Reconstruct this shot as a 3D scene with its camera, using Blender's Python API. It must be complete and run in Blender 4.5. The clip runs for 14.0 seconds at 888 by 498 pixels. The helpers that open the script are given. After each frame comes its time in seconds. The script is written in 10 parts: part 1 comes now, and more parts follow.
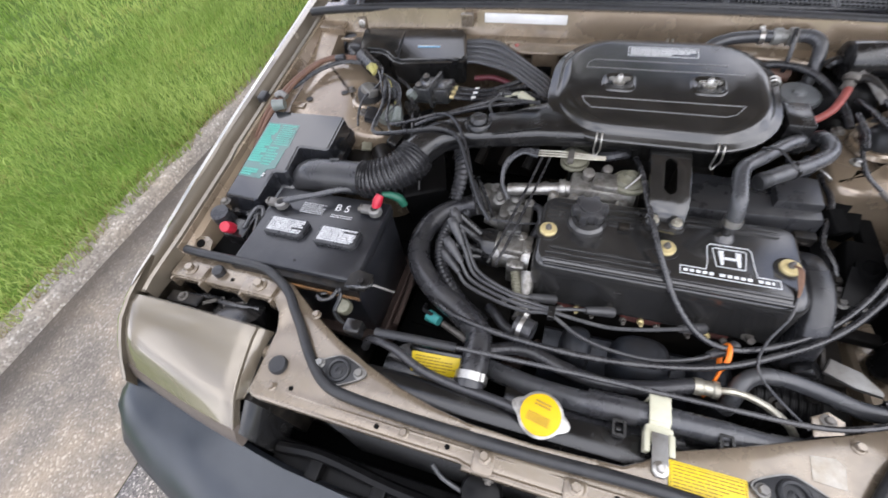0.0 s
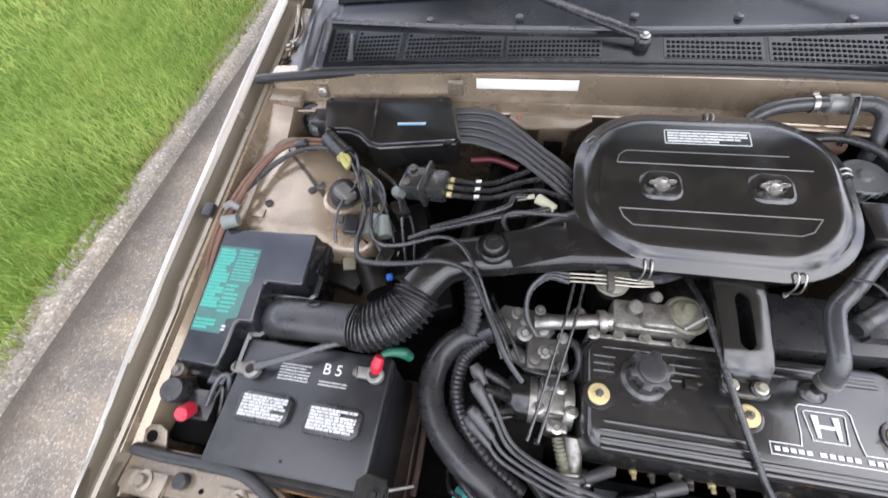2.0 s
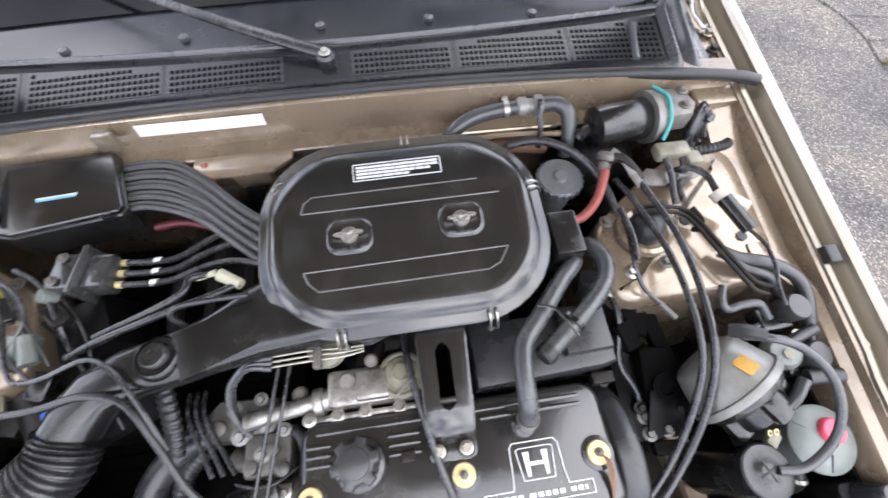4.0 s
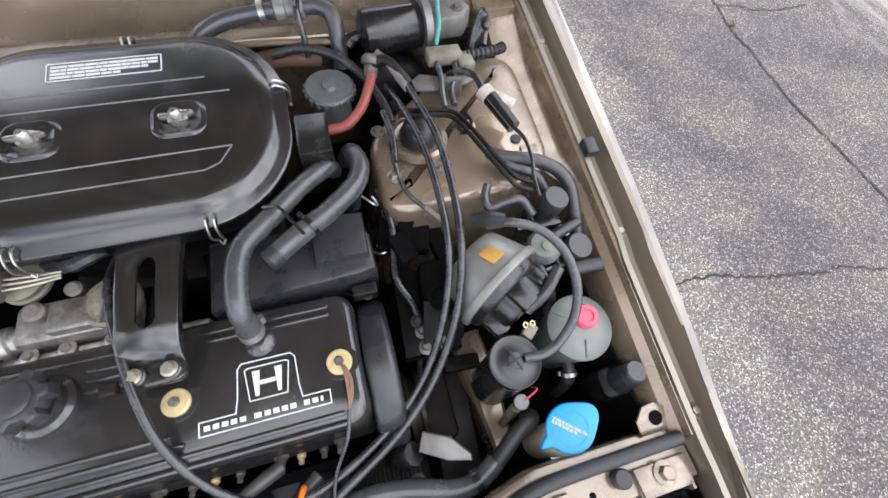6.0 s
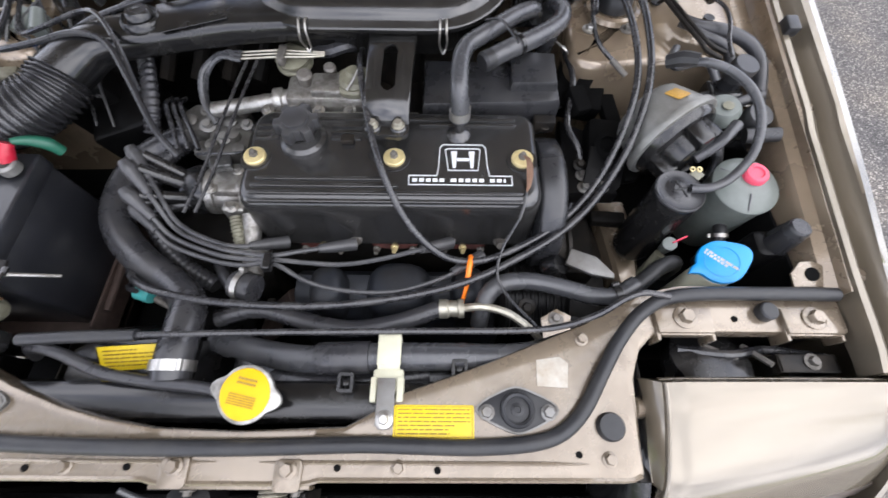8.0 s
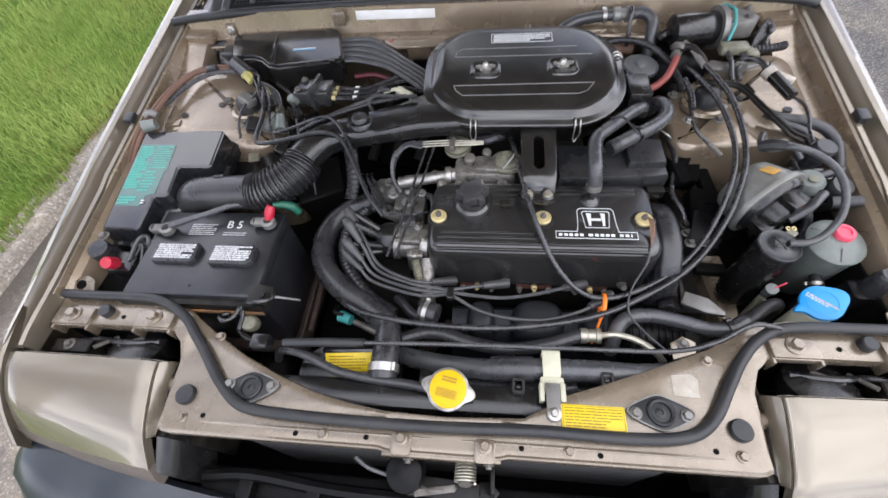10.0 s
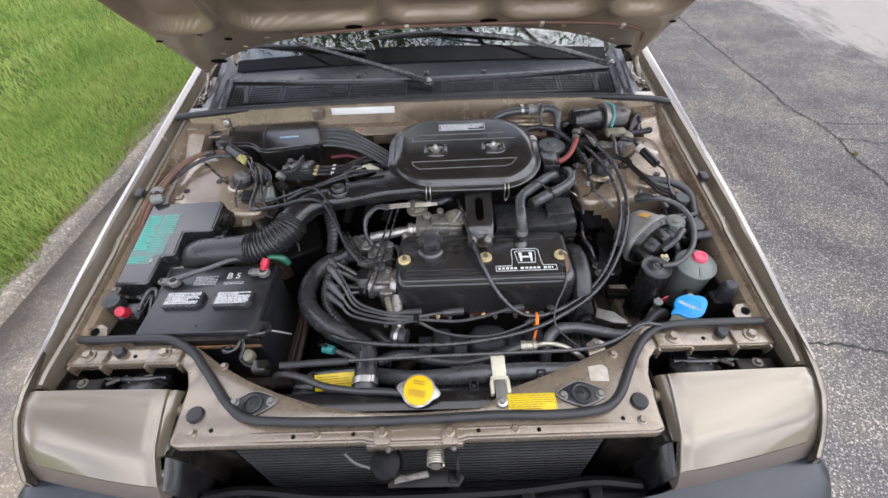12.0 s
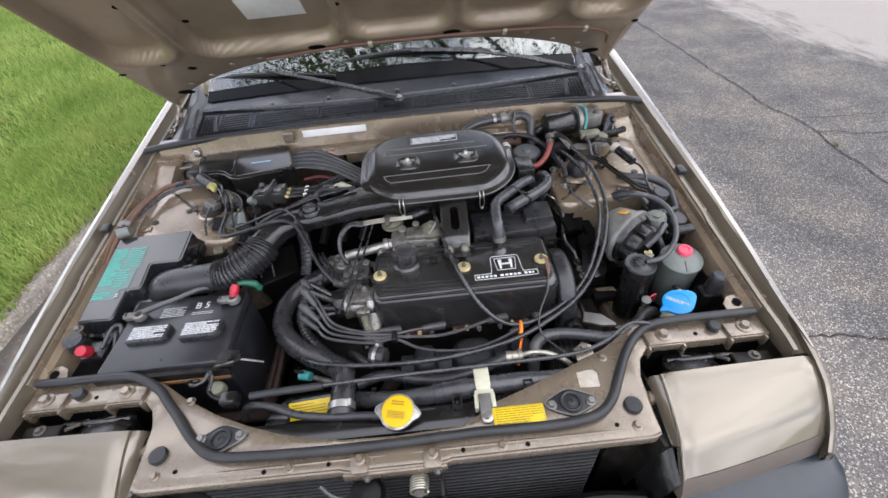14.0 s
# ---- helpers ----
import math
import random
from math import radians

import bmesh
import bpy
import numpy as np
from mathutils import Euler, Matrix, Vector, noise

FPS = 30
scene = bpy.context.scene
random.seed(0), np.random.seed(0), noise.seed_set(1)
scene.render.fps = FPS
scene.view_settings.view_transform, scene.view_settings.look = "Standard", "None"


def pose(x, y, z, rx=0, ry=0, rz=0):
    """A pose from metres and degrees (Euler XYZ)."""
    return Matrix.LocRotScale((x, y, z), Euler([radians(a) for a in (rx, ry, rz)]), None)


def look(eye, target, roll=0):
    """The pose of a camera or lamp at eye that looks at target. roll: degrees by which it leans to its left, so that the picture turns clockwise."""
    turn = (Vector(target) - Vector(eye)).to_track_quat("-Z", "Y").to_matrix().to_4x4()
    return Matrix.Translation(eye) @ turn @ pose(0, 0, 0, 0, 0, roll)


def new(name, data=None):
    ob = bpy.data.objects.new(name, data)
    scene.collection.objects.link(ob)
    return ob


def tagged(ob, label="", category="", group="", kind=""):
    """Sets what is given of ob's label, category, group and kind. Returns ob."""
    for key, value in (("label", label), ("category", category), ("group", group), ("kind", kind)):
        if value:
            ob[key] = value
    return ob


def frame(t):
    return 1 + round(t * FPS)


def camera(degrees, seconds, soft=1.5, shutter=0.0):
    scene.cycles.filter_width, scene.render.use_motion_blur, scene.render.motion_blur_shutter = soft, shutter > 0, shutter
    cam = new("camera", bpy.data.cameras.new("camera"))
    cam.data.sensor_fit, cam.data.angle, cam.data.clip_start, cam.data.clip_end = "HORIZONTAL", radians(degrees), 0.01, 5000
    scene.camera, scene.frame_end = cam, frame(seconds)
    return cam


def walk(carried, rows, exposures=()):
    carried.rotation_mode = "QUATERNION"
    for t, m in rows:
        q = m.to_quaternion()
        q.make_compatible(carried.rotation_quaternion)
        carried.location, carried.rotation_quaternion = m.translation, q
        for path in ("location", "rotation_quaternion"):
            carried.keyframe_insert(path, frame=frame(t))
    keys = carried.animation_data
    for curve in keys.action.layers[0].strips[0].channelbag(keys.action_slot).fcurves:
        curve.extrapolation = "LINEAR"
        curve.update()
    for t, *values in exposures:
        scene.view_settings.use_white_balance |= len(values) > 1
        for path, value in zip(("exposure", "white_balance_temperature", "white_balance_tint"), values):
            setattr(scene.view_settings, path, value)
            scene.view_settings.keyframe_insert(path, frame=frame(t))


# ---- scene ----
cam = camera(94.0, 14.0, shutter=0.25)
PATH = [
    (0, (-0.02, -0.155, 1.395), (-0.525, 0.946, -0.197), -9.7),
    (0.5, (-0.129, -0.12, 1.386), (-0.641, 0.753, -0.339), -13.9),
    (1, (-0.145, -0.095, 1.403), (-0.662, 0.757, -0.331), -14.2),
    (1.5, (-0.165, 0.04, 1.424), (-0.591, 1.008, -0.273), -10.9),
    (2, (-0.176, 0.181, 1.443), (-0.525, 1.208, -0.237), -10.5),
    (2.5, (-0.167, 0.299, 1.463), (-0.428, 1.16, -0.323), -15.6),
    (3, (-0.102, 0.33, 1.438), (-0.223, 1.241, -0.338), -8.0),
    (3.5, (-0.004, 0.352, 1.425), (0.0, 1.294, -0.339), -3.1),
    (4, (0.135, 0.368, 1.41), (0.29, 1.299, -0.354), 1.2),
    (4.2, (0.191, 0.375, 1.4), (0.412, 1.292, -0.363), 2.9),
    (6.3, (0.403, 0.186, 1.301), (0.814, 1.042, -0.459), 11.3),
    (6.5, (0.401, 0.161, 1.292), (0.797, 1.028, -0.467), 11.6),
    (7, (0.385, 0.081, 1.26), (0.706, 0.955, -0.51), 11.1),
    (7.5, (0.313, 0.024, 1.258), (0.471, 0.923, -0.521), 6.0),
    (8, (0.237, -0.027, 1.265), (0.25, 0.851, -0.533), 1.3),
    (8.5, (0.17, -0.047, 1.274), (0.039, 0.792, -0.537), -5.8),
    (9, (0.11, -0.066, 1.297), (-0.142, 0.785, -0.495), -10.8),
    (9.2, (0.093, -0.076, 1.318), (-0.184, 0.809, -0.454), -11.0),
    (11.3, (0.051, -0.338, 1.537), (0.047, 1.056, 0.102), -3.8),
    (11.5, (0.063, -0.355, 1.541), (0.055, 1.044, 0.112), -3.2),
    (12, (0.073, -0.349, 1.537), (0.055, 1.049, 0.107), -2.5),
    (12.5, (0.071, -0.348, 1.536), (0.049, 1.053, 0.109), -2.5),
    (13, (0.068, -0.345, 1.535), (0.046, 1.068, 0.12), -3.0),
    (13.5, (0.063, -0.341, 1.533), (0.041, 1.089, 0.135), -3.6),
    (14, (0.124, -0.347, 1.486), (0.124, 1.132, 0.14), -6.1),
]
walk(cam, [(t, look(eye, target, roll)) for t, eye, target, roll in PATH], [(0.0, 1.0), (1.5, 1.15), (2.5, 1.35), (3.0, 1.4), (4.0, 1.55), (5.2, 1.35), (6.5, 1.1), (7.5, 1.1), (9.0, 1.0), (11.5, 0.8), (14.0, 0.8)])

# ---- light ----
world = bpy.data.worlds.new("world")
scene.world = world
world.use_nodes = True
wn, wl = world.node_tree.nodes, world.node_tree.links
sky = wn.new("ShaderNodeTexSky")
sky.sky_type, sky.sun_disc = "NISHITA", False
sky.sun_elevation, sky.sun_rotation = radians(57), radians(118)
sky_coord = wn.new("ShaderNodeTexCoord")
cloud_noise = wn.new("ShaderNodeTexNoise")
cloud_noise.inputs["Scale"].default_value, cloud_noise.inputs["Detail"].default_value = 4.2, 8.0
cloud_ramp = wn.new("ShaderNodeValToRGB")
cloud_ramp.color_ramp.elements[0].position, cloud_ramp.color_ramp.elements[0].color = 0.40, (3.9, 4.3, 5.9, 1)
cloud_ramp.color_ramp.elements[1].position, cloud_ramp.color_ramp.elements[1].color = 0.60, (14.6, 14.4, 15.4, 1)
sky_mix = wn.new("ShaderNodeMixRGB")
sky_mix.inputs[0].default_value = 0.85
wl.new(sky_coord.outputs["Generated"], cloud_noise.inputs["Vector"])
wl.new(cloud_noise.outputs["Fac"], cloud_ramp.inputs["Fac"])
wl.new(sky.outputs["Color"], sky_mix.inputs[1])
wl.new(cloud_ramp.outputs["Color"], sky_mix.inputs[2])
wl.new(sky_mix.outputs["Color"], wn["Background"].inputs["Color"])
wn["Background"].inputs["Strength"].default_value = 0.15

sun_data = bpy.data.lights.new("sun", "SUN")
sun_data.energy, sun_data.angle, sun_data.color = 1.15, radians(85), (1.0, 0.985, 0.955)
sun = new("sun", sun_data)
sun.matrix_world = look((4.6, -2.4, 8.0), (0, 0, 0))

# ---- materials ----
MATS = {}


def material(name, base, rough=0.5, metal=0.0, vary=0.15, scale=40.0, bump=0.0, bump_scale=300.0, coat=0.0, dirt=None, dirt_amount=0.0, dirt_scale=8.0,
             dirt_edge=0.12, spread=0.06, transmission=0.0, object_vary=0.0, specular=0.5):
    """A surface with colour variation at two scales, fine relief and patches of dirt."""
    m = bpy.data.materials.new(name)
    m.use_nodes = True
    n, l = m.node_tree.nodes, m.node_tree.links
    b = n["Principled BSDF"]
    b.inputs["Metallic"].default_value = metal
    b.inputs["Coat Weight"].default_value = coat
    b.inputs["Coat Roughness"].default_value = 0.06
    b.inputs["Transmission Weight"].default_value = transmission
    b.inputs["Specular IOR Level"].default_value = specular
    tc = n.new("ShaderNodeTexCoord")
    big = n.new("ShaderNodeTexNoise")
    big.inputs["Scale"].default_value, big.inputs["Detail"].default_value = scale * 0.25, 4.0
    small = n.new("ShaderNodeTexNoise")
    small.inputs["Scale"].default_value, small.inputs["Detail"].default_value = scale * 3.0, 3.0
    for t in (big, small):
        l.new(tc.outputs["Object"], t.inputs["Vector"])
    add = n.new("ShaderNodeMath")
    add.operation = "ADD"
    l.new(big.outputs["Fac"], add.inputs[0])
    l.new(small.outputs["Fac"], add.inputs[1])
    ramp = n.new("ShaderNodeMapRange")
    ramp.inputs["From Min"].default_value, ramp.inputs["From Max"].default_value = 0.6, 1.4
    ramp.inputs["To Min"].default_value, ramp.inputs["To Max"].default_value = 1 - vary, 1 + vary
    l.new(add.outputs[0], ramp.inputs["Value"])
    mult = n.new("ShaderNodeVectorMath")
    mult.operation = "SCALE"
    mult.inputs[0].default_value = base
    l.new(ramp.outputs["Result"], mult.inputs["Scale"])
    colour = mult.outputs[0]
    if object_vary:
        info = n.new("ShaderNodeObjectInfo")
        ov = n.new("ShaderNodeMapRange")
        ov.inputs["To Min"].default_value, ov.inputs["To Max"].default_value = 1 - object_vary, 1 + object_vary
        l.new(info.outputs["Random"], ov.inputs["Value"])
        m2 = n.new("ShaderNodeVectorMath")
        m2.operation = "SCALE"
        l.new(colour, m2.inputs[0])
        l.new(ov.outputs["Result"], m2.inputs["Scale"])
        colour = m2.outputs[0]
    rr = n.new("ShaderNodeMapRange")
    rr.inputs["To Min"].default_value, rr.inputs["To Max"].default_value = max(0.02, rough - spread), min(1.0, rough + spread)
    l.new(big.outputs["Fac"], rr.inputs["Value"])
    rough_out = rr.outputs["Result"]
    if dirt:
        dn = n.new("ShaderNodeTexNoise")
        dn.inputs["Scale"].default_value, dn.inputs["Detail"].default_value, dn.inputs["Roughness"].default_value = dirt_scale, 8.0, 0.65
        l.new(tc.outputs["Object"], dn.inputs["Vector"])
        dr = n.new("ShaderNodeMapRange")
        dr.inputs["From Min"].default_value, dr.inputs["From Max"].default_value = 0.62 - dirt_edge - 0.2 * dirt_amount, 0.62 + dirt_edge - 0.2 * dirt_amount
        dr.inputs["To Max"].default_value = min(1.0, 0.35 + dirt_amount)
        l.new(dn.outputs["Fac"], dr.inputs["Value"])
        mix = n.new("ShaderNodeMixRGB")
        mix.inputs[2].default_value = (*dirt, 1)
        l.new(dr.outputs["Result"], mix.inputs[0])
        l.new(colour, mix.inputs[1])
        colour = mix.outputs[0]
        rm = n.new("ShaderNodeMath")
        rm.operation, rm.use_clamp = "MULTIPLY_ADD", True
        rm.inputs[1].default_value = 0.35
        l.new(dr.outputs["Result"], rm.inputs[0])
        l.new(rough_out, rm.inputs[2])
        rough_out = rm.outputs[0]
    l.new(colour, b.inputs["Base Color"])
    l.new(rough_out, b.inputs["Roughness"])
    if bump:
        bn = n.new("ShaderNodeTexNoise")
        bn.inputs["Scale"].default_value, bn.inputs["Detail"].default_value = bump_scale, 4.0
        l.new(tc.outputs["Object"], bn.inputs["Vector"])
        bp = n.new("ShaderNodeBump")
        bp.inputs["Strength"].default_value, bp.inputs["Distance"].default_value = bump, 0.002
        l.new(bn.outputs["Fac"], bp.inputs["Height"])
        l.new(bp.outputs["Normal"], b.inputs["Normal"])
    MATS[name] = m
    return m


paint = material("champagne_paint", (0.1998, 0.1710, 0.1287), 0.26, 0.48, 0.03, 6, coat=1.0)
bay_paint = material("bay_paint", (0.2867, 0.2237, 0.1560), 0.22, 0.42, 0.10, 12, 0.03, 200, coat=1.0, dirt=(0.085, 0.058, 0.036), dirt_amount=0.24, dirt_scale=9)
panel_paint = material("panel_paint", (0.1938, 0.1555, 0.1114), 0.24, 0.42, 0.10, 14, 0.03, 200, coat=1.0, dirt=(0.115, 0.086, 0.058), dirt_amount=0.18, dirt_scale=18)
carrier_plastic = material("carrier_plastic", (0.0045, 0.0045, 0.0047), 0.34, 0.0, 0.3, 30, 0.06, 500, dirt=(0.014, 0.013, 0.012), dirt_amount=0.15, dirt_scale=12, specular=0.14)
hood_paint = material("hood_underside_paint", (0.31, 0.240, 0.168), 0.30, 0.35, 0.10, 8, 0.03, 200, coat=0.5, dirt=(0.13, 0.095, 0.065), dirt_amount=0.22, dirt_scale=6)
taupe = material("taupe_trim", (0.125, 0.104, 0.088), 0.38, 0.1, 0.08, 20, 0.03, 400)
black_enamel = material("black_enamel", (0.0130, 0.0128, 0.0125), 0.16, 0.0, 0.3, 18, 0.03, 160, dirt=(0.042, 0.040, 0.036), dirt_amount=0.06, dirt_scale=16, spread=0.07, specular=0.85)
satin_black = material("satin_black_enamel", (0.0185, 0.0182, 0.0180), 0.17, 0.0, 0.2, 18, 0.08, 260, dirt=(0.050, 0.047, 0.042), dirt_amount=0.06, dirt_scale=16, spread=0.06, specular=0.85)
black_plastic = material("black_plastic", (0.0080, 0.0080, 0.0084), 0.19, 0.0, 0.3, 30, 0.04, 500, dirt=(0.030, 0.0285, 0.026), dirt_amount=0.12, dirt_scale=22, specular=0.60)
grey_plastic = material("sun_greyed_plastic", (0.021, 0.0215, 0.0235), 0.26, 0.0, 0.2, 30, 0.03, 500, dirt=(0.060, 0.058, 0.056), dirt_amount=0.14, dirt_scale=9)
box_plastic = material("fuse_box_plastic", (0.013, 0.0138, 0.0162), 0.10, 0.0, 0.2, 25, 0.012, 500, dirt=(0.04, 0.04, 0.043), dirt_amount=0.08, dirt_scale=10, specular=0.85)
battery_plastic = material("battery_plastic", (0.0135, 0.0142, 0.0170), 0.30, 0.0, 0.2, 25, 0.02, 300, dirt=(0.045, 0.045, 0.046), dirt_amount=0.10, dirt_scale=14, specular=0.6)
rubber = material("rubber", (0.0190, 0.0196, 0.0213), 0.38, 0.0, 0.25, 40, 0.06, 300, dirt=(0.046, 0.044, 0.041), dirt_amount=0.14, dirt_scale=16, specular=0.4)
hose_rubber = material("hose_rubber", (0.0284, 0.0284, 0.0311), 0.27, 0.0, 0.25, 40, 0.05, 300, dirt=(0.060, 0.058, 0.056), dirt_amount=0.16, dirt_scale=26, specular=0.55)
bellows_rubber = material("bellows_rubber", (0.0200, 0.0200, 0.0216), 0.18, 0.0, 0.2, 40, 0.02, 300, dirt=(0.036, 0.035, 0.034), dirt_amount=0.08, dirt_scale=30, specular=0.8)
worn_hose = material("worn_grey_hose", (0.0442, 0.0455, 0.0494), 0.25, 0.0, 0.2, 40, 0.05, 300, dirt=(0.085, 0.083, 0.081), dirt_amount=0.16, dirt_scale=14, specular=0.6)
cable_black = material("cable_sheath", (0.0182, 0.0182, 0.0202), 0.22, 0.0, 0.2, 60, 0.03, 400, dirt=(0.08, 0.078, 0.075), dirt_amount=0.14, dirt_scale=30, specular=0.65)
bumper_plastic = material("bumper_plastic", (0.0211, 0.0260, 0.0329), 0.30, 0.0, 0.10, 10, 0.03, 600, dirt=(0.045, 0.049, 0.055), dirt_amount=0.16, dirt_scale=5)
dark_metal = material("dark_metal", (0.010, 0.0092, 0.0085), 0.40, 0.2, 0.3, 30, 0.15, 200, dirt=(0.050, 0.041, 0.031), dirt_amount=0.24, dirt_scale=26, specular=0.25)
grimy_block = material("grimy_cast_iron", (0.0090, 0.0083, 0.0075), 0.6, 0.1, 0.35, 20, 0.3, 120, dirt=(0.028, 0.022, 0.016), dirt_amount=0.2, dirt_scale=12, specular=0.12)
aluminium = material("cast_aluminium", (0.40, 0.39, 0.365), 0.30, 0.8, 0.25, 40, 0.25, 300, dirt=(0.075, 0.063, 0.05), dirt_amount=0.42, dirt_scale=38)
steel = material("zinc_steel", (0.46, 0.45, 0.425), 0.28, 0.9, 0.18, 60, 0.08, 400, dirt=(0.20, 0.165, 0.12), dirt_amount=0.22, dirt_scale=40)
brass = material("yellow_zinc", (0.66, 0.55, 0.28), 0.38, 0.45, 0.15, 60, 0.06, 400, dirt=(0.34, 0.26, 0.13), dirt_amount=0.14, dirt_scale=60)
copper_wire = material("oxidised_copper_wire", (0.20, 0.115, 0.075), 0.55, 0.4, 0.3, 80, 0.2, 400)
rust = material("rusty_iron", (0.045, 0.027, 0.021), 0.75, 0.2, 0.35, 40, 0.3, 200, dirt=(0.022, 0.018, 0.015), dirt_amount=0.35, dirt_scale=20)
rust_orange = material("orange_rusted_strap", (0.20, 0.10, 0.035), 0.75, 0.1, 0.3, 50, 0.2, 300, dirt=(0.05, 0.034, 0.022), dirt_amount=0.5, dirt_scale=20)
gasket_red = material("reddish_gasket", (0.10, 0.028, 0.022), 0.7, 0.1, 0.35, 60, 0.2, 300, dirt=(0.03, 0.02, 0.018), dirt_amount=0.3, dirt_scale=40)
cap_yellow = material("cap_yellow", (0.62, 0.385, 0.004), 0.5, 0.0, 0.05, 40, specular=0.25)
worn_paper = material("worn_paper", (0.42, 0.39, 0.34), 0.7, 0.0, 0.2, 60, 0.1, 300, dirt=(0.30, 0.25, 0.18), dirt_amount=0.4, dirt_scale=50)
dusty_steel = material("dusty_steel", (0.16, 0.15, 0.135), 0.5, 0.5, 0.3, 50, 0.15, 300, dirt=(0.07, 0.06, 0.05), dirt_amount=0.35, dirt_scale=30)
olive_plastic = material("yellowed_plastic", (0.19, 0.185, 0.135), 0.35, 0.1, 0.2, 50, 0.1, 300, dirt=(0.11, 0.10, 0.07), dirt_amount=0.36, dirt_scale=40)
# light grey that paints the highlight on pressed edges
edge_glint = material("pressed_edge_glint", (0.15, 0.148, 0.145), 0.35, 0.2, 0.2, 60)
# lighter cowl grey, which on lips and folds stands in for a highlight
cowl_grey = material("grey_cowl_plastic", (0.050, 0.052, 0.058), 0.27, 0.0, 0.18, 14, 0.03, 500, dirt=(0.085, 0.085, 0.085), dirt_amount=0.16, dirt_scale=8, specular=0.7)
hose_grey = material("grey_vacuum_hose", (0.0810, 0.0824, 0.0864), 0.30, 0.0, 0.2, 40, 0.05, 300, dirt=(0.035, 0.034, 0.033), dirt_amount=0.16, dirt_scale=20)
yellow_label = material("yellow_sticker", (0.72, 0.53, 0.006), 0.42, 0.0, 0.06, 30, dirt=(0.5, 0.36, 0.08), dirt_amount=0.12, dirt_scale=20)
label_ink = material("sticker_ink", (0.26, 0.16, 0.015), 0.5, 0.0, 0.1, 60)
white_label = material("white_sticker", (0.76, 0.76, 0.74), 0.45, 0.0, 0.05, 30, dirt=(0.55, 0.52, 0.46), dirt_amount=0.15, dirt_scale=14)
white_print = material("white_print", (0.62, 0.63, 0.63), 0.5, 0.0, 0.1, 90)
worn_print = material("worn_white_print", (0.50, 0.505, 0.51), 0.5, 0.0, 0.3, 120, dirt=(0.09, 0.09, 0.092), dirt_amount=0.22, dirt_scale=120)
green_print = material("green_print", (0.035, 0.30, 0.235), 0.35, 0.0, 0.15, 50)
green_sheet = material("green_sheet", (0.028, 0.105, 0.092), 0.2, 0.0, 0.15, 25, specular=0.8)
red_plastic = material("red_plastic", (0.40, 0.010, 0.030), 0.34, 0.0, 0.15, 40, dirt=(0.22, 0.05, 0.05), dirt_amount=0.15, dirt_scale=30)
pink_plastic = material("faded_red_plastic", (0.66, 0.07, 0.12), 0.45, 0.0, 0.12, 40)
red_hose = material("red_hose", (0.26, 0.055, 0.045), 0.42, 0.0, 0.2, 40, dirt=(0.13, 0.045, 0.035), dirt_amount=0.2, dirt_scale=30)
dark_red = material("dark_red_rubber", (0.085, 0.012, 0.018), 0.4, 0.0, 0.2, 40)
smoky_plastic = material("smoky_plastic", (0.030, 0.031, 0.032), 0.16, 0.0, 0.25, 30, 0.03, 300, dirt=(0.10, 0.095, 0.085), dirt_amount=0.16, dirt_scale=30, specular=0.8)
shield_steel = material("shield_steel", (0.0240, 0.0270, 0.0330), 0.42, 0.3, 0.25, 20, 0.08, 200, dirt=(0.030, 0.026, 0.022), dirt_amount=0.2, dirt_scale=14, specular=0.35)
blue_plastic = material("blue_plastic", (0.006, 0.235, 0.56), 0.36, 0.0, 0.08, 40)
blue_print = material("blue_print", (0.16, 0.40, 0.62), 0.5, 0.0, 0.15, 60)
teal_plastic = material("teal_plastic", (0.045, 0.30, 0.29), 0.45, 0.0, 0.2, 40, dirt=(0.12, 0.2, 0.18), dirt_amount=0.25, dirt_scale=40)
green_plastic = material("green_plastic", (0.012, 0.09, 0.055), 0.4, 0.0, 0.2, 40)
orange_plastic = material("orange_plastic", (0.85, 0.20, 0.015), 0.4, 0.0, 0.1, 40)
ivory_plastic = material("ivory_plastic", (0.50, 0.49, 0.37), 0.42, 0.0, 0.12, 40, dirt=(0.28, 0.25, 0.16), dirt_amount=0.16, dirt_scale=30)
zinc_pale = material("pale_zinc", (0.42, 0.40, 0.33), 0.35, 0.7, 0.2, 60, 0.1, 300, dirt=(0.16, 0.13, 0.09), dirt_amount=0.25, dirt_scale=50)
tank_plastic = material("grey_tank_plastic", (0.150, 0.168, 0.155), 0.32, 0.0, 0.12, 25, 0.03, 300, dirt=(0.075, 0.080, 0.066), dirt_amount=0.26, dirt_scale=9)
silver_pod = material("silver_painted_steel", (0.235, 0.236, 0.222), 0.36, 0.35, 0.12, 25, dirt=(0.11, 0.10, 0.085), dirt_amount=0.28, dirt_scale=14)
brown_loom = material("brown_taped_loom", (0.14, 0.075, 0.05), 0.6, 0.0, 0.2, 60, 0.15, 300)
yellow_tape = material("yellow_tape", (0.34, 0.31, 0.09), 0.5, 0.0, 0.2, 50, dirt=(0.13, 0.115, 0.06), dirt_amount=0.4, dirt_scale=40)
dusty_alloy = material("dusty_alloy", (0.21, 0.206, 0.195), 0.42, 0.5, 0.2, 40, 0.2, 300, dirt=(0.09, 0.076, 0.06), dirt_amount=0.34, dirt_scale=30)
dark_alloy = material("dirty_dark_alloy", (0.1495, 0.1456, 0.1352), 0.40, 0.5, 0.25, 40, 0.25, 300, dirt=(0.045, 0.038, 0.03), dirt_amount=0.4, dirt_scale=30)
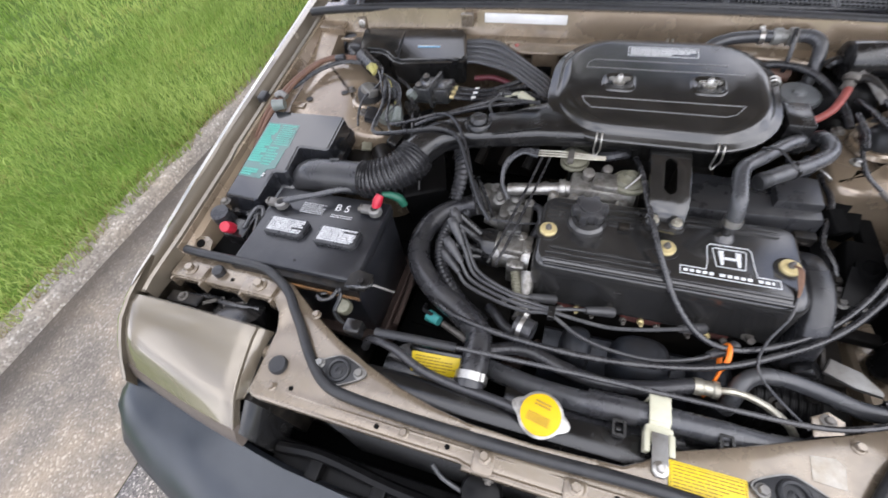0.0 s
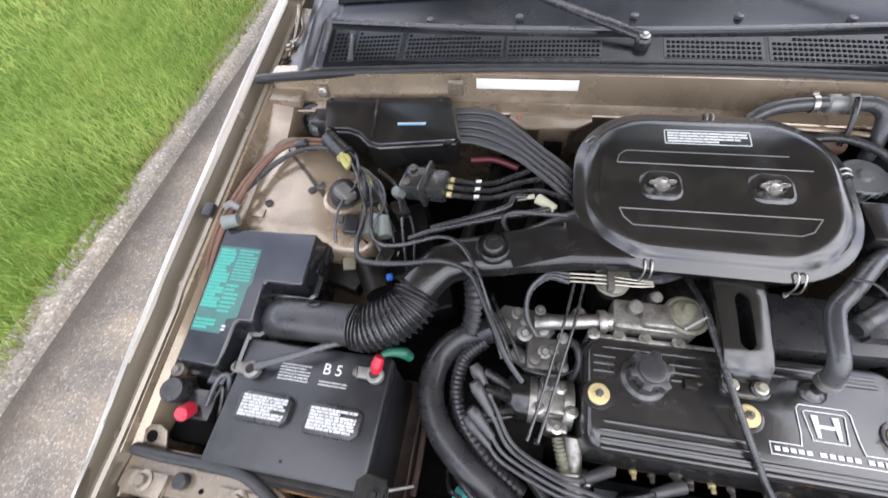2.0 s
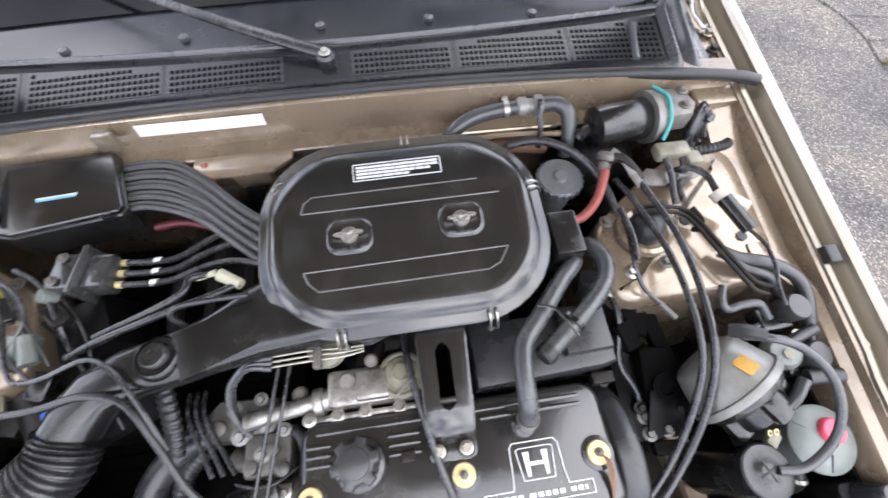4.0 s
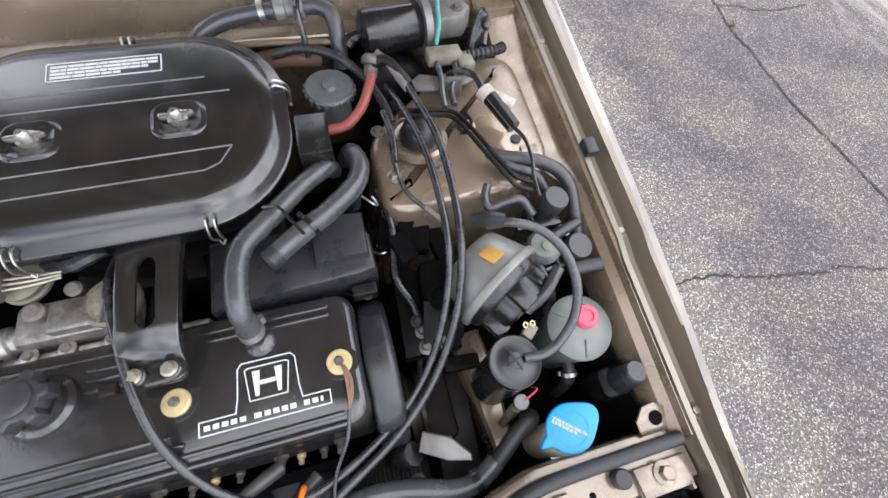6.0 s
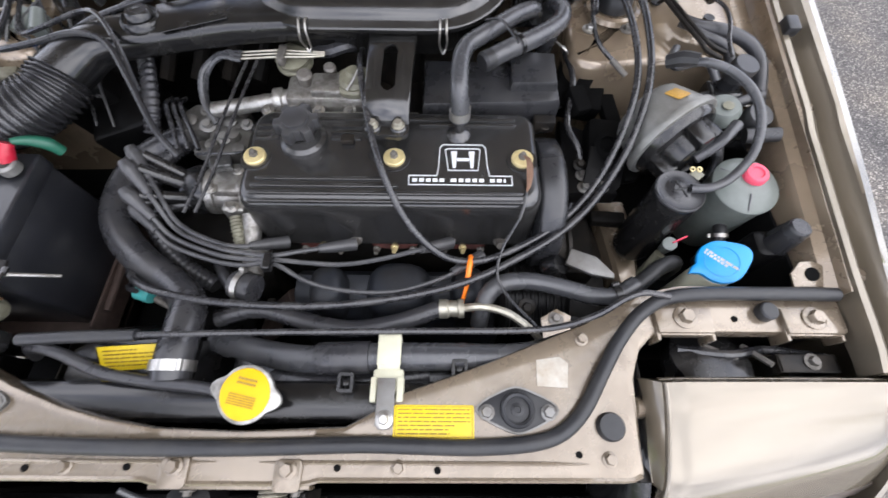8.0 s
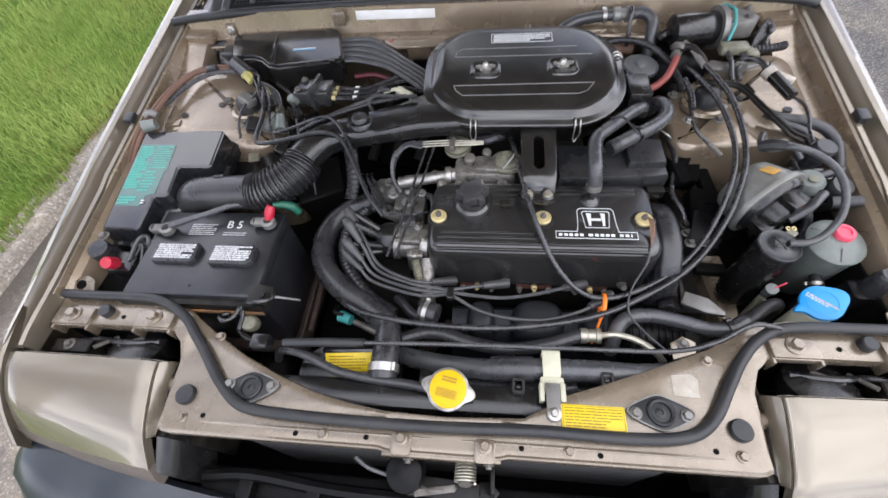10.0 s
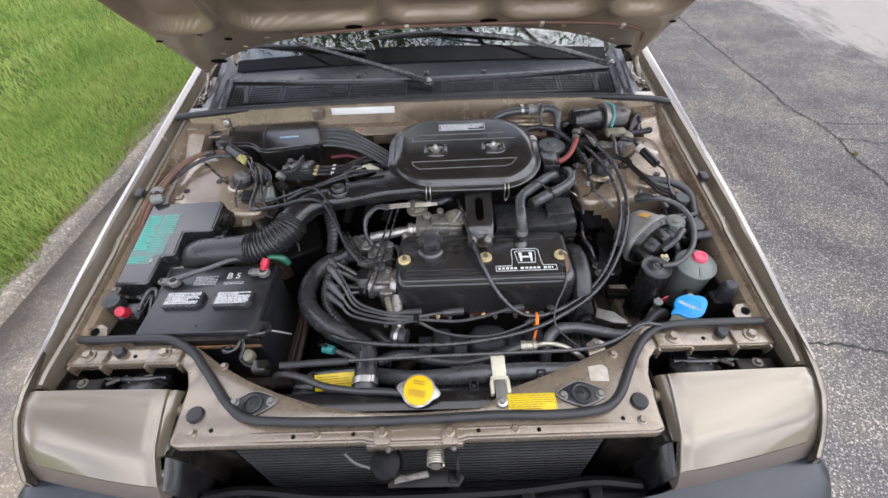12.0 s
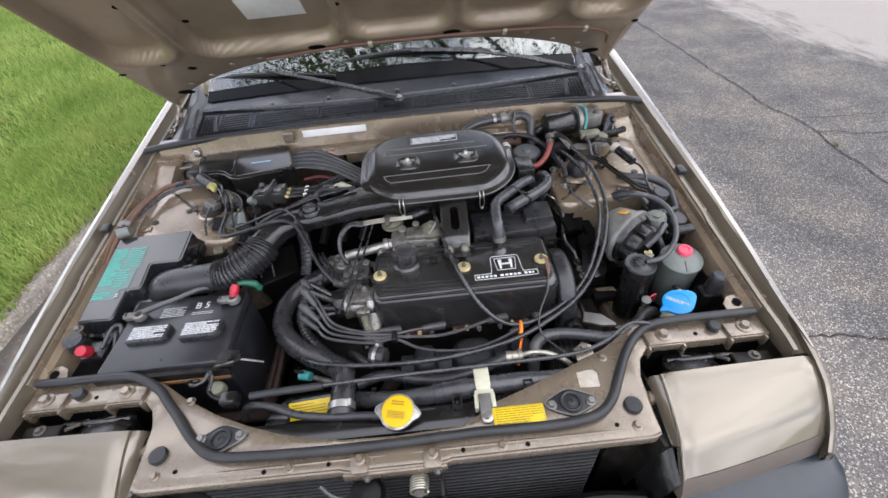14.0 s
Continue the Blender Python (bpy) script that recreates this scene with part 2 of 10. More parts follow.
lead_rubber = material("lead_rubber", (0.044, 0.044, 0.046), 0.34, 0.0, 0.25, 40, 0.04, 300, dirt=(0.10, 0.097, 0.093), dirt_amount=0.16, dirt_scale=20)
cap_black = material("cap_black", (0.030, 0.030, 0.032), 0.28, 0.0, 0.2, 40, 0.03, 300, dirt=(0.06, 0.058, 0.054), dirt_amount=0.14, dirt_scale=40, specular=0.6)
frit_black = material("frit_black", (0.004, 0.004, 0.0045), 0.12, 0.0, 0.2, 40, specular=0.15)
dead_leaf = material("dead_leaf", (0.48, 0.34, 0.05), 0.6, 0.0, 0.25, 80)
condenser_fin = material("condenser_fin", (0.035, 0.035, 0.036), 0.5, 0.5, 0.3, 60, 0.1, 400)
# near-black that puts the shade of gaps and holes into the colour
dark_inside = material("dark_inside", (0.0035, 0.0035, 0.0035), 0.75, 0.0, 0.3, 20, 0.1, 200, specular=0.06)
bark = material("bark", (0.13, 0.10, 0.075), 0.9, 0.0, 0.35, 12, 0.6, 60)
cowl_plastic = material("cowl_plastic", (0.010, 0.0107, 0.0132), 0.20, 0.0, 0.12, 14, 0.03, 500, dirt=(0.032, 0.033, 0.036), dirt_amount=0.10, dirt_scale=4, specular=0.4)
grille_plastic = material("grille_plastic", (0.024, 0.025, 0.028), 0.28, 0.0, 0.2, 30)


def glass_material():
    m = bpy.data.materials.new("windscreen_glass")
    m.use_nodes = True
    b = m.node_tree.nodes["Principled BSDF"]
    b.inputs["Base Color"].default_value = (0.82, 0.9, 0.86, 1)
    b.inputs["Roughness"].default_value = 0.02
    b.inputs["Transmission Weight"].default_value = 1.0
    b.inputs["IOR"].default_value = 1.9
    return m


glass = glass_material()


def leaf_material(name, lo, hi):
    m = bpy.data.materials.new(name)
    m.use_nodes = True
    n, l = m.node_tree.nodes, m.node_tree.links
    geo, tc = n.new("ShaderNodeNewGeometry"), n.new("ShaderNodeTexCoord")
    patch = n.new("ShaderNodeTexNoise")
    patch.inputs["Scale"].default_value, patch.inputs["Detail"].default_value = 1.1, 3.0
    l.new(tc.outputs["Object"], patch.inputs["Vector"])
    avg = n.new("ShaderNodeMath")
    avg.operation = "MULTIPLY_ADD"
    avg.inputs[1].default_value = 0.5
    half = n.new("ShaderNodeMath")
    half.operation = "MULTIPLY"
    half.inputs[1].default_value = 0.5
    l.new(geo.outputs["Random Per Island"], half.inputs[0])
    steep = n.new("ShaderNodeMapRange")
    steep.inputs["From Min"].default_value, steep.inputs["From Max"].default_value = 0.32, 0.68
    l.new(patch.outputs["Fac"], steep.inputs["Value"])
    l.new(steep.outputs["Result"], avg.inputs[0])
    l.new(half.outputs[0], avg.inputs[2])
    tone = n.new("ShaderNodeMixRGB")
    tone.inputs[1].default_value, tone.inputs[2].default_value = (*lo, 1), (*hi, 1)
    l.new(avg.outputs[0], tone.inputs[0])
    wide = n.new("ShaderNodeTexNoise")
    wide.inputs["Scale"].default_value, wide.inputs["Detail"].default_value, wide.inputs["Roughness"].default_value = 2.3, 5.0, 0.65
    l.new(tc.outputs["Object"], wide.inputs["Vector"])
    dry = n.new("ShaderNodeMapRange")
    dry.inputs["From Min"].default_value, dry.inputs["From Max"].default_value, dry.inputs["To Max"].default_value = 0.52, 0.70, 0.55
    l.new(wide.outputs["Fac"], dry.inputs["Value"])
    mix = n.new("ShaderNodeMixRGB")
    mix.inputs[2].default_value = (hi[0] * 0.95, hi[1] * 0.80, hi[2] * 0.85, 1)
    l.new(dry.outputs["Result"], mix.inputs[0])
    l.new(tone.outputs[0], mix.inputs[1])
    l.new(mix.outputs[0], n["Principled BSDF"].inputs["Base Color"])
    n["Principled BSDF"].inputs["Roughness"].default_value = 0.65
    n["Principled BSDF"].inputs["Specular IOR Level"].default_value = 0.12
    trans = n.new("ShaderNodeBsdfTranslucent")
    l.new(mix.outputs[0], trans.inputs["Color"])
    blend = n.new("ShaderNodeMixShader")
    blend.inputs[0].default_value = 0.3
    l.new(n["Principled BSDF"].outputs[0], blend.inputs[1])
    l.new(trans.outputs[0], blend.inputs[2])
    l.new(blend.outputs[0], n["Material Output"].inputs["Surface"])
    return m


grass_blade = leaf_material("grass_blade", (0.118, 0.214, 0.032), (0.400, 0.485, 0.150))
dry_weed = leaf_material("dry_weed", (0.12, 0.13, 0.03), (0.26, 0.25, 0.09))
dry_blade = leaf_material("dry_blade", (0.14, 0.15, 0.04), (0.36, 0.28, 0.13))
tree_leaf = leaf_material("tree_leaf", (0.035, 0.075, 0.015), (0.09, 0.16, 0.03))


def stony_material(name, base, dark, light, stone_scale, stone_amount, rough, patch_scale=0.8, patch_amount=0.25, bump=0.6, light_share=0.12):
    """Asphalt or concrete: pebbles of several greys in a binder, with wide patches of wear."""
    m = bpy.data.materials.new(name)
    m.use_nodes = True
    n, l = m.node_tree.nodes, m.node_tree.links
    b = n["Principled BSDF"]
    tc = n.new("ShaderNodeTexCoord")
    cells = n.new("ShaderNodeTexVoronoi")
    cells.inputs["Scale"].default_value = stone_scale
    l.new(tc.outputs["Object"], cells.inputs["Vector"])
    sep = n.new("ShaderNodeSeparateColor")
    l.new(cells.outputs["Color"], sep.inputs[0])
    ramp = n.new("ShaderNodeValToRGB")
    e = ramp.color_ramp.elements
    e[0].position, e[0].color = 0.0, (*dark, 1)
    e[1].position, e[1].color = 1.0 - light_share, (*base, 1)
    e.new(1.0 - light_share * 0.35).color = (*light, 1)
    l.new(sep.outputs[0], ramp.inputs["Fac"])
    patch = n.new("ShaderNodeTexNoise")
    patch.inputs["Scale"].default_value, patch.inputs["Detail"].default_value, patch.inputs["Roughness"].default_value = patch_scale, 9.0, 0.6
    l.new(tc.outputs["Object"], patch.inputs["Vector"])
    pr = n.new("ShaderNodeMapRange")
    pr.inputs["From Min"].default_value, pr.inputs["From Max"].default_value = 0.3, 0.7
    pr.inputs["To Min"].default_value, pr.inputs["To Max"].default_value = 1 - patch_amount, 1 + patch_amount
    l.new(patch.outputs["Fac"], pr.inputs["Value"])
    flat = n.new("ShaderNodeMixRGB")
    flat.inputs[0].default_value, flat.inputs[1].default_value = stone_amount, (*base, 1)
    l.new(ramp.outputs["Color"], flat.inputs[2])
    sc = n.new("ShaderNodeVectorMath")
    sc.operation = "SCALE"
    l.new(flat.outputs[0], sc.inputs[0])
    l.new(pr.outputs["Result"], sc.inputs["Scale"])
    hue = n.new("ShaderNodeMixRGB")
    hue.inputs[1].default_value, hue.inputs[2].default_value = (0.985, 0.99, 1.01, 1), (1.05, 1.0, 0.93, 1)
    hr = n.new("ShaderNodeMapRange")
    hr.inputs["From Min"].default_value, hr.inputs["From Max"].default_value = 0.42, 0.62
    l.new(patch.outputs["Fac"], hr.inputs["Value"])
    l.new(hr.outputs["Result"], hue.inputs[0])
    warm = n.new("ShaderNodeVectorMath")
    warm.operation = "MULTIPLY"
    l.new(sc.outputs[0], warm.inputs[0])
    l.new(hue.outputs[0], warm.inputs[1])
    l.new(warm.outputs[0], b.inputs["Base Color"])
    b.inputs["Roughness"].default_value = rough
    b.inputs["Specular IOR Level"].default_value = 0.2
    bp = n.new("ShaderNodeBump")
    bp.inputs["Strength"].default_value, bp.inputs["Distance"].default_value = bump, 0.004
    l.new(cells.outputs["Distance"], bp.inputs["Height"])
    bp.invert = True
    l.new(bp.outputs["Normal"], b.inputs["Normal"])
    return m


asphalt = stony_material("asphalt", (0.190, 0.178, 0.168), (0.072, 0.068, 0.066), (0.46, 0.43, 0.39), 215, 0.92, 0.8, 2.2, 0.34, 0.8, 0.18)
concrete = stony_material("concrete", (0.31, 0.28, 0.245), (0.16, 0.145, 0.125), (0.44, 0.42, 0.38), 110, 0.8, 0.9, 1.6, 0.3, 0.35)


def wear_road(m, edge, width, dark):
    """Beyond a wavering line along the road the asphalt is darker."""
    n, l = m.node_tree.nodes, m.node_tree.links
    b = n["Principled BSDF"]
    clean = b.inputs["Base Color"].links[0].from_socket
    tc, sep = n.new("ShaderNodeTexCoord"), n.new("ShaderNodeSeparateXYZ")
    l.new(tc.outputs["Object"], sep.inputs[0])
    wob = n.new("ShaderNodeTexNoise")
    wob.inputs["Scale"].default_value, wob.inputs["Detail"].default_value, wob.inputs["Roughness"].default_value = 0.9, 9.0, 0.72
    l.new(tc.outputs["Object"], wob.inputs["Vector"])
    add = n.new("ShaderNodeMath")
    add.operation = "MULTIPLY_ADD"
    add.inputs[1].default_value = 1.6
    l.new(wob.outputs["Fac"], add.inputs[0])
    l.new(sep.outputs["X"], add.inputs[2])
    ramp = n.new("ShaderNodeMapRange")
    ramp.inputs["From Min"].default_value, ramp.inputs["From Max"].default_value = edge + 0.8, edge + 0.8 + width
    ramp.inputs["To Min"].default_value, ramp.inputs["To Max"].default_value = 1.0, dark
    l.new(add.outputs[0], ramp.inputs["Value"])
    sc = n.new("ShaderNodeVectorMath")
    sc.operation = "SCALE"
    l.new(clean, sc.inputs[0])
    l.new(ramp.outputs["Result"], sc.inputs["Scale"])
    l.new(sc.outputs[0], b.inputs["Base Color"])


wear_road(asphalt, 1.62, 0.30, 0.70)


def pale_far_side(m, edge, pale):
    """Beyond a ragged line the road is worn pale, streaked along its length."""
    n, l = m.node_tree.nodes, m.node_tree.links
    b = n["Principled BSDF"]
    clean = b.inputs["Base Color"].links[0].from_socket
    tc, sep = n.new("ShaderNodeTexCoord"), n.new("ShaderNodeSeparateXYZ")
    l.new(tc.outputs["Object"], sep.inputs[0])
    stretch = n.new("ShaderNodeMapping")
    stretch.inputs["Scale"].default_value = (1.0, 0.3, 1.0)
    l.new(tc.outputs["Object"], stretch.inputs["Vector"])
    wob = n.new("ShaderNodeTexNoise")
    wob.inputs["Scale"].default_value, wob.inputs["Detail"].default_value, wob.inputs["Roughness"].default_value = 3.0, 9.0, 0.7
    l.new(stretch.outputs[0], wob.inputs["Vector"])
    add = n.new("ShaderNodeMath")
    add.operation = "MULTIPLY_ADD"
    add.inputs[1].default_value = 2.6
    l.new(wob.outputs["Fac"], add.inputs[0])
    l.new(sep.outputs["X"], add.inputs[2])
    ramp = n.new("ShaderNodeMapRange")
    ramp.inputs["From Min"].default_value, ramp.inputs["From Max"].default_value = edge + 1.3, edge + 1.75
    ramp.inputs["To Max"].default_value = 0.76
    l.new(add.outputs[0], ramp.inputs["Value"])
    mix = n.new("ShaderNodeMixRGB")
    mix.inputs[2].default_value = (*pale, 1)
    l.new(ramp.outputs["Result"], mix.inputs[0])
    l.new(clean, mix.inputs[1])
    l.new(mix.outputs[0], b.inputs["Base Color"])


pale_far_side(asphalt, 3.66, (0.350, 0.318, 0.288))


def gutter_material():
    """Pale concrete slab with an uneven dark line of damp grime along the foot of the kerb."""
    m = stony_material("gutter_concrete", (0.232, 0.203, 0.170), (0.135, 0.118, 0.098), (0.37, 0.34, 0.30), 150, 0.65, 0.88, 3.2, 0.42, 0.5, 0.15)
    n, l = m.node_tree.nodes, m.node_tree.links
    b = n["Principled BSDF"]
    clean = b.inputs["Base Color"].links[0].from_socket
    tc, sep = n.new("ShaderNodeTexCoord"), n.new("ShaderNodeSeparateXYZ")
    l.new(tc.outputs["Object"], sep.inputs[0])
    wob = n.new("ShaderNodeTexNoise")
    wob.inputs["Scale"].default_value, wob.inputs["Detail"].default_value, wob.inputs["Roughness"].default_value = 2.2, 8.0, 0.7
    l.new(tc.outputs["Object"], wob.inputs["Vector"])
    add = n.new("ShaderNodeMath")
    add.operation = "MULTIPLY_ADD"
    add.inputs[1].default_value = 0.26
    l.new(wob.outputs["Fac"], add.inputs[0])
    l.new(sep.outputs["X"], add.inputs[2])
    ramp = n.new("ShaderNodeMapRange")
    ramp.inputs["From Min"].default_value, ramp.inputs["From Max"].default_value = -1.80, -1.64
    ramp.inputs["To Min"].default_value, ramp.inputs["To Max"].default_value = 0.80, 0.0
    l.new(add.outputs[0], ramp.inputs["Value"])
    mix = n.new("ShaderNodeMixRGB")
    mix.inputs[2].default_value = (0.055, 0.048, 0.042, 1)
    l.new(ramp.outputs["Result"], mix.inputs[0])
    l.new(clean, mix.inputs[1])
    l.new(mix.outputs[0], b.inputs["Base Color"])
    return m


gutter_mat = gutter_material()
soil = stony_material("lawn_soil", (0.085, 0.150, 0.020), (0.05, 0.085, 0.012), (0.15, 0.19, 0.04), 90, 0.7, 0.95, 1.5, 0.3, 0.5)
tar = material("crack_tar", (0.03, 0.028, 0.026), 0.9, 0.0, 0.3, 40, 0.4, 200)

# ---- mesh tools ----


def V(*p):
    return Vector(p)


def ring_faces(bm, a, b):
    k = len(a)
    for i in range(k):
        bm.faces.new((a[i], a[(i + 1) % k], b[(i + 1) % k], b[i]))


def loft(bm, rings, caps=(True, True)):
    made = [[bm.verts.new(p) for p in r] for r in rings]
    for a, b in zip(made, made[1:]):
        ring_faces(bm, a, b)
    if caps[0]:
        bm.faces.new(made[0][::-1])
    if caps[1]:
        bm.faces.new(made[-1])
    return made


def frame_of(axis):
    w = Vector(axis).normalized()
    u = w.orthogonal().normalized()
    return u, w.cross(u), w


def lathe(bm, profile, origin=(0, 0, 0), axis=(0, 0, 1), n=24, caps=(True, True)):
    """Profile: (radius, height) pairs from one end to the other."""
    u, v, w = frame_of(axis)
    o = Vector(origin)
    rings = [[o + w * h + (u * math.cos(i * math.tau / n) + v * math.sin(i * math.tau / n)) * max(r, 1e-4) for i in range(n)] for r, h in profile]
    loft(bm, rings, caps)
    return bm


def rod(bm, a, b, r, r2=None, n=12):
    a, b = Vector(a), Vector(b)
    return lathe(bm, [(r, 0), (r if r2 is None else r2, (b - a).length)], a, b - a, n)


def glide(points, k=6):
    """A smooth line through the points."""
    p = [Vector(q) for q in points]
    if len(p) < 3:
        return p
    p = [2 * p[0] - p[1]] + p + [2 * p[-1] - p[-2]]
    out = []
    for i in range(1, len(p) - 2):
        a, b, c, d = p[i - 1:i + 3]
        for j in range(k):
            t = j / k
            out.append(0.5 * (2 * b + (c - a) * t + (2 * a - 5 * b + 4 * c - d) * t * t + (3 * b - a - 3 * c + d) * t ** 3))
    out.append(p[-2])
    return out


def tube(bm, points, r, n=10, k=6, wave=0.0, waves=0, caps=True, flat=1.0):
    """A hose along a smooth line; r a number or a list; wave and waves make it corrugated."""
    line = glide(points, k if not waves else max(k, waves * 6 // max(1, len(points) - 1)))
    m = len(line)
    tangent = [(line[min(i + 1, m - 1)] - line[max(i - 1, 0)]).normalized() for i in range(m)]
    u = tangent[0].orthogonal().normalized()
    rings = []
    for i in range(m):
        u = (u - tangent[i] * u.dot(tangent[i])).normalized()
        v = tangent[i].cross(u)
        f = i / (m - 1)
        if isinstance(r, (list, tuple)):
            g = f * (len(r) - 1)
            j = min(int(g), len(r) - 2)
            rad = r[j] + (r[j + 1] - r[j]) * (g - j)
        else:
            rad = r
        if waves:
            rad += wave * math.cos(f * waves * math.tau)
        rings.append([line[i] + (u * math.cos(a * math.tau / n) + v * flat * math.sin(a * math.tau / n)) * rad for a in range(n)])
    loft(bm, rings, (caps, caps))
    return bm


def inset(outline, d):
    """The outline moved inwards by d (outline anticlockwise)."""
    k = len(outline)
    out = []
    for i in range(k):
        a, b, c = (Vector(outline[j % k]).to_2d() for j in (i - 1, i, i + 1))
        e, f = (b - a).normalized(), (c - b).normalized()
        nrm = Vector((-e.y - f.y, e.x + f.x))
        nrm = nrm.normalized() if nrm.length > 1e-6 else Vector((-e.y, e.x))
        q = max(0.4, nrm.dot(Vector((-e.y, e.x))))
        out.append((b.x + nrm.x * d / q, b.y + nrm.y * d / q))
    return out


def prism(bm, outline, z0, z1, bev=0.002, steps=2, low=True):
    """An upright plate from an anticlockwise outline, with rounded top and bottom edges."""
    rings = []
    marks = []
    if low:
        marks += [(bev * (1 - math.sin(a)), z0 + bev * (1 - math.cos(a))) for a in [i * math.pi / 2 / steps for i in range(steps + 1)]]
    else:
        marks += [(0, z0)]
    marks += [(bev * (1 - math.cos(a)), z1 - bev + bev * math.sin(a)) for a in [i * math.pi / 2 / steps for i in range(steps + 1)]]
    for d, z in marks:
        rings.append([(x, y, z) for x, y in (inset(outline, d) if d > 1e-6 else outline)])
    loft(bm, rings)
    return bm


def rrect(cx, cy, w, h, r, n=5):
    out = []
    for sx, sy, a0 in ((1, 1, 0), (-1, 1, 90), (-1, -1, 180), (1, -1, 270)):
        for i in range(n + 1):
            a = radians(a0 + 90 * i / n)
            out.append((cx + sx * (w / 2 - r) + r * math.cos(a), cy + sy * (h / 2 - r) + r * math.sin(a)))
    return out


def oval(cx, cy, w, h, n=28, power=2.0):
    out = []
    for i in range(n):
        a = math.tau * i / n
        c, s = math.cos(a), math.sin(a)
        out.append((cx + w / 2 * math.copysign(abs(c) ** (2 / power), c), cy + h / 2 * math.copysign(abs(s) ** (2 / power), s)))
    return out


def outline_frame(bm, outer, width, z0, z1):
    inner = inset(outer, width)
    a = [[bm.verts.new((x, y, z)) for x, y in o] for o, z in ((outer, z0), (outer, z1), (inner, z1), (inner, z0))]
    ring_faces(bm, a[0], a[1]), ring_faces(bm, a[1], a[2]), ring_faces(bm, a[2], a[3]), ring_faces(bm, a[3], a[0])


def box(bm, x0, x1, y0, y1, z0, z1, bev=0.002):
    bev = min(bev, (x1 - x0) * 0.45, (y1 - y0) * 0.45, (z1 - z0) * 0.45)
    return prism(bm, rrect((x0 + x1) / 2, (y0 + y1) / 2, x1 - x0, y1 - y0, bev, 2), z0, z1, bev, 2)


def moved(bm, m):
    bmesh.ops.transform(bm, matrix=m, verts=bm.verts)
    return bm


def B():
    return bmesh.new()


def mesh_from(name, bm, mat, angle=38):
    me = bpy.data.meshes.new(name)
    bmesh.ops.recalc_face_normals(bm, faces=bm.faces)
    bm.to_mesh(me)
    bm.free()
    me.polygons.foreach_set("use_smooth", [True] * len(me.polygons))
    me.set_sharp_from_angle(angle=radians(angle))
    me.materials.append(mat)
    return me


def part(name, bm, mat, parent=None, label="", angle=38):
    """One mesh object, under a thing or a part where a parent is given."""
    ob = new(name, mesh_from(name, bm, mat, angle))
    if parent:
        ob.parent = parent
    if label:
        tagged(ob, label)
    return ob


def thing(name, label, category, group="", kind=""):
    return tagged(new(name), label, category, group, kind)


def bolt(parent, p, r=0.006, axis=(0, 0, 1), mat=None, washer=1.7, name="bolt"):
    bm = B()
    lathe(bm, [(r * washer, 0), (r * washer, r * 0.25), (r * washer * 0.95, r * 0.3)], p, axis, 16)
    u, v, w = frame_of(axis)
    o = Vector(p) + w * r * 0.3
    lathe(bm, [(r, 0), (r, r * 0.75), (r * 0.85, r * 0.95)], o, axis, 6)
    return part(name, bm, mat or steel, parent)


def clamp(parent, p, axis, r, mat=None, width=0.010, name="hose_clamp"):
    bm = B()
    u, v, w = frame_of(axis)
    lathe(bm, [(r, -width / 2), (r + 0.0018, -width / 2), (r + 0.0018, width / 2), (r, width / 2)], p, axis, 20, (False, False))
    q = Vector(p) + u * (r + 0.004)
    lathe(bm, [(0.004, -width * 0.5), (0.004, width * 0.5)], q, w, 8)
    return part(name, bm, mat or steel, parent)


def bars(bm, m, w, h, rows, seed, fill=0.6, gap=0.12, lift=0.0006):
    """Unreadable writing: rows of small plain bars on a w x h field, laid by the pose m."""
    rnd = random.Random(seed)
    for i in range(rows):
        y = h / 2 - h * (i + 0.5) / rows
        x = -w / 2
        end = w / 2 * (1.0 if rnd.random() < 0.65 else rnd.uniform(0.2, 0.9))
        while x < end - 0.001:
            q = min(rnd.uniform(0.05, 0.2) * w, end - x)
            t = h / rows * fill / 2
            a = [bm.verts.new(m @ Vector((x + dx, y + dy, lift + dz))) for dz in (0, 0.0002) for dx, dy in ((0, -t), (q, -t), (q, t), (0, t))]
            bm.faces.new(a[4:])
            for j in range(4):
                bm.faces.new((a[j], a[(j + 1) % 4], a[4 + (j + 1) % 4], a[4 + j]))
            x += q + gap * 0.15 * w
    return bm


def lettering(name, text, size, m, mat, parent, label=""):
    cu = bpy.data.curves.new(name, "FONT")
    cu.body, cu.size, cu.align_x, cu.align_y, cu.extrude = text, size, "CENTER", "CENTER", 0.0002
    ob = new(name + "_source", cu)
    me = bpy.data.meshes.new_from_object(ob.evaluated_get(bpy.context.evaluated_depsgraph_get()))
    bpy.data.objects.remove(ob)
    o = new(name, me)
    me.materials.clear()
    me.materials.append(mat)
    o.matrix_basis, o.parent = m, parent
    if label:
        tagged(o, label)
    return o

# ---- ground ----


def sheet(name, xs, ys, height, mat, label, category):
    bm = B()
    grid = [[bm.verts.new((x, y, height(x, y))) for y in ys] for x in xs]
    for i in range(len(xs) - 1):
        for j in range(len(ys) - 1):
            bm.faces.new((grid[i][j], grid[i + 1][j], grid[i + 1][j + 1], grid[i][j + 1]))
    return tagged(part(name, bm, mat), label, category, kind="structure")


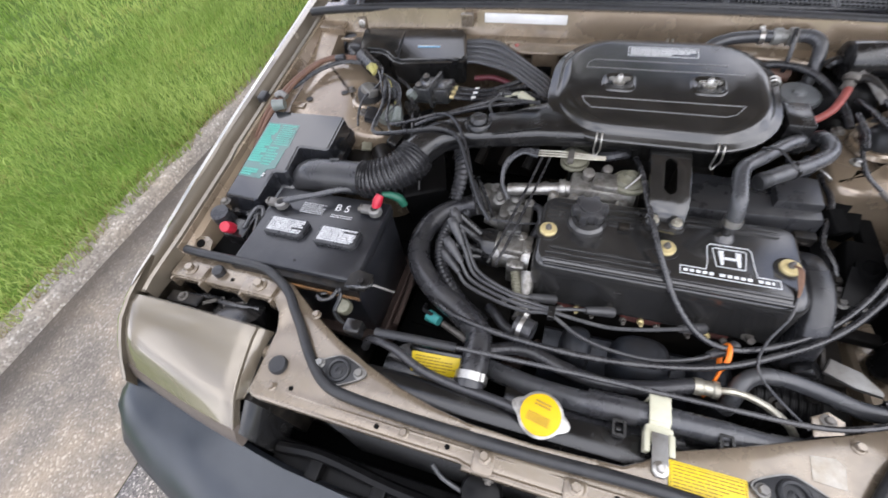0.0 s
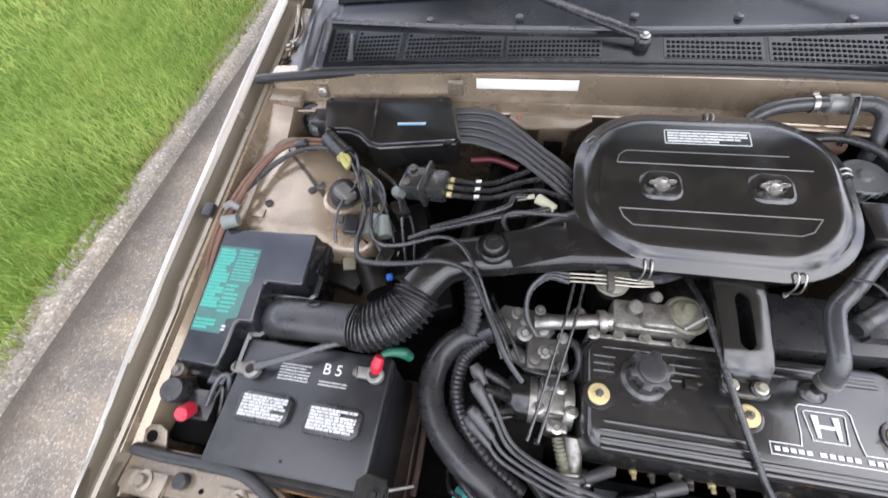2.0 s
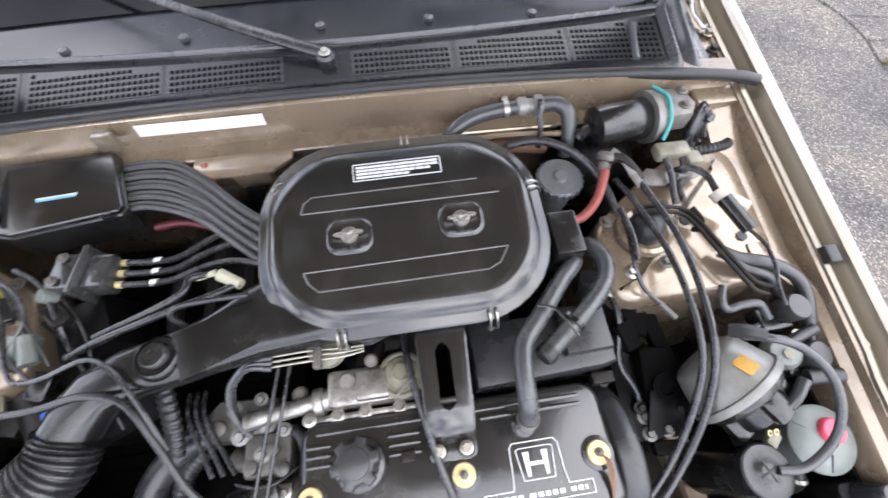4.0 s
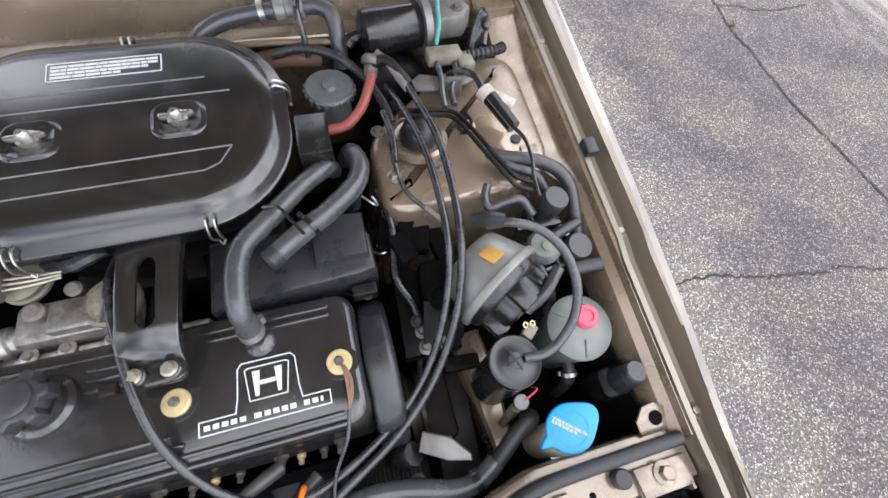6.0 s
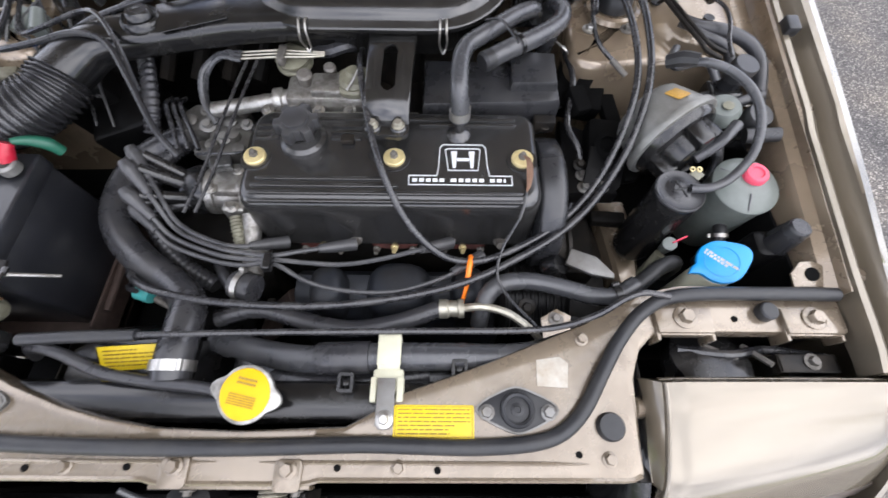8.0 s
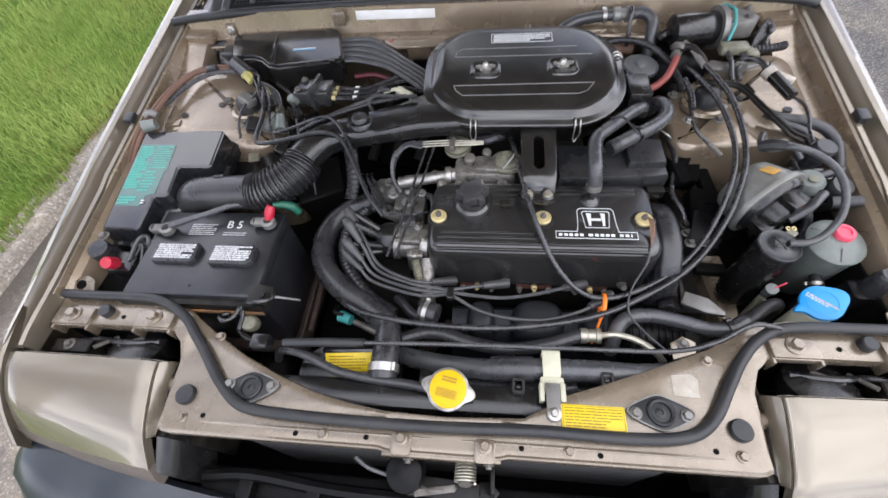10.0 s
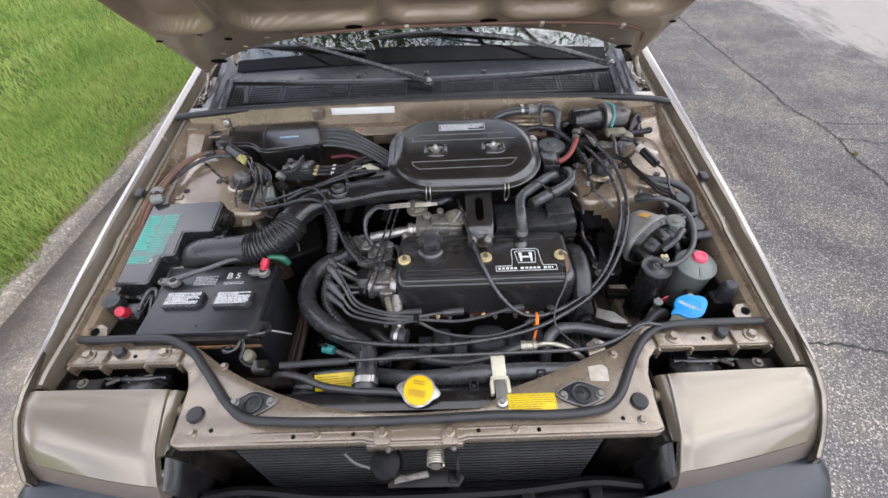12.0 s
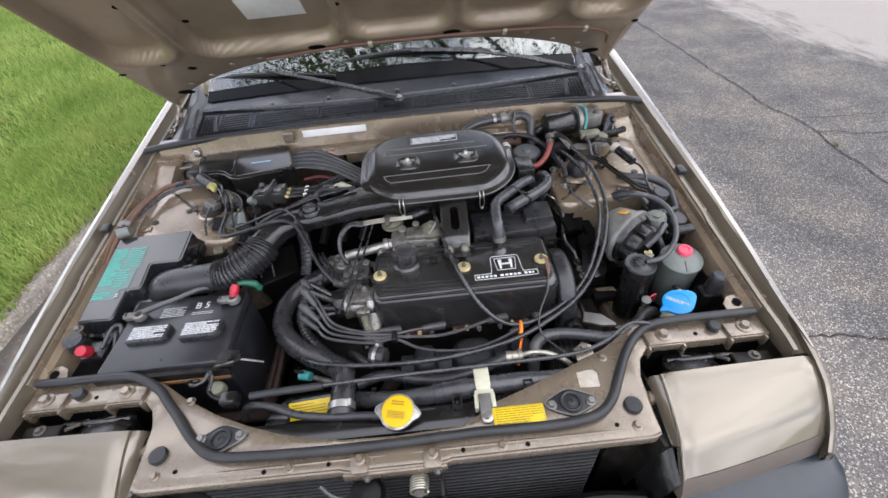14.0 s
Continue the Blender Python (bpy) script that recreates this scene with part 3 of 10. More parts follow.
far_y = [-900, -60, -12, -4, -2, -1, 0, 1, 2, 3, 4, 6, 9, 16, 60, 900]
sheet("ground", [-900, -200, -40, -7.0, -4, -2, 0, 4, 8, 40, 200, 900], far_y, lambda x, y: -0.35, soil, "green lawn and verge around the road", "lawn")
sheet("road", [-1.195, 0, 1, 2.15, 3.85, 6, 9.5], far_y, lambda x, y: 0.0, asphalt, "worn grey asphalt road with pale and dark patches", "road")
sheet("gutter", [-1.985, -1.8, -1.5, -1.195], far_y, lambda x, y: 0.003 - 0.008 * (x < -1.5), gutter_mat, "stained concrete gutter slab with a dark grime line", "gutter")
LAWN_X = -2.075


def lawn_height(x, y):
    return 0.058 + 0.02 * noise.noise((x * 0.7, y * 0.7, 3.1)) + min(0.25, 0.03 * max(0.0, LAWN_X - x))


kerb_bm = B()
kerb_line = [(-1.985, -0.008), (-1.993, 0.004), (-2.000, 0.030), (-2.008, 0.046), (-2.022, 0.055), (-2.12, 0.060), (-2.12, -0.15), (-1.975, -0.15)]
for k in range(14):
    y0, y1 = -9.8 + k * 3.0 + 0.0015, -6.8 + k * 3.0 - 0.0015
    loft(kerb_bm, [[(x, y, z) for x, z in kerb_line] for y in (y0, y0 + 0.01, y1 - 0.01, y1)])
tagged(part("kerb", kerb_bm, concrete), "pale rolled concrete kerb between gutter and lawn", "kerb", kind="structure")

lawn_xs = [-900, -120, -40, -16] + [-9 + 0.7 * i for i in range(10)] + [-2.3, LAWN_X]
sheet("lawn", lawn_xs, [-900, -60, -12] + [-8 + 0.8 * i for i in range(31)] + [22, 60, 900], lawn_height, soil, "mown green grass lawn beside the kerb", "lawn")


def grass():
    """Blades of the lawn, thicker near the kerb."""
    rnd = np.random.RandomState(4)
    verts, faces = [], []
    fields = [(-3.5, LAWN_X + 0.10, -2.8, 6.6, 54000, 0.055), (-7.8, -3.3, -1.5, 9.8, 46000, 0.07), (-14, -6, 2, 20, 16000, 0.085)]
    for x0, x1, y0, y1, count, tall in fields:
        xs, ys = rnd.uniform(x0, x1, count), rnd.uniform(y0, y1, count)
        for x, y in zip(xs, ys):
            clump = noise.noise((x * 2.3, y * 2.3, 0.5))
            if x > LAWN_X + 0.045 + 0.05 * noise.noise((y * 4, 2, 0)) + 0.03 * noise.noise((y * 15, 5, 0)):
                continue
            if rnd.rand() > min(1.0, (y - y0) / 1.2 + 0.05, (y1 - y) / 1.2 + 0.05, (x - x0) / 0.8 + 0.3):
                continue
            h = tall * (0.75 + 0.5 * rnd.rand() + 0.5 * clump)
            a, lean = rnd.rand() * 6.283, h * rnd.uniform(0.1, 0.8)
            w = 0.0022 + 0.0016 * rnd.rand() + (0.003 if x0 < -5 else 0.0)
            c, s = math.cos(a), math.sin(a)
            b = rnd.rand() * 6.283
            z = lawn_height(x, y) - 0.006
            i = len(verts)
            mx, my = lean * 0.35 * math.cos(b), lean * 0.35 * math.sin(b)
            tx, ty = lean * math.cos(b), lean * math.sin(b)
            verts += [(x - w * c, y - w * s, z), (x + w * c, y + w * s, z), (x + mx + w * 0.8 * c, y + my + w * 0.8 * s, z + h * 0.6),
                      (x + mx - w * 0.8 * c, y + my - w * 0.8 * s, z + h * 0.6), (x + tx, y + ty, z + h)]
            faces += [(i, i + 1, i + 2, i + 3), (i + 3, i + 2, i + 4)]
    me = bpy.data.meshes.new("grass")
    me.from_pydata(verts, [], faces)
    me.materials.append(grass_blade)
    return tagged(new("grass", me), "thick mown green grass blades with yellow tips", "grass", kind="stuff")


grass()


def dry_edge():
    """Straw and thin tufts that hang over the kerb."""
    rnd = np.random.RandomState(14)
    verts, faces = [], []
    for _ in range(6500):
        y = rnd.uniform(-1.8, 6.0)
        x = LAWN_X + rnd.uniform(-0.10, 0.045) + 0.04 * noise.noise((y * 4, 2, 0))
        a, b, h = rnd.rand() * 6.283, rnd.uniform(-1.3, 1.3), rnd.uniform(0.015, 0.05)
        w, z, lean = 0.0018, 0.058, rnd.uniform(0.01, 0.045)
        i = len(verts)
        verts += [(x - w * math.cos(a), y - w * math.sin(a), z), (x + w * math.cos(a), y + w * math.sin(a), z), (x + lean * math.cos(b), y + lean * math.sin(b), z + h)]
        faces.append((i, i + 1, i + 2))
    for _ in range(5000):
        x, y = rnd.uniform(-4.5, LAWN_X), rnd.uniform(-2.0, 6.0)
        a, b, h = rnd.rand() * 6.283, rnd.rand() * 6.283, rnd.uniform(0.03, 0.065)
        z = lawn_height(x, y)
        i = len(verts)
        verts += [(x - 0.002 * math.cos(a), y - 0.002 * math.sin(a), z), (x + 0.002 * math.cos(a), y + 0.002 * math.sin(a), z), (x + 0.03 * math.cos(b), y + 0.03 * math.sin(b), z + h)]
        faces.append((i, i + 1, i + 2))
    me = bpy.data.meshes.new("dry_grass")
    me.from_pydata(verts, [], faces)
    me.materials.append(dry_blade)
    return tagged(new("dry_grass", me), "straw-coloured dry grass along the kerb", "grass", kind="stuff")


dry_edge()


def crack(points, width, seed):
    rnd = random.Random(seed)
    line = glide(points, 14)
    bm = B()
    left, right = [], []
    for i, p in enumerate(line):
        d = (line[min(i + 1, len(line) - 1)] - line[max(i - 1, 0)]).normalized()
        nrm = Vector((-d.y, d.x, 0))
        q = p + nrm * (rnd.uniform(-0.008, 0.008) + 0.025 * noise.noise((p.x * 3.0, p.y * 3.0, seed)))
        w = width * rnd.uniform(0.3, 1.1)
        left.append(bm.verts.new((q + nrm * w).to_tuple()))
        right.append(bm.verts.new((q - nrm * w).to_tuple()))
    for i in range(len(line) - 1):
        bm.faces.new((left[i], left[i + 1], right[i + 1], right[i]))
    return tagged(part("road_crack", bm, tar), "thin dark jagged crack in the asphalt", "crack", "cracks in the road", "structure")


crack([(1.1, 0.58, 0.004), (1.45, 0.54, 0.004), (1.75, 0.505, 0.004), (1.96, 0.467, 0.004), (2.14, 0.43, 0.004)], 0.006, 1)
crack([(2.16, 0.43, 0.004), (2.4, 0.39, 0.004), (2.68, 0.42, 0.004)], 0.006, 2)
crack([(2.68, 0.42, 0.0045), (2.66, 0.9, 0.0045), (2.62, 1.25, 0.0045), (2.65, 1.59, 0.0045), (2.64, 1.84, 0.0045), (2.69, 2.05, 0.0045), (2.69, 2.25, 0.0045), (2.64, 2.47, 0.0045), (2.65, 2.89, 0.0045), (2.64, 3.38, 0.0045), (2.66, 3.92, 0.0045), (2.66, 4.48, 0.0045), (2.62, 5.4, 0.0045), (2.6, 8, 0.0045)], 0.0075, 3)
crack([(2.70, 2.26, 0.004), (2.92, 2.21, 0.004), (3.14, 2.22, 0.004), (3.5, 2.16, 0.004), (4.2, 2.25, 0.004)], 0.005, 4)
crack([(2.69, 2.05, 0.004), (2.82, 2.03, 0.004), (2.95, 1.97, 0.004), (3.3, 1.99, 0.004)], 0.0055, 5)
crack([(2.68, 2.50, 0.004), (2.88, 2.43, 0.004), (2.90, 2.31, 0.004), (2.99, 2.31, 0.004), (3.3, 2.36, 0.004)], 0.003, 6)
crack([(2.27, 2.35, 0.004), (2.44, 2.37, 0.004), (2.64, 2.37, 0.004)], 0.002, 7)


def fallen_leaf(x, y, turn, size):
    bm = B()
    prism(bm, [(math.cos(a) * size * (1.0 if i % 2 else 0.72), math.sin(a) * size * 0.6 * (1.0 if i % 2 else 0.72)) for i, a in enumerate([math.tau * k / 12 for k in range(12)])], 0, 0.0012, 0.0003)
    for v in bm.verts:
        v.co.z += 0.006 * (v.co.x / size) ** 2
    moved(bm, pose(x, y, 0.005, 4, -6, turn))
    return tagged(part("fallen_leaf", bm, dead_leaf), "small yellow fallen leaf on the ground", "leaf", "fallen leaves")


for x, y, turn, size in ((-1.62, -0.58, 30, 0.016), (-0.93, -0.43, 80, 0.015), (-1.62, 0.55, 10, 0.014), (-1.05, -0.55, 140, 0.012)):
    fallen_leaf(x, y, turn, size)
bm = B()
for k in range(14):
    a = k * 2.4
    r = 0.009 + 0.006 * (k % 4)
    tube(bm, [(2.665, 1.86, 0.0), (2.665 + r * 0.6 * math.cos(a), 1.86 + r * 0.6 * math.sin(a), 0.018), (2.665 + r * 1.3 * math.cos(a), 1.86 + r * 1.3 * math.sin(a), 0.012)], [0.003, 0.004, 0.001], 4, 2, flat=0.3)
tagged(part("weed", bm, dry_weed), "small yellowish weed growing in the road crack", "weed")


def oak_tree(name, base, height, spread, lean, leaves, seed):
    rnd = random.Random(seed)
    tree = thing(name, "tall leafy deciduous tree overhanging the street", "tree", "street trees")
    b = Vector(base)
    top = b + Vector((lean[0] * 0.4, lean[1] * 0.4, height * 0.62))
    bm = B()
    tube(bm, [b - V(0, 0, 0.5), b + V(0.05, 0, height * 0.2), b + V(lean[0] * 0.12, lean[1] * 0.12, height * 0.4), top], [0.30, 0.24, 0.18, 0.09], 10, 5)
    tips = []
    for i in range(16):
        f = rnd.uniform(0.35, 1.0)
        s = b.lerp(top, f)
        a = i * 2.399 + rnd.uniform(-0.4, 0.4)
        reach = spread * rnd.uniform(0.55, 1.0)
        e = s + Vector((math.cos(a) * reach + lean[0] * 0.6, math.sin(a) * reach + lean[1] * 0.6, height * rnd.uniform(0.04, 0.34)))
        mid = s.lerp(e, 0.5) + Vector((0, 0, 0.35))
        tube(bm, [s, mid, e], [0.085, 0.05, 0.015], 7, 4)
        tips += [e, mid.lerp(e, 0.5), mid]
    tips.append(top + V(0, 0, height * 0.3))
    part("trunk", bm, bark, tree)
    rn = np.random.RandomState(seed)
    verts, faces = [], []
    for _ in range(leaves):
        c = tips[rn.randint(len(tips))]
        d = rn.normal(0, 1, 3)
        d /= np.linalg.norm(d) + 1e-6
        p = np.array(c) + d * (rn.rand() ** 0.45) * (1.0 + 0.35 * spread * 0.3) * np.array((1, 1, 0.7))
        u = rn.normal(0, 1, 3)
        u /= np.linalg.norm(u)
        v = np.cross(u, rn.normal(0, 1, 3))
        v /= np.linalg.norm(v) + 1e-6
        s = rn.uniform(0.022, 0.048)
        i = len(verts)
        verts += [tuple(p - u * s), tuple(p + v * s * 0.55), tuple(p + u * s), tuple(p - v * s * 0.55)]
        faces.append((i, i + 1, i + 2, i + 3))
    me = bpy.data.meshes.new("crown")
    me.from_pydata(verts, [], faces)
    me.materials.append(tree_leaf)
    new("crown", me).parent = tree
    return tree


oak_tree("tree", (-3.3, 8.6, 0.1), 10.5, 3.4, (4.2, -4.6), 52000, 3)
oak_tree("tree", (-6.4, -3.4, 0.1), 11.0, 3.2, (1.0, 3.0), 16000, 8)
oak_tree("tree", (12.5, -6.0, 0.1), 11.0, 3.4, (-1.0, 0.0), 14000, 12)

# ---- car body ----
car = thing("car", "champagne beige four-door car with its bonnet open", "car")


def fender_x(y):
    """Half width of the body over its wings."""
    stations = [(-0.16, 0.72), (-0.13, 0.762), (-0.10, 0.786), (-0.06, 0.802), (0.0, 0.808), (0.08, 0.812), (0.16, 0.818), (0.3, 0.829), (0.5, 0.838), (1.0, 0.846), (1.6, 0.848)]
    for (a, u), (b, v) in zip(stations, stations[1:]):
        if y <= b:
            return u + (v - u) * (y - a) / (b - a)
    return stations[-1][1]


def fender_z(y):
    """Height of the wing's inner edge."""
    if y >= 0.08:
        return 0.752 + 0.145 * y
    stations = [(-0.14, 0.60), (-0.115, 0.632), (-0.09, 0.655), (-0.06, 0.683), (-0.03, 0.714), (0.0, 0.737), (0.04, 0.754), (0.08, 0.7636)]
    for (a, u), (b, v) in zip(stations, stations[1:]):
        if y <= b:
            return u + (v - u) * (y - a) / (b - a)
    return 0.6


def wing(s):
    bm = B()
    tip_ys = [-0.09, -0.085, -0.08, -0.07, -0.06, -0.04, -0.02, 0.0, 0.02, 0.04, 0.06, 0.075, 0.09, 0.11, 0.13]
    rings, tips = [], []
    for y, rear in [(y, 0.0) for y in tip_ys] + [(0.060 + 0.026 * i, 1.0) for i in range(4)] + [(0.147 + 0.035 * i, 1.0) for i in range(41)]:
        X, Z = fender_x(y), fender_z(y)
        low = 0.60 if rear else min(0.638, Z - 0.03)
        back = rear
        nose = max(0.0, min(1.0, (0.16 - y) / 0.10))
        tip = X - 0.016
        lip = (0.772 - 0.004 * (y < 0.4) + (X - 0.040 - 0.768) * nose) * back + (tip - 0.034) * (1 - back)
        g = back * (1 - 0.9 * nose)

        def q(px, dz):
            return (px if back == 1.0 else max(px, tip) * (1 - back) + px * back, Z + dz * g + (min(dz, 0.004) if dz > -0.03 else dz * 0.6) * (1 - g))
        prof = [q(lip - 0.004, -0.05), q(lip - 0.003, 0.001), q(lip + 0.004, 0.003), q(lip + 0.007, -0.012), q(lip + 0.024, -0.014), q(lip + 0.030, -0.002),
                q(lip + 0.034, 0.010), (X - 0.024 * g - 0.010 * (1 - g), Z + 0.012 * g + 0.006 * (1 - g)), (X - 0.008 * g - 0.004 * (1 - g), Z + 0.006 * g + 0.002 * (1 - g)), (X + 0.001, Z - 0.012), (X + 0.008, Z - 0.04 - 0.02 * g), (X + 0.012, low), (X + 0.004, 0.42 * g + (low - 0.02) * (1 - g)), (X - 0.03 * g, 0.26 * g + (low - 0.03) * (1 - g)),
                (X - 0.036 * g - 0.006 * (1 - g), 0.26 * g + (low - 0.03) * (1 - g)), (X - 0.004, 0.42 * g + (low - 0.02) * (1 - g)), (X + 0.004, low), (X, Z - 0.04 - 0.02 * g), (X - 0.008, Z - 0.016), (X - 0.014 * g - 0.010 * (1 - g), Z - 0.002), q(lip + 0.034, 0.004), q(lip + 0.026, -0.018),
                q(lip + 0.005, -0.018), q(lip, -0.05)]
        (rings if rear else tips).append([(s * px, y, pz - 0.0006 * (1 - rear)) for px, pz in prof])
    loft(bm, rings)
    loft(bm, tips)
    fender = part("fender", bm, paint, car, angle=30)
    for y, off in ((0.185, 0.012), (0.44, 0.012), (0.80, 0.012)):
        bolt(fender, (s * (0.772 + 0.013), y, fender_z(y) - 0.0135), 0.006, mat=panel_paint)
    bm = B()
    box(bm, -0.010, 0.010, -0.014, 0.014, 0.0, 0.018, 0.003)
    moved(bm, pose(s * 0.779, 0.587 if s < 0 else 0.575, fender_z(0.585) - 0.004, 8, 0, 0))
    part("rubber_stop", bm, rubber, fender, "small black rubber stop on the wing edge")
    return fender


wing(-1), wing(1)


def softened(outline, times=3):
    """The outline with its corners cut round."""
    for _ in range(times):
        nxt = []
        for (ax, ay), (bx, by) in zip(outline, outline[1:] + outline[:1]):
            nxt += [(ax * 0.75 + bx * 0.25, ay * 0.75 + by * 0.25), (ax * 0.25 + bx * 0.75, ay * 0.25 + by * 0.75)]
        outline = nxt
    return outline


def apron(s):
    """The inner side of the bay with its ledge, and the suspension tower."""
    bm = B()
    rings = []
    for y in [0.16 + 0.04 * i for i in range(23)]:
        Z = fender_z(y)
        up = min(1, max(0, (y - 0.52) / 0.08))
        back = min(1, max(0, (y - 0.80) / 0.10))
        w = 0.010 + 0.04 * up
        drop = 0.020 + 0.02 * up - 0.022 * back
        prof = [(0.769, Z - 0.004), (0.764, Z - 0.006), (0.762, Z - drop), (0.760 - w, Z - drop - 0.008), (0.752 - w, Z - drop - 0.03), (0.735 - w * 0.4, 0.45), (0.70, 0.25), (0.71, 0.25), (0.75, 0.45), (0.769, Z - 0.04)]
        rings.append([(s * px, y, pz) for px, pz in prof])
    loft(bm, rings)
    part("inner_wing", bm, bay_paint, car, angle=30)
    # tower
    bm = B()
    outline = [(s * x, y) for x, y in softened([(0.736, 0.560), (0.736, 0.700), (0.736, 0.820), (0.640, 0.820), (0.575, 0.785), (0.500, 0.735), (0.456, 0.700), (0.456, 0.630), (0.458, 0.563), (0.560, 0.560)])]
    if s < 0:
        outline = outline[::-1]

    def level(x, y, f):
        slope = 0.802 + 0.12 * (y - 0.69) + 0.10 * (abs(x) - 0.60)
        return slope * f + 0.40 * (1 - f)

    rings = []
    for d, f, dz in ((-0.05, 0.0, 0), (-0.02, 0.5, 0), (-0.004, 0.93, 0), (-0.002, 1.0, -0.012), (0.002, 1.0, -0.003), (0.008, 1.0, 0.0), (0.05, 1.0, 0.002)):
        rings.append([(x, y, level(x, y, f) + dz) for x, y in inset(outline, d)])
    loft(bm, rings, (True, True))
    tower = part("suspension_tower", bm, bay_paint, car, angle=40)
    top = Vector((s * 0.535, 0.678, 0.80))
    bm = B()
    lathe(bm, [(0.050, -0.006), (0.047, 0.002), (0.040, 0.004), (0.034, 0.001)], top, (0, 0.02, 1), 28)
    part("tower_collar", bm, bay_paint, tower)
    bm = B()
    lathe(bm, [(0.031, 0.0), (0.030, 0.012), (0.025, 0.026), (0.014, 0.034), (0.0, 0.036)], top + V(0, 0, 0.002), (0, 0.02, 1), 24)
    part("rubber_cap", bm, rubber, tower, "black domed rubber cap on the tower")
    for a in (40, 160, 280):
        q = top + V(math.cos(radians(a)) * 0.066, math.sin(radians(a)) * 0.066, 0.003)
        bolt(tower, q, 0.007, mat=dusty_steel)
    for x, y in ((0.61, 0.684), (0.69, 0.64)):
        bm = B()
        lathe(bm, [(0.009, 0), (0.009, 0.0014), (0.004, 0.002)], (s * x, y, level(x, y, 1) + 0.003), (0, 0, 1), 14)
        part("drain_plug", bm, rubber, tower)
    bm = B()
    box(bm, -0.014, 0.014, -0.010, 0.010, 0, 0.003, 0.001)
    moved(bm, pose(s * 0.705, 0.615, level(0.705, 0.615, 1) + 0.001, 6, 0, 0))
    part("bracket_pad", bm, bay_paint, tower)
    return tower


apron(-1), apron(1)

# firewall with its swages, label and shelf
bm = B()
fire = []
for i in range(41):
    x = -0.76 + 1.52 * i / 40
    bow = 0.020 * (1 - (x / 0.76) ** 2)
    fire.append([(x, 0.925 + bow, 0.905), (x, 0.918 + bow, 0.87), (x, 0.912 + bow, 0.846), (x, 0.885 + bow, 0.836), (x, 0.887 + bow, 0.828), (x, 0.915 + bow, 0.824),
                 (x, 0.922 + bow + 0.010 * math.sin(x * 23), 0.806), (x, 0.935 + bow + 0.020 * math.sin(x * 31), 0.77), (x, 0.95 + 0.02 * math.sin(x * 11), 0.66), (x, 1.0, 0.25), (x, 1.02, 0.25), (x, 1.0, 0.7), (x, 0.96 + bow, 0.905)])
loft(bm, fire)
tube(bm, [(-0.76 + 0.076 * i, 0.887 + 0.020 * (1 - ((-0.76 + 0.076 * i) / 0.76) ** 2), 0.8375) for i in range(21)], 0.0035, 6, 2)
firewall = part("firewall", bm, bay_paint, car, angle=30)
# pressed strengthening bracket in the middle of the firewall
bm = B()
prism(bm, [(-0.050, -0.022), (0.050, -0.022), (0.072, -0.006), (0.084, 0.004), (0.084, 0.024), (-0.084, 0.024), (-0.084, 0.004), (-0.070, -0.008)], 0, 0.009, 0.004)
moved(bm, pose(-0.135, 0.878, 0.838))
part("firewall_bracket", bm, bay_paint, firewall)
bm = B()
prism(bm, [(-0.030, -0.004), (0.030, -0.004), (0.034, 0.004), (-0.034, 0.004)], -0.090, 0.0, 0.003)
moved(bm, pose(-0.125, 0.862, 0.840, 14, 0, 0))
part("bracket_leg", bm, bay_paint, firewall)
# slot as a near-black block, its shade in the colour
bm = B()
box(bm, -0.019, 0.019, -0.003, 0.003, -0.050, 0.0, 0.001)
moved(bm, pose(-0.124, 0.8515, 0.812, 14, 0, 0))
part("bracket_slot", bm, dark_inside, firewall)
# white sticker on the firewall
bm = B()
box(bm, -0.294, -0.086, -0.0008, 0.0008, -0.011, 0.011, 0.0004)
moved(bm, pose(0, 0.9345, 0.889, -8, 0, 0))
part("information_sticker", bm, white_label, firewall, "blank white paper sticker on the firewall")
bm = B()
box(bm, -0.016, 0.016, -0.006, 0.006, -0.02, 0.012, 0.002)
moved(bm, pose(-0.335, 0.915, 0.895))
part("seal_bracket", bm, panel_paint, firewall)

# floor of the bay, near-black for its deep shade, and sub-frame
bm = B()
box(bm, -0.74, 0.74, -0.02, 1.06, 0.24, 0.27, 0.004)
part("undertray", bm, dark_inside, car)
# rails coloured dark for the shade low in the bay
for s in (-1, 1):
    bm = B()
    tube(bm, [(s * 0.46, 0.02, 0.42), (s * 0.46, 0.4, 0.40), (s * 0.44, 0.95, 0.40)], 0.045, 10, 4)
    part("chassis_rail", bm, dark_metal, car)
# added near-black sheets beside the engine, standing in for the bay's shade
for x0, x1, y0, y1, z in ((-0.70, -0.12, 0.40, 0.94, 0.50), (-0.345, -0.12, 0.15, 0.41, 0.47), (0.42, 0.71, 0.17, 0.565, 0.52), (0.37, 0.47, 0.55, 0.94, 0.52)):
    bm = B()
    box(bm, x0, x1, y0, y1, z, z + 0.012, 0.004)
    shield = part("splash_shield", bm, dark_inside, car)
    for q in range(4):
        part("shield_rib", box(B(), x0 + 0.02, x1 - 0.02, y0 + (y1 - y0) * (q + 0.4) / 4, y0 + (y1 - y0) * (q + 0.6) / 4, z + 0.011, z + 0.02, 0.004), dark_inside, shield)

def bump_step(t, w=0.02):
    t = max(0.0, min(1.0, t / w + 0.5))
    return t * t * (3 - 2 * t)


# cowl
def COWL_Y(x):
    return 1.0 - 0.046 * (abs(x) / 0.8) ** 2


def lip_y(x):
    """The raised lip behind the air grilles, nearly straight across the car."""
    return 1.052 + 0.010 * (abs(x) / 0.6) ** 2


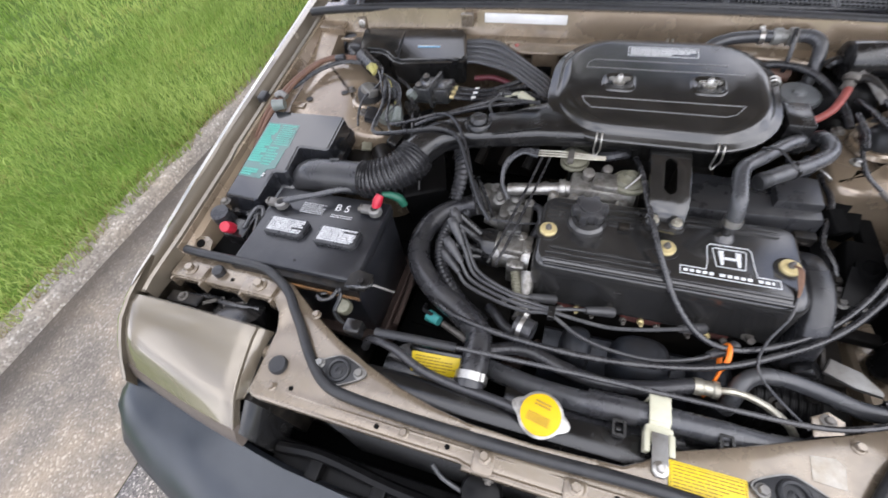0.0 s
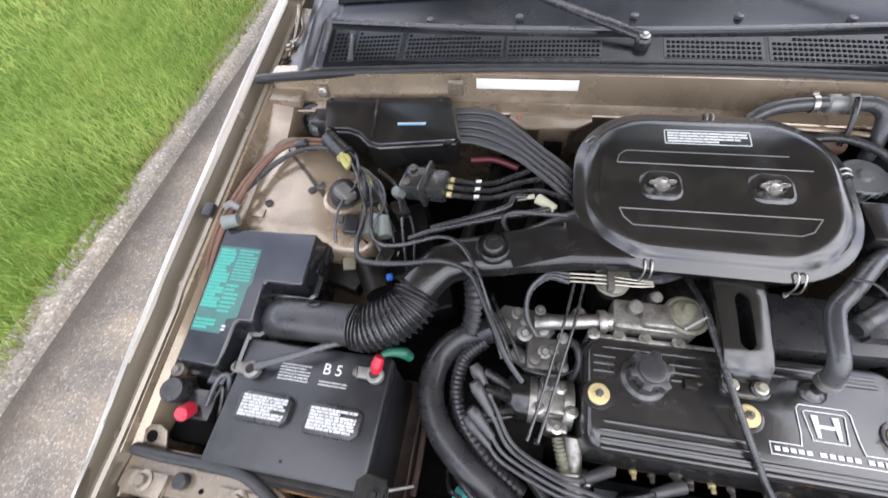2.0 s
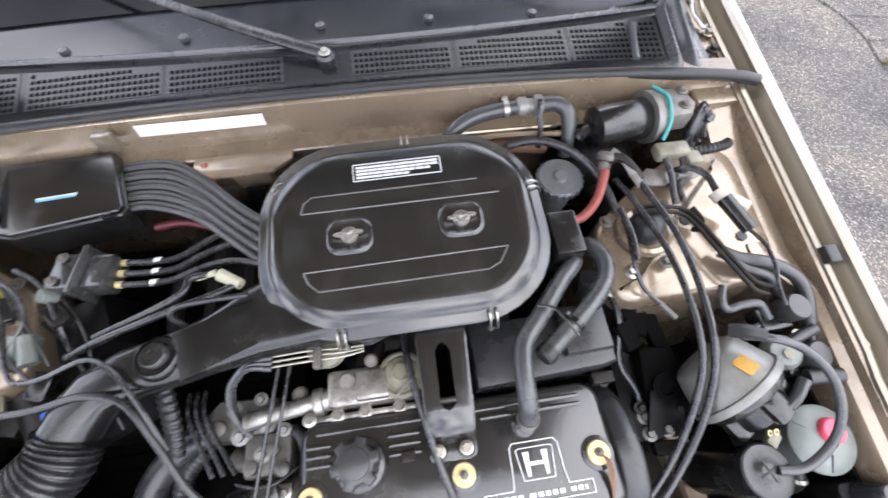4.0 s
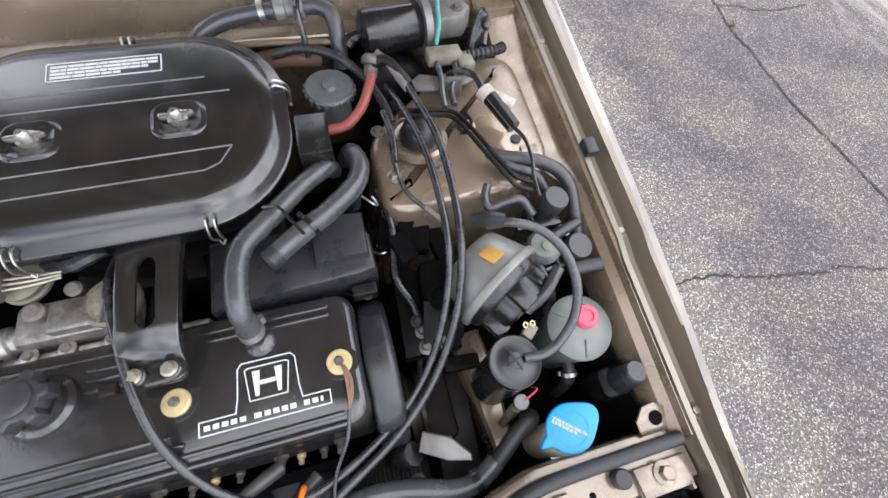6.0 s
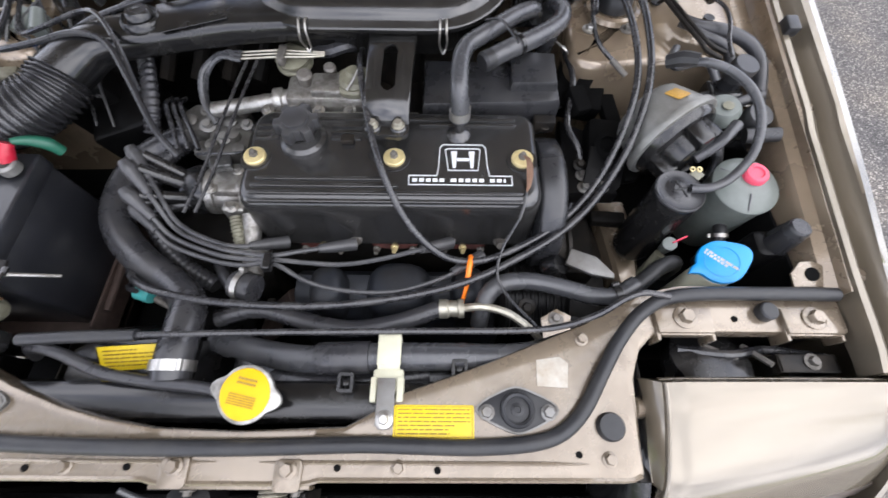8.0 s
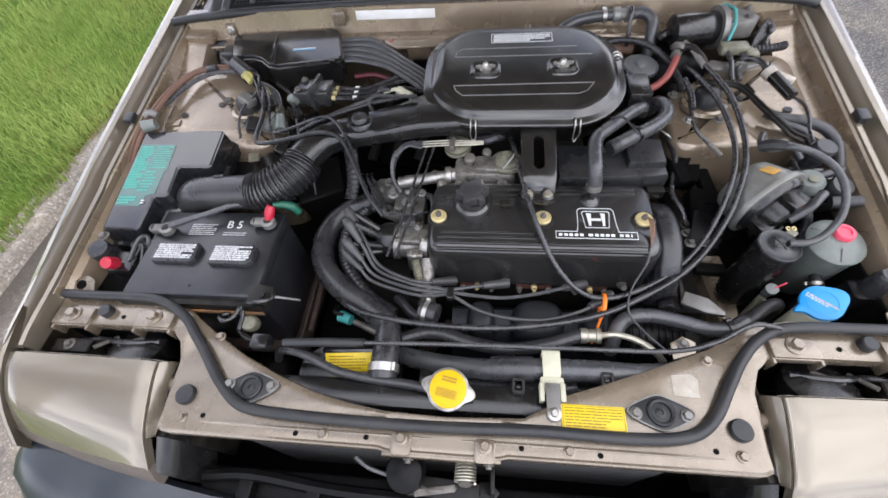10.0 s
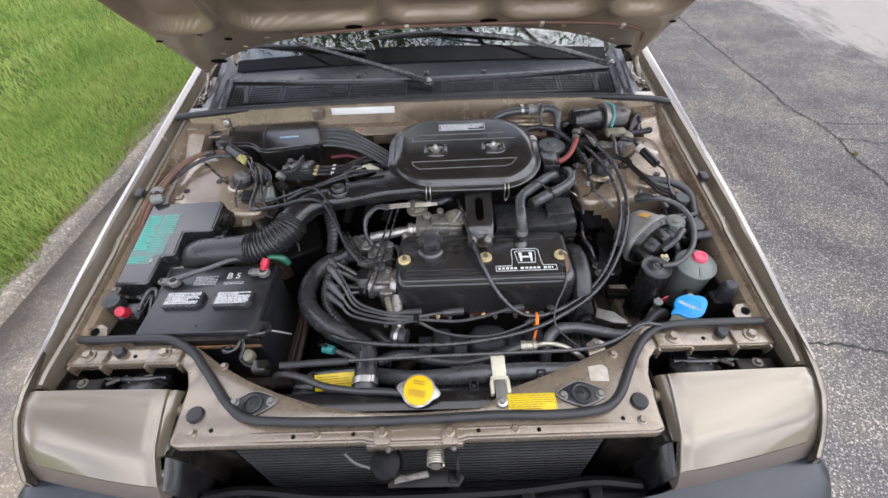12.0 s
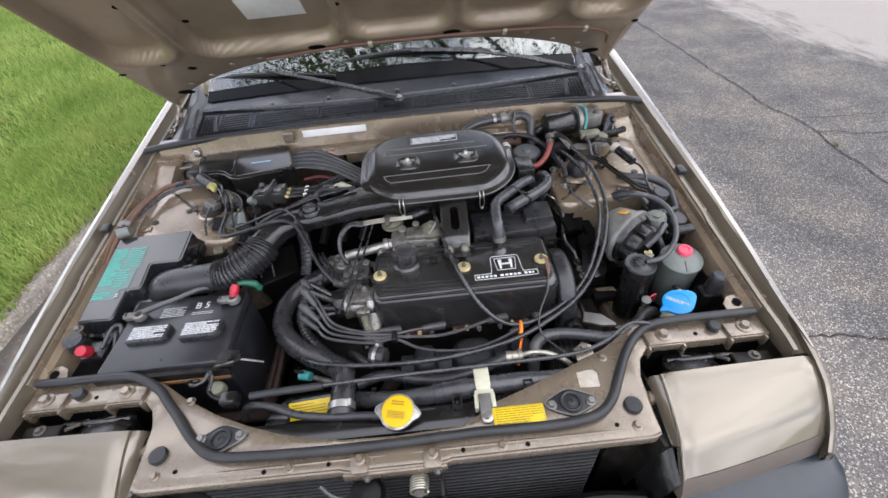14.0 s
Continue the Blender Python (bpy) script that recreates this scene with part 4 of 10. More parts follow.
def grille_z(x, y):
    return 0.915 + 0.25 * (y - COWL_Y(x) + 0.012)


def cowl_profile(x):
    f, b = COWL_Y(x), lip_y(x)
    z = grille_z(x, b - 0.012)
    return [(f - 0.035, 0.893), (f - 0.031, 0.904), (f - 0.022, 0.912), (f - 0.012, 0.915), ((f - 0.012 + b - 0.012) / 2, (0.915 + z) / 2), (b - 0.012, z), (b - 0.004, z + 0.008), (b + 0.002, z + 0.0105), (b + 0.009, z + 0.009),
            (b + 0.016, z - 0.003), (b + 0.034, z - 0.003), (max(f + 0.155, b + 0.055), 0.936), (max(f + 0.19, b + 0.075), 0.944), (max(f + 0.19, b + 0.075), 0.93), (f + 0.1, 0.90), (f - 0.02, 0.885)]


bm = B()
loft(bm, [[(x, y, z) for y, z in cowl_profile(x)] for x in [-0.64 + 1.28 * i / 52 for i in range(53)]])
cowl = part("cowl_panel", bm, cowl_plastic, car, "black plastic cowl panel with air grilles", angle=30)
for s in (-1, 1):
    # flexible end of the cowl, folded up towards the hinge
    bm = B()
    rings = []
    for i in range(17):
        k = i / 16
        x = 0.6405 + 0.095 * k
        e = bump_step(k - 0.55, 0.9)
        prof = cowl_profile(min(x, 0.66))
        ring = []
        for j, (y, z) in enumerate(prof):
            g = min(1.0, j / 12)
            y1 = 0.930 + 0.285 * g if j < 13 else 0.95 + 0.2 * (15 - j) / 2
            z1 = 0.896 + 0.100 * g ** 1.6 if j < 13 else 0.885
            fold = 0.012 * math.exp(-((k - 0.16) / 0.07) ** 2) - 0.010 * math.exp(-((k - 0.36) / 0.10) ** 2) + 0.016 * math.exp(-((k - 0.62) / 0.12) ** 2)
            fold *= math.sin(math.pi * min(1.0, g + 0.08)) if j < 13 else 0.0
            ring.append((s * (x - 0.035 * k * g), y + (y1 - y) * e, z + (z1 - z) * e + fold))
        rings.append(ring)
    loft(bm, rings)
    part("cowl_corner", bm, cowl_grey, car, "grey flexible cowl corner", angle=70)
    # painted ledge between the cowl and the wing
    bm = B()
    loft(bm, [[(s * 0.690, y, fender_z(y) - 0.016), (s * 0.694, y, fender_z(y) - 0.013), (s * 0.762, y, fender_z(y) - 0.010), (s * 0.769, y, fender_z(y) - 0.008), (s * 0.769, y, fender_z(y) - 0.03), (s * 0.690, y, fender_z(y) - 0.03)] for y in [0.885 + 0.03 * i for i in range(11)]])
    ledge = part("wing_ledge", bm, bay_paint, car, angle=30)
    bm = B()
    prism(bm, [(-0.030, -0.040), (0.020, -0.034), (0.026, 0.020), (0.008, 0.045), (-0.022, 0.040)], 0, 0.003, 0.001)
    part("ledge_plate", moved(bm, pose(s * 0.735, 0.965, fender_z(0.965) - 0.011, 8, 0, 0)), bay_paint, ledge)
    for y, m in ((0.945, bay_paint), (0.985, dark_metal), (1.045, dark_metal)):
        bolt(ledge, (s * 0.738, y, fender_z(y) - 0.009), 0.0075, mat=m)
# air grilles: fields of small slots, drawn as near-black blocks for their shade
fields = ((-0.625, -0.585), (-0.57, -0.475), (-0.455, -0.25), (-0.235, -0.05), (0.075, 0.245), (0.262, 0.455), (0.47, 0.575), (0.59, 0.63))
rib_bm = B()
for x0, x1 in fields:
    bm = B()
    rings = []
    for i in range(7):
        x = x0 - 0.004 + (x1 - x0 + 0.008) * i / 6
        y0, y1 = COWL_Y(x) - 0.010, lip_y(x) - 0.014
        rings.append([(x, y0, grille_z(x, y0) + 0.0010), (x, y1, grille_z(x, y1) + 0.0010), (x, y1, grille_z(x, y1) - 0.002), (x, y0, grille_z(x, y0) - 0.002)])
    loft(bm, rings)
    part("air_grille", bm, grille_plastic, cowl)
    count = int((x1 - x0) / 0.0086)
    for i in range(count):
        x = x0 + (i + 0.5) * (x1 - x0) / count
        low, high = COWL_Y(x) - 0.004, lip_y(x) - 0.020
        for r in range(int((high - low) / 0.0112) + 1):
            y = low + 0.0112 * r
            z = grille_z(x, y) + 0.0010
            box(rib_bm, x - 0.0029, x + 0.0029, y - 0.0040, y + 0.0040, z - 0.001, z + 0.0006, 0.0003)
tagged(part("slot_field", rib_bm, dark_inside, cowl, "fields of air slots with their shade painted near-black"), kind="stuff")
for x in (-0.57, -0.42, -0.22, 0.02, 0.22, 0.416, 0.57):
    bm = B()
    y = COWL_Y(x) + 0.112
    lathe(bm, [(0.009, -0.002), (0.0085, 0.004), (0.004, 0.006)], (x, max(y, lip_y(x) + 0.030), 0.931), (0, 0, 1), 16)
    part("push_fastener", bm, cowl_grey, cowl)
# lip and fold tubes are lighter: the edge highlight is in their colour
part("cowl_lip", tube(B(), [(x, lip_y(x) + 0.001, grille_z(x, lip_y(x) - 0.012) + 0.0095) for x in [-0.64 + 0.064 * i for i in range(21)]], 0.0052, 8, 2), cowl_grey, cowl)
for s in (-1, 1):
    part("cowl_fold", tube(B(), [(s * (0.578 + 0.004 * k), COWL_Y(0.58) - 0.012 + 0.024 * k, grille_z(0.58, COWL_Y(0.58) - 0.012 + 0.024 * k) + 0.001) for k in range(4)], [0.007, 0.006, 0.006, 0.008], 8, 4), cowl_grey, cowl)
part("cowl_lip", tube(B(), [(x, COWL_Y(x) - 0.027, 0.9085) for x in [-0.64 + 0.064 * i for i in range(21)]], 0.0040, 8, 2), cowl_grey, cowl)
# bonnet seal on the cowl's front edge
bm = B()
tube(bm, [(-0.80, 0.925, 0.893), (-0.77, 0.925, 0.897), (-0.70, 0.928, 0.902), (-0.6, 0.940, 0.903), (-0.45, 0.953, 0.904), (-0.2, 0.964, 0.905), (0.0, 0.966, 0.905), (0.25, 0.964, 0.905), (0.5, 0.950, 0.904), (0.68, 0.928, 0.903), (0.76, 0.915, 0.900), (0.80, 0.908, 0.893)], 0.0105, 10, 6)
part("bonnet_seal", bm, rubber, cowl, "black rubber seal along the cowl edge")

# windscreen, pillars and dark cabin
bm = B()
rings = []
for i in range(25):
    x = -0.66 + 1.32 * i / 24
    f = COWL_Y(x) + 0.182
    rings.append([(x, f, 0.945), (x * 0.97, f + 0.40, 1.15), (x * 0.93, f + 0.80, 1.335), (x * 0.93, f + 0.803, 1.331), (x * 0.97, f + 0.403, 1.146), (x, f + 0.003, 0.941)])
loft(bm, rings)
windscreen = part("windscreen", bm, glass, car, "raked laminated glass windscreen", angle=30)
windscreen.visible_shadow = False
bm = B()
rings = []
for i in range(33):
    x = -0.655 + 1.31 * i / 32
    f = COWL_Y(x) + 0.182
    w = 0.058 - 0.02 * abs(x) / 0.66
    rings.append([(x, f - 0.004, 0.9455), (x, f + w, 0.9475 + w * 0.512), (x, f + w, 0.9465 + w * 0.512), (x, f - 0.004, 0.9445)])
loft(bm, rings)
part("black_border", bm, frit_black, windscreen, "black printed border of the windscreen")
for s in (-1, 1):
    part("windscreen_pillar", tube(B(), [(s * 0.70, 1.21, 0.945), (s * 0.675, 1.57, 1.16), (s * 0.63, 1.97, 1.345)], 0.03, 8, 4), paint, car)
bm = B()
box(bm, -0.62, 0.62, 1.96, 3.3, 1.33, 1.36, 0.012)
part("roof", bm, paint, car)
for s in (-1, 1):
    part("cabin_side", box(B(), min(s * 0.84, s * 0.70), max(s * 0.84, s * 0.70), 1.58, 3.4, 0.28, 0.93, 0.02), paint, car)
part("cabin_back", box(B(), -0.70, 0.70, 3.36, 3.4, 0.28, 1.33, 0.01), paint, car)
# unseen cabin insides, near-black for the dark behind the glass
bm = B()
box(bm, -0.68, 0.68, 1.42, 1.75, 0.45, 0.985, 0.03)
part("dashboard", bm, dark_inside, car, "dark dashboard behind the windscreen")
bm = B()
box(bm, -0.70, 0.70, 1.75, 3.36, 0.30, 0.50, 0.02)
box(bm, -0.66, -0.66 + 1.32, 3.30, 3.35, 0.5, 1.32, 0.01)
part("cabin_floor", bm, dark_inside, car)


def wiper(pivot, points, blade):
    w = thing("windscreen_wiper", "matt black metal wiper arm with a rubber blade", "wiper", "windscreen wipers")
    bm = B()
    tube(bm, points, [0.010, 0.010, 0.0085, 0.006, 0.0045], 8, 5, flat=0.6)
    part("arm", bm, cable_black, w)
    bm = B()
    lathe(bm, [(0.016, -0.014), (0.016, 0.010), (0.012, 0.015), (0.0, 0.016)], pivot, (0, -0.2, 1), 16)
    part("pivot_cap", bm, cable_black, w)
    bolt(w, Vector(pivot) + V(0, -0.003, 0.015), 0.006)
    bm = B()
    tube(bm, blade, [0.004, 0.007, 0.007, 0.004], 6, 5, flat=1.6)
    part("blade", bm, rubber, w)
    return w


wiper((0.03, 1.020, 0.930), [(0.03, 1.020, 0.940), (-0.06, 1.050, 0.960), (-0.148, 1.086, 0.975), (-0.3, 1.165, 0.990), (-0.46, 1.245, 1.004)], [(-0.20, 1.205, 0.972), (-0.4, 1.235, 0.988), (-0.55, 1.25, 0.99), (-0.64, 1.25, 0.985)])
wiper((0.659, 1.10, 0.935), [(0.659, 1.10, 0.94), (0.56, 1.125, 0.965), (0.46, 1.16, 0.985), (0.28, 1.235, 1.0), (0.08, 1.275, 1.008)], [(0.36, 1.25, 0.99), (0.1, 1.285, 1.005), (-0.08, 1.288, 1.0), (-0.2, 1.28, 0.99)])

# bonnet, propped open


def hood_at(x, v, d):
    th = radians(43)
    return Vector((x, 1.17 - v * math.cos(th) - d * math.sin(th), 0.95 + v * math.sin(th) - d * math.cos(th)))


def hood_rear(x):
    return 0.27 * (1 - min(1, abs(x) / 0.775) ** 3)


HOOD_PANELS = ((-0.725, -0.535, 0.345, 1.10), (-0.49, -0.085, 0.335, 1.10), (-0.075, 0.215, 0.345, 1.10), (0.235, 0.50, 0.345, 1.10), (0.53, 0.725, 0.345, 1.10))


def hood_depth(x, v):
    """How far the inner panel stands off the skin: deep bands, shallow fields."""
    field = 0.0
    lip = 0.0
    for x0, x1, v0, v1 in HOOD_PANELS:
        r = 0.07
        dx = max(x0 + r - x, 0.0, x - x1 + r)
        dv = max(v0 + r - v, 0.0, v - v1 + r)
        inside = r - math.hypot(dx, dv)
        field = max(field, bump_step(inside - 0.010, 0.020))
        lip = max(lip, math.exp(-((inside + 0.008) / 0.010) ** 2))
    edge = bump_step(min(0.765 - abs(x), v - hood_rear(x), 1.18 - v) - 0.012, 0.03)
    return 0.004 + edge * (0.034 * (1 - 0.92 * field) + 0.006 * lip)


bm = B()
nx, nv = 150, 110
under, skin = [], []
for i in range(nx + 1):
    x = -0.775 + 1.55 * i / nx
    r0 = hood_rear(x)
    rowu, rows_ = [], []
    for j in range(nv + 1):
        v = r0 + (1.19 - r0) * j / nv
        xx = x * (1 - 0.05 * (v / 1.19) ** 2)
        crown = -0.012 * (1 - (x / 0.775) ** 2)
        rowu.append(bm.verts.new(hood_at(xx, v, hood_depth(x, v) + crown)))
        rows_.append(bm.verts.new(hood_at(xx, v, crown - 0.006)))
    under.append(rowu)
    skin.append(rows_)
for i in range(nx):
    for j in range(nv):
        bm.faces.new((under[i][j], under[i + 1][j], under[i + 1][j + 1], under[i][j + 1]))
        bm.faces.new((skin[i][j], skin[i][j + 1], skin[i + 1][j + 1], skin[i + 1][j]))
for i in range(nx):
    bm.faces.new((under[i][0], skin[i][0], skin[i + 1][0], under[i + 1][0]))
    bm.faces.new((under[i][nv], under[i + 1][nv], skin[i + 1][nv], skin[i][nv]))
for j in range(nv):
    bm.faces.new((under[0][j], under[0][j + 1], skin[0][j + 1], skin[0][j]))
    bm.faces.new((under[nx][j], skin[nx][j], skin[nx][j + 1], under[nx][j + 1]))
bonnet = part("bonnet", bm, hood_paint, car, "open champagne bonnet seen from its pressed underside", angle=60)
# drain holes are thin near-black discs that paint the shade inside
for x, v, w, h in ((-0.647, 0.147, 0.055, 0.028), (-0.168, 0.33, 0.05, 0.022), (0.21, 0.325, 0.05, 0.022), (0.664, 0.139, 0.055, 0.028), (-0.542, 0.288, 0.024, 0.016), (-0.60, 0.33, 0.014, 0.010), (-0.563, 0.535, 0.02, 0.014), (-0.455, 0.454, 0.018, 0.012), (0.46, 0.47, 0.02, 0.014), (-0.07, 0.5, 0.018, 0.012), (0.215, 0.5, 0.018, 0.012), (-0.735, 0.3, 0.02, 0.012), (0.735, 0.3, 0.02, 0.012)):
    bm = B()
    d = hood_depth(x, v) - 0.012 * (1 - (x / 0.775) ** 2)
    prism(bm, oval(0, 0, w, h, 20), 0, 0.002, 0.0008)
    th = radians(43)
    e2, e3 = Vector((0, -math.cos(th), math.sin(th))), Vector((0, -math.sin(th), -math.cos(th)))
    mm = Matrix.Translation(hood_at(x, v, d - 0.0005)) @ Matrix((( -1, 0, 0, 0), (0, e2.y, e3.y, 0), (0, e2.z, e3.z, 0), (0, 0, 0, 1)))
    moved(bm, mm)
    part("drain_hole", bm, dark_inside, bonnet)
part("rolled_edge", tube(B(), [hood_at(x * (1 - 0.05 * (hood_rear(x) / 1.19) ** 2), hood_rear(x) + 0.004, 0.002 - 0.012 * (1 - (x / 0.775) ** 2)) for x in [-0.75 + 0.025 * q for q in range(61)]], 0.0065, 8, 1), hood_paint, bonnet)
for i in range(-7, 8):
    x = i * 0.088
    v = hood_rear(x) + 0.045 + 0.012 * (i % 2)
    p = hood_at(x * 0.98, v, hood_depth(x, v) - 0.012 * (1 - (x / 0.775) ** 2) - 0.001)
    part("boss", lathe(B(), [(0.010, 0), (0.009, 0.002), (0.006, 0.0032), (0.0, 0.0035)], p, (0, -math.sin(radians(43)), -math.cos(radians(43))), 14), hood_paint, bonnet)
bm = B()
tube(bm, [hood_at(-0.32, 0.300, 0.036), hood_at(-0.1, 0.322, 0.034), hood_at(0.2, 0.322, 0.034), hood_at(0.5, 0.305, 0.034), hood_at(0.66, 0.26, 0.036), hood_at(0.70, 0.18, 0.034)], 0.0045, 8, 5)
part("washer_hose", bm, brown_loom, bonnet, "thin reddish brown washer hose")
for x in (-0.02, 0.36, 0.6):
    bm = B()
    v = 0.322 if x < 0.3 else 0.312 if x < 0.5 else 0.282
    box(bm, -0.006, 0.006, -0.012, 0.012, 0, 0.008, 0.002)
    moved(bm, Matrix.Translation(hood_at(x, v, 0.032)) @ Matrix((( -1, 0, 0, 0), (0, e2.y, e3.y, 0), (0, e2.z, e3.z, 0), (0, 0, 0, 1))))
    part("hose_clip", bm, ivory_plastic, bonnet)
bm = B()
box(bm, -0.075, 0.075, -0.045, 0.045, 0, 0.001, 0.0004)
moved(bm, Matrix.Translation(hood_at(-0.235, 0.475, hood_depth(-0.235, 0.475) - 0.0105)) @ Matrix((( -1, 0, 0, 0), (0, e2.y, e3.y, 0), (0, e2.z, e3.z, 0), (0, 0, 0, 1))))
part("service_sticker", bm, white_label, bonnet, "pale grey paper sticker under the bonnet")
for s in (-1, 1):
    h = part("hinge", tube(B(), [(s * 0.762, 1.02, 0.885), (s * 0.765, 1.10, 0.905), (s * 0.765, 1.16, 0.94), (s * 0.755, 1.13, 1.00), (s * 0.74, 1.05, 1.055)], 0.011, 8, 4, flat=0.5), panel_paint, car, "painted steel bonnet hinge")
    bolt(h, (s * 0.762, 1.04, 0.898), 0.007, mat=panel_paint)
    bolt(h, (s * 0.758, 1.0, 0.892), 0.007, mat=dark_metal)
    bm = B()
    tube(bm, [(s * 0.735, 1.10, 0.935), (s * 0.722, 1.06, 0.93), (s * 0.735, 1.03, 0.92), (s * 0.757, 1.05, 0.91)], 0.003, 6, 5)
    part("hinge_spring", bm, steel, h)

# radiator support panel
def along(stations, x):
    for (a, u), (b, v) in zip(stations, stations[1:]):
        if x <= b:
            return u + (v - u) * (x - a) / (b - a)
    return stations[-1][1]


PLATE_FRONT = [(0, -0.064), (0.088, -0.064), (0.094, -0.060), (0.455, -0.059), (0.466, -0.057), (0.472, -0.052), (0.474, 0.0), (0.478, 0.05), (0.490, 0.088), (0.508, 0.106), (0.535, 0.112), (0.764, 0.112)]
PLATE_BACK_L = [(0, -0.006), (0.10, -0.003), (0.16, 0.006), (0.22, 0.020), (0.29, 0.044), (0.36, 0.074), (0.43, 0.112), (0.49, 0.150), (0.54, 0.172), (0.60, 0.178), (0.764, 0.178)]
PLATE_BACK_R = [(0, -0.006), (0.125, -0.001), (0.15, 0.012), (0.186, 0.036), (0.25, 0.058), (0.31, 0.080), (0.37, 0.104), (0.43, 0.128), (0.50, 0.165), (0.56, 0.178), (0.764, 0.178)]


def plate_z(x, y):
    arm = bump_step(y - 0.085, 0.06) * bump_step(abs(x) - 0.46, 0.06)
    return 0.727 + 0.016 * arm + 0.0035 * bump_step(y + 0.012, 0.012) * (1 - arm)


bm = B()
rings = []
columns = sorted({0.764, 0.75, 0.70, 0.64, 0.60, 0.57} | {q[0] for q in PLATE_FRONT + PLATE_BACK_L + PLATE_BACK_R} | {0.47, 0.472, 0.476, 0.48, 0.484, 0.496, 0.502, 0.515})
for x in [-c for c in columns[::-1]] + columns[1:]:
    f, b = along(PLATE_FRONT, abs(x)), along(PLATE_BACK_L if x < 0 else PLATE_BACK_R, abs(x))
    ys = [f, f, f + 0.002, f + 0.006] + [f + 0.006 + (b - f - 0.012) * q / 8 for q in range(1, 8)] + [b - 0.006, b - 0.002, b, b]
    drops = [-0.021, -0.006, -0.0015, 0.0] + [0.0] * 7 + [0.0, -0.0015, -0.006, -0.034]
    rings.append([(x, y, plate_z(x, y) + d) for y, d in zip(ys, drops)])
loft(bm, rings)
panel = part("radiator_support", bm, panel_paint, car, "champagne painted steel panel above the radiator", angle=30)
bm = B()
tube(bm, [(x, along(PLATE_FRONT, abs(x)) + 0.003, plate_z(x, along(PLATE_FRONT, abs(x))) - 0.002) for x in [-0.47 + 0.01 * i for i in range(95)]], 0.0032, 6, 1)
part("rolled_edge", bm, panel_paint, panel)
for lo, hi in ((-0.40, -0.02), (0.03, 0.41)):
    part("pressed_bead", tube(B(), [(lo + (hi - lo) * q / 8, -0.0395, 0.7268) for q in range(9)], [0.001] + [0.0028] * 7 + [0.001], 6, 2), panel_paint, panel)
# front return flange with a shadow gap below
for s in (-1, 1):
    bm = B()
    box(bm, min(s * 0.40, s * 0.48), max(s * 0.40, s * 0.48), -0.03, 0.03, 0.40, 0.695, 0.004)
    part("support_leg", bm, dark_metal, car)
# seal
bm = B()
tube(bm, [(-0.755, 0.168, 0.757), (-0.70, 0.166, 0.758), (-0.60, 0.166, 0.758), (-0.545, 0.160, 0.757), (-0.490, 0.132, 0.750), (-0.458, 0.100, 0.745), (-0.431, 0.072, 0.741), (-0.386, 0.024, 0.738), (-0.34, -0.010, 0.738), (-0.283, -0.020, 0.738), (-0.14, -0.025, 0.738), (0.0, -0.025, 0.738), (0.14, -0.021, 0.738), (0.209, -0.022, 0.738), (0.276, -0.023, 0.738), (0.34, -0.019, 0.738), (0.379, -0.008, 0.738), (0.409, 0.018, 0.739), (0.439, 0.064, 0.742), (0.467, 0.105, 0.746), (0.503, 0.140, 0.752), (0.55, 0.157, 0.757), (0.66, 0.160, 0.758), (0.755, 0.160, 0.757)], 0.0092, 10, 5)
part("front_seal", bm, rubber, panel, "black rubber bonnet seal on the front panel")
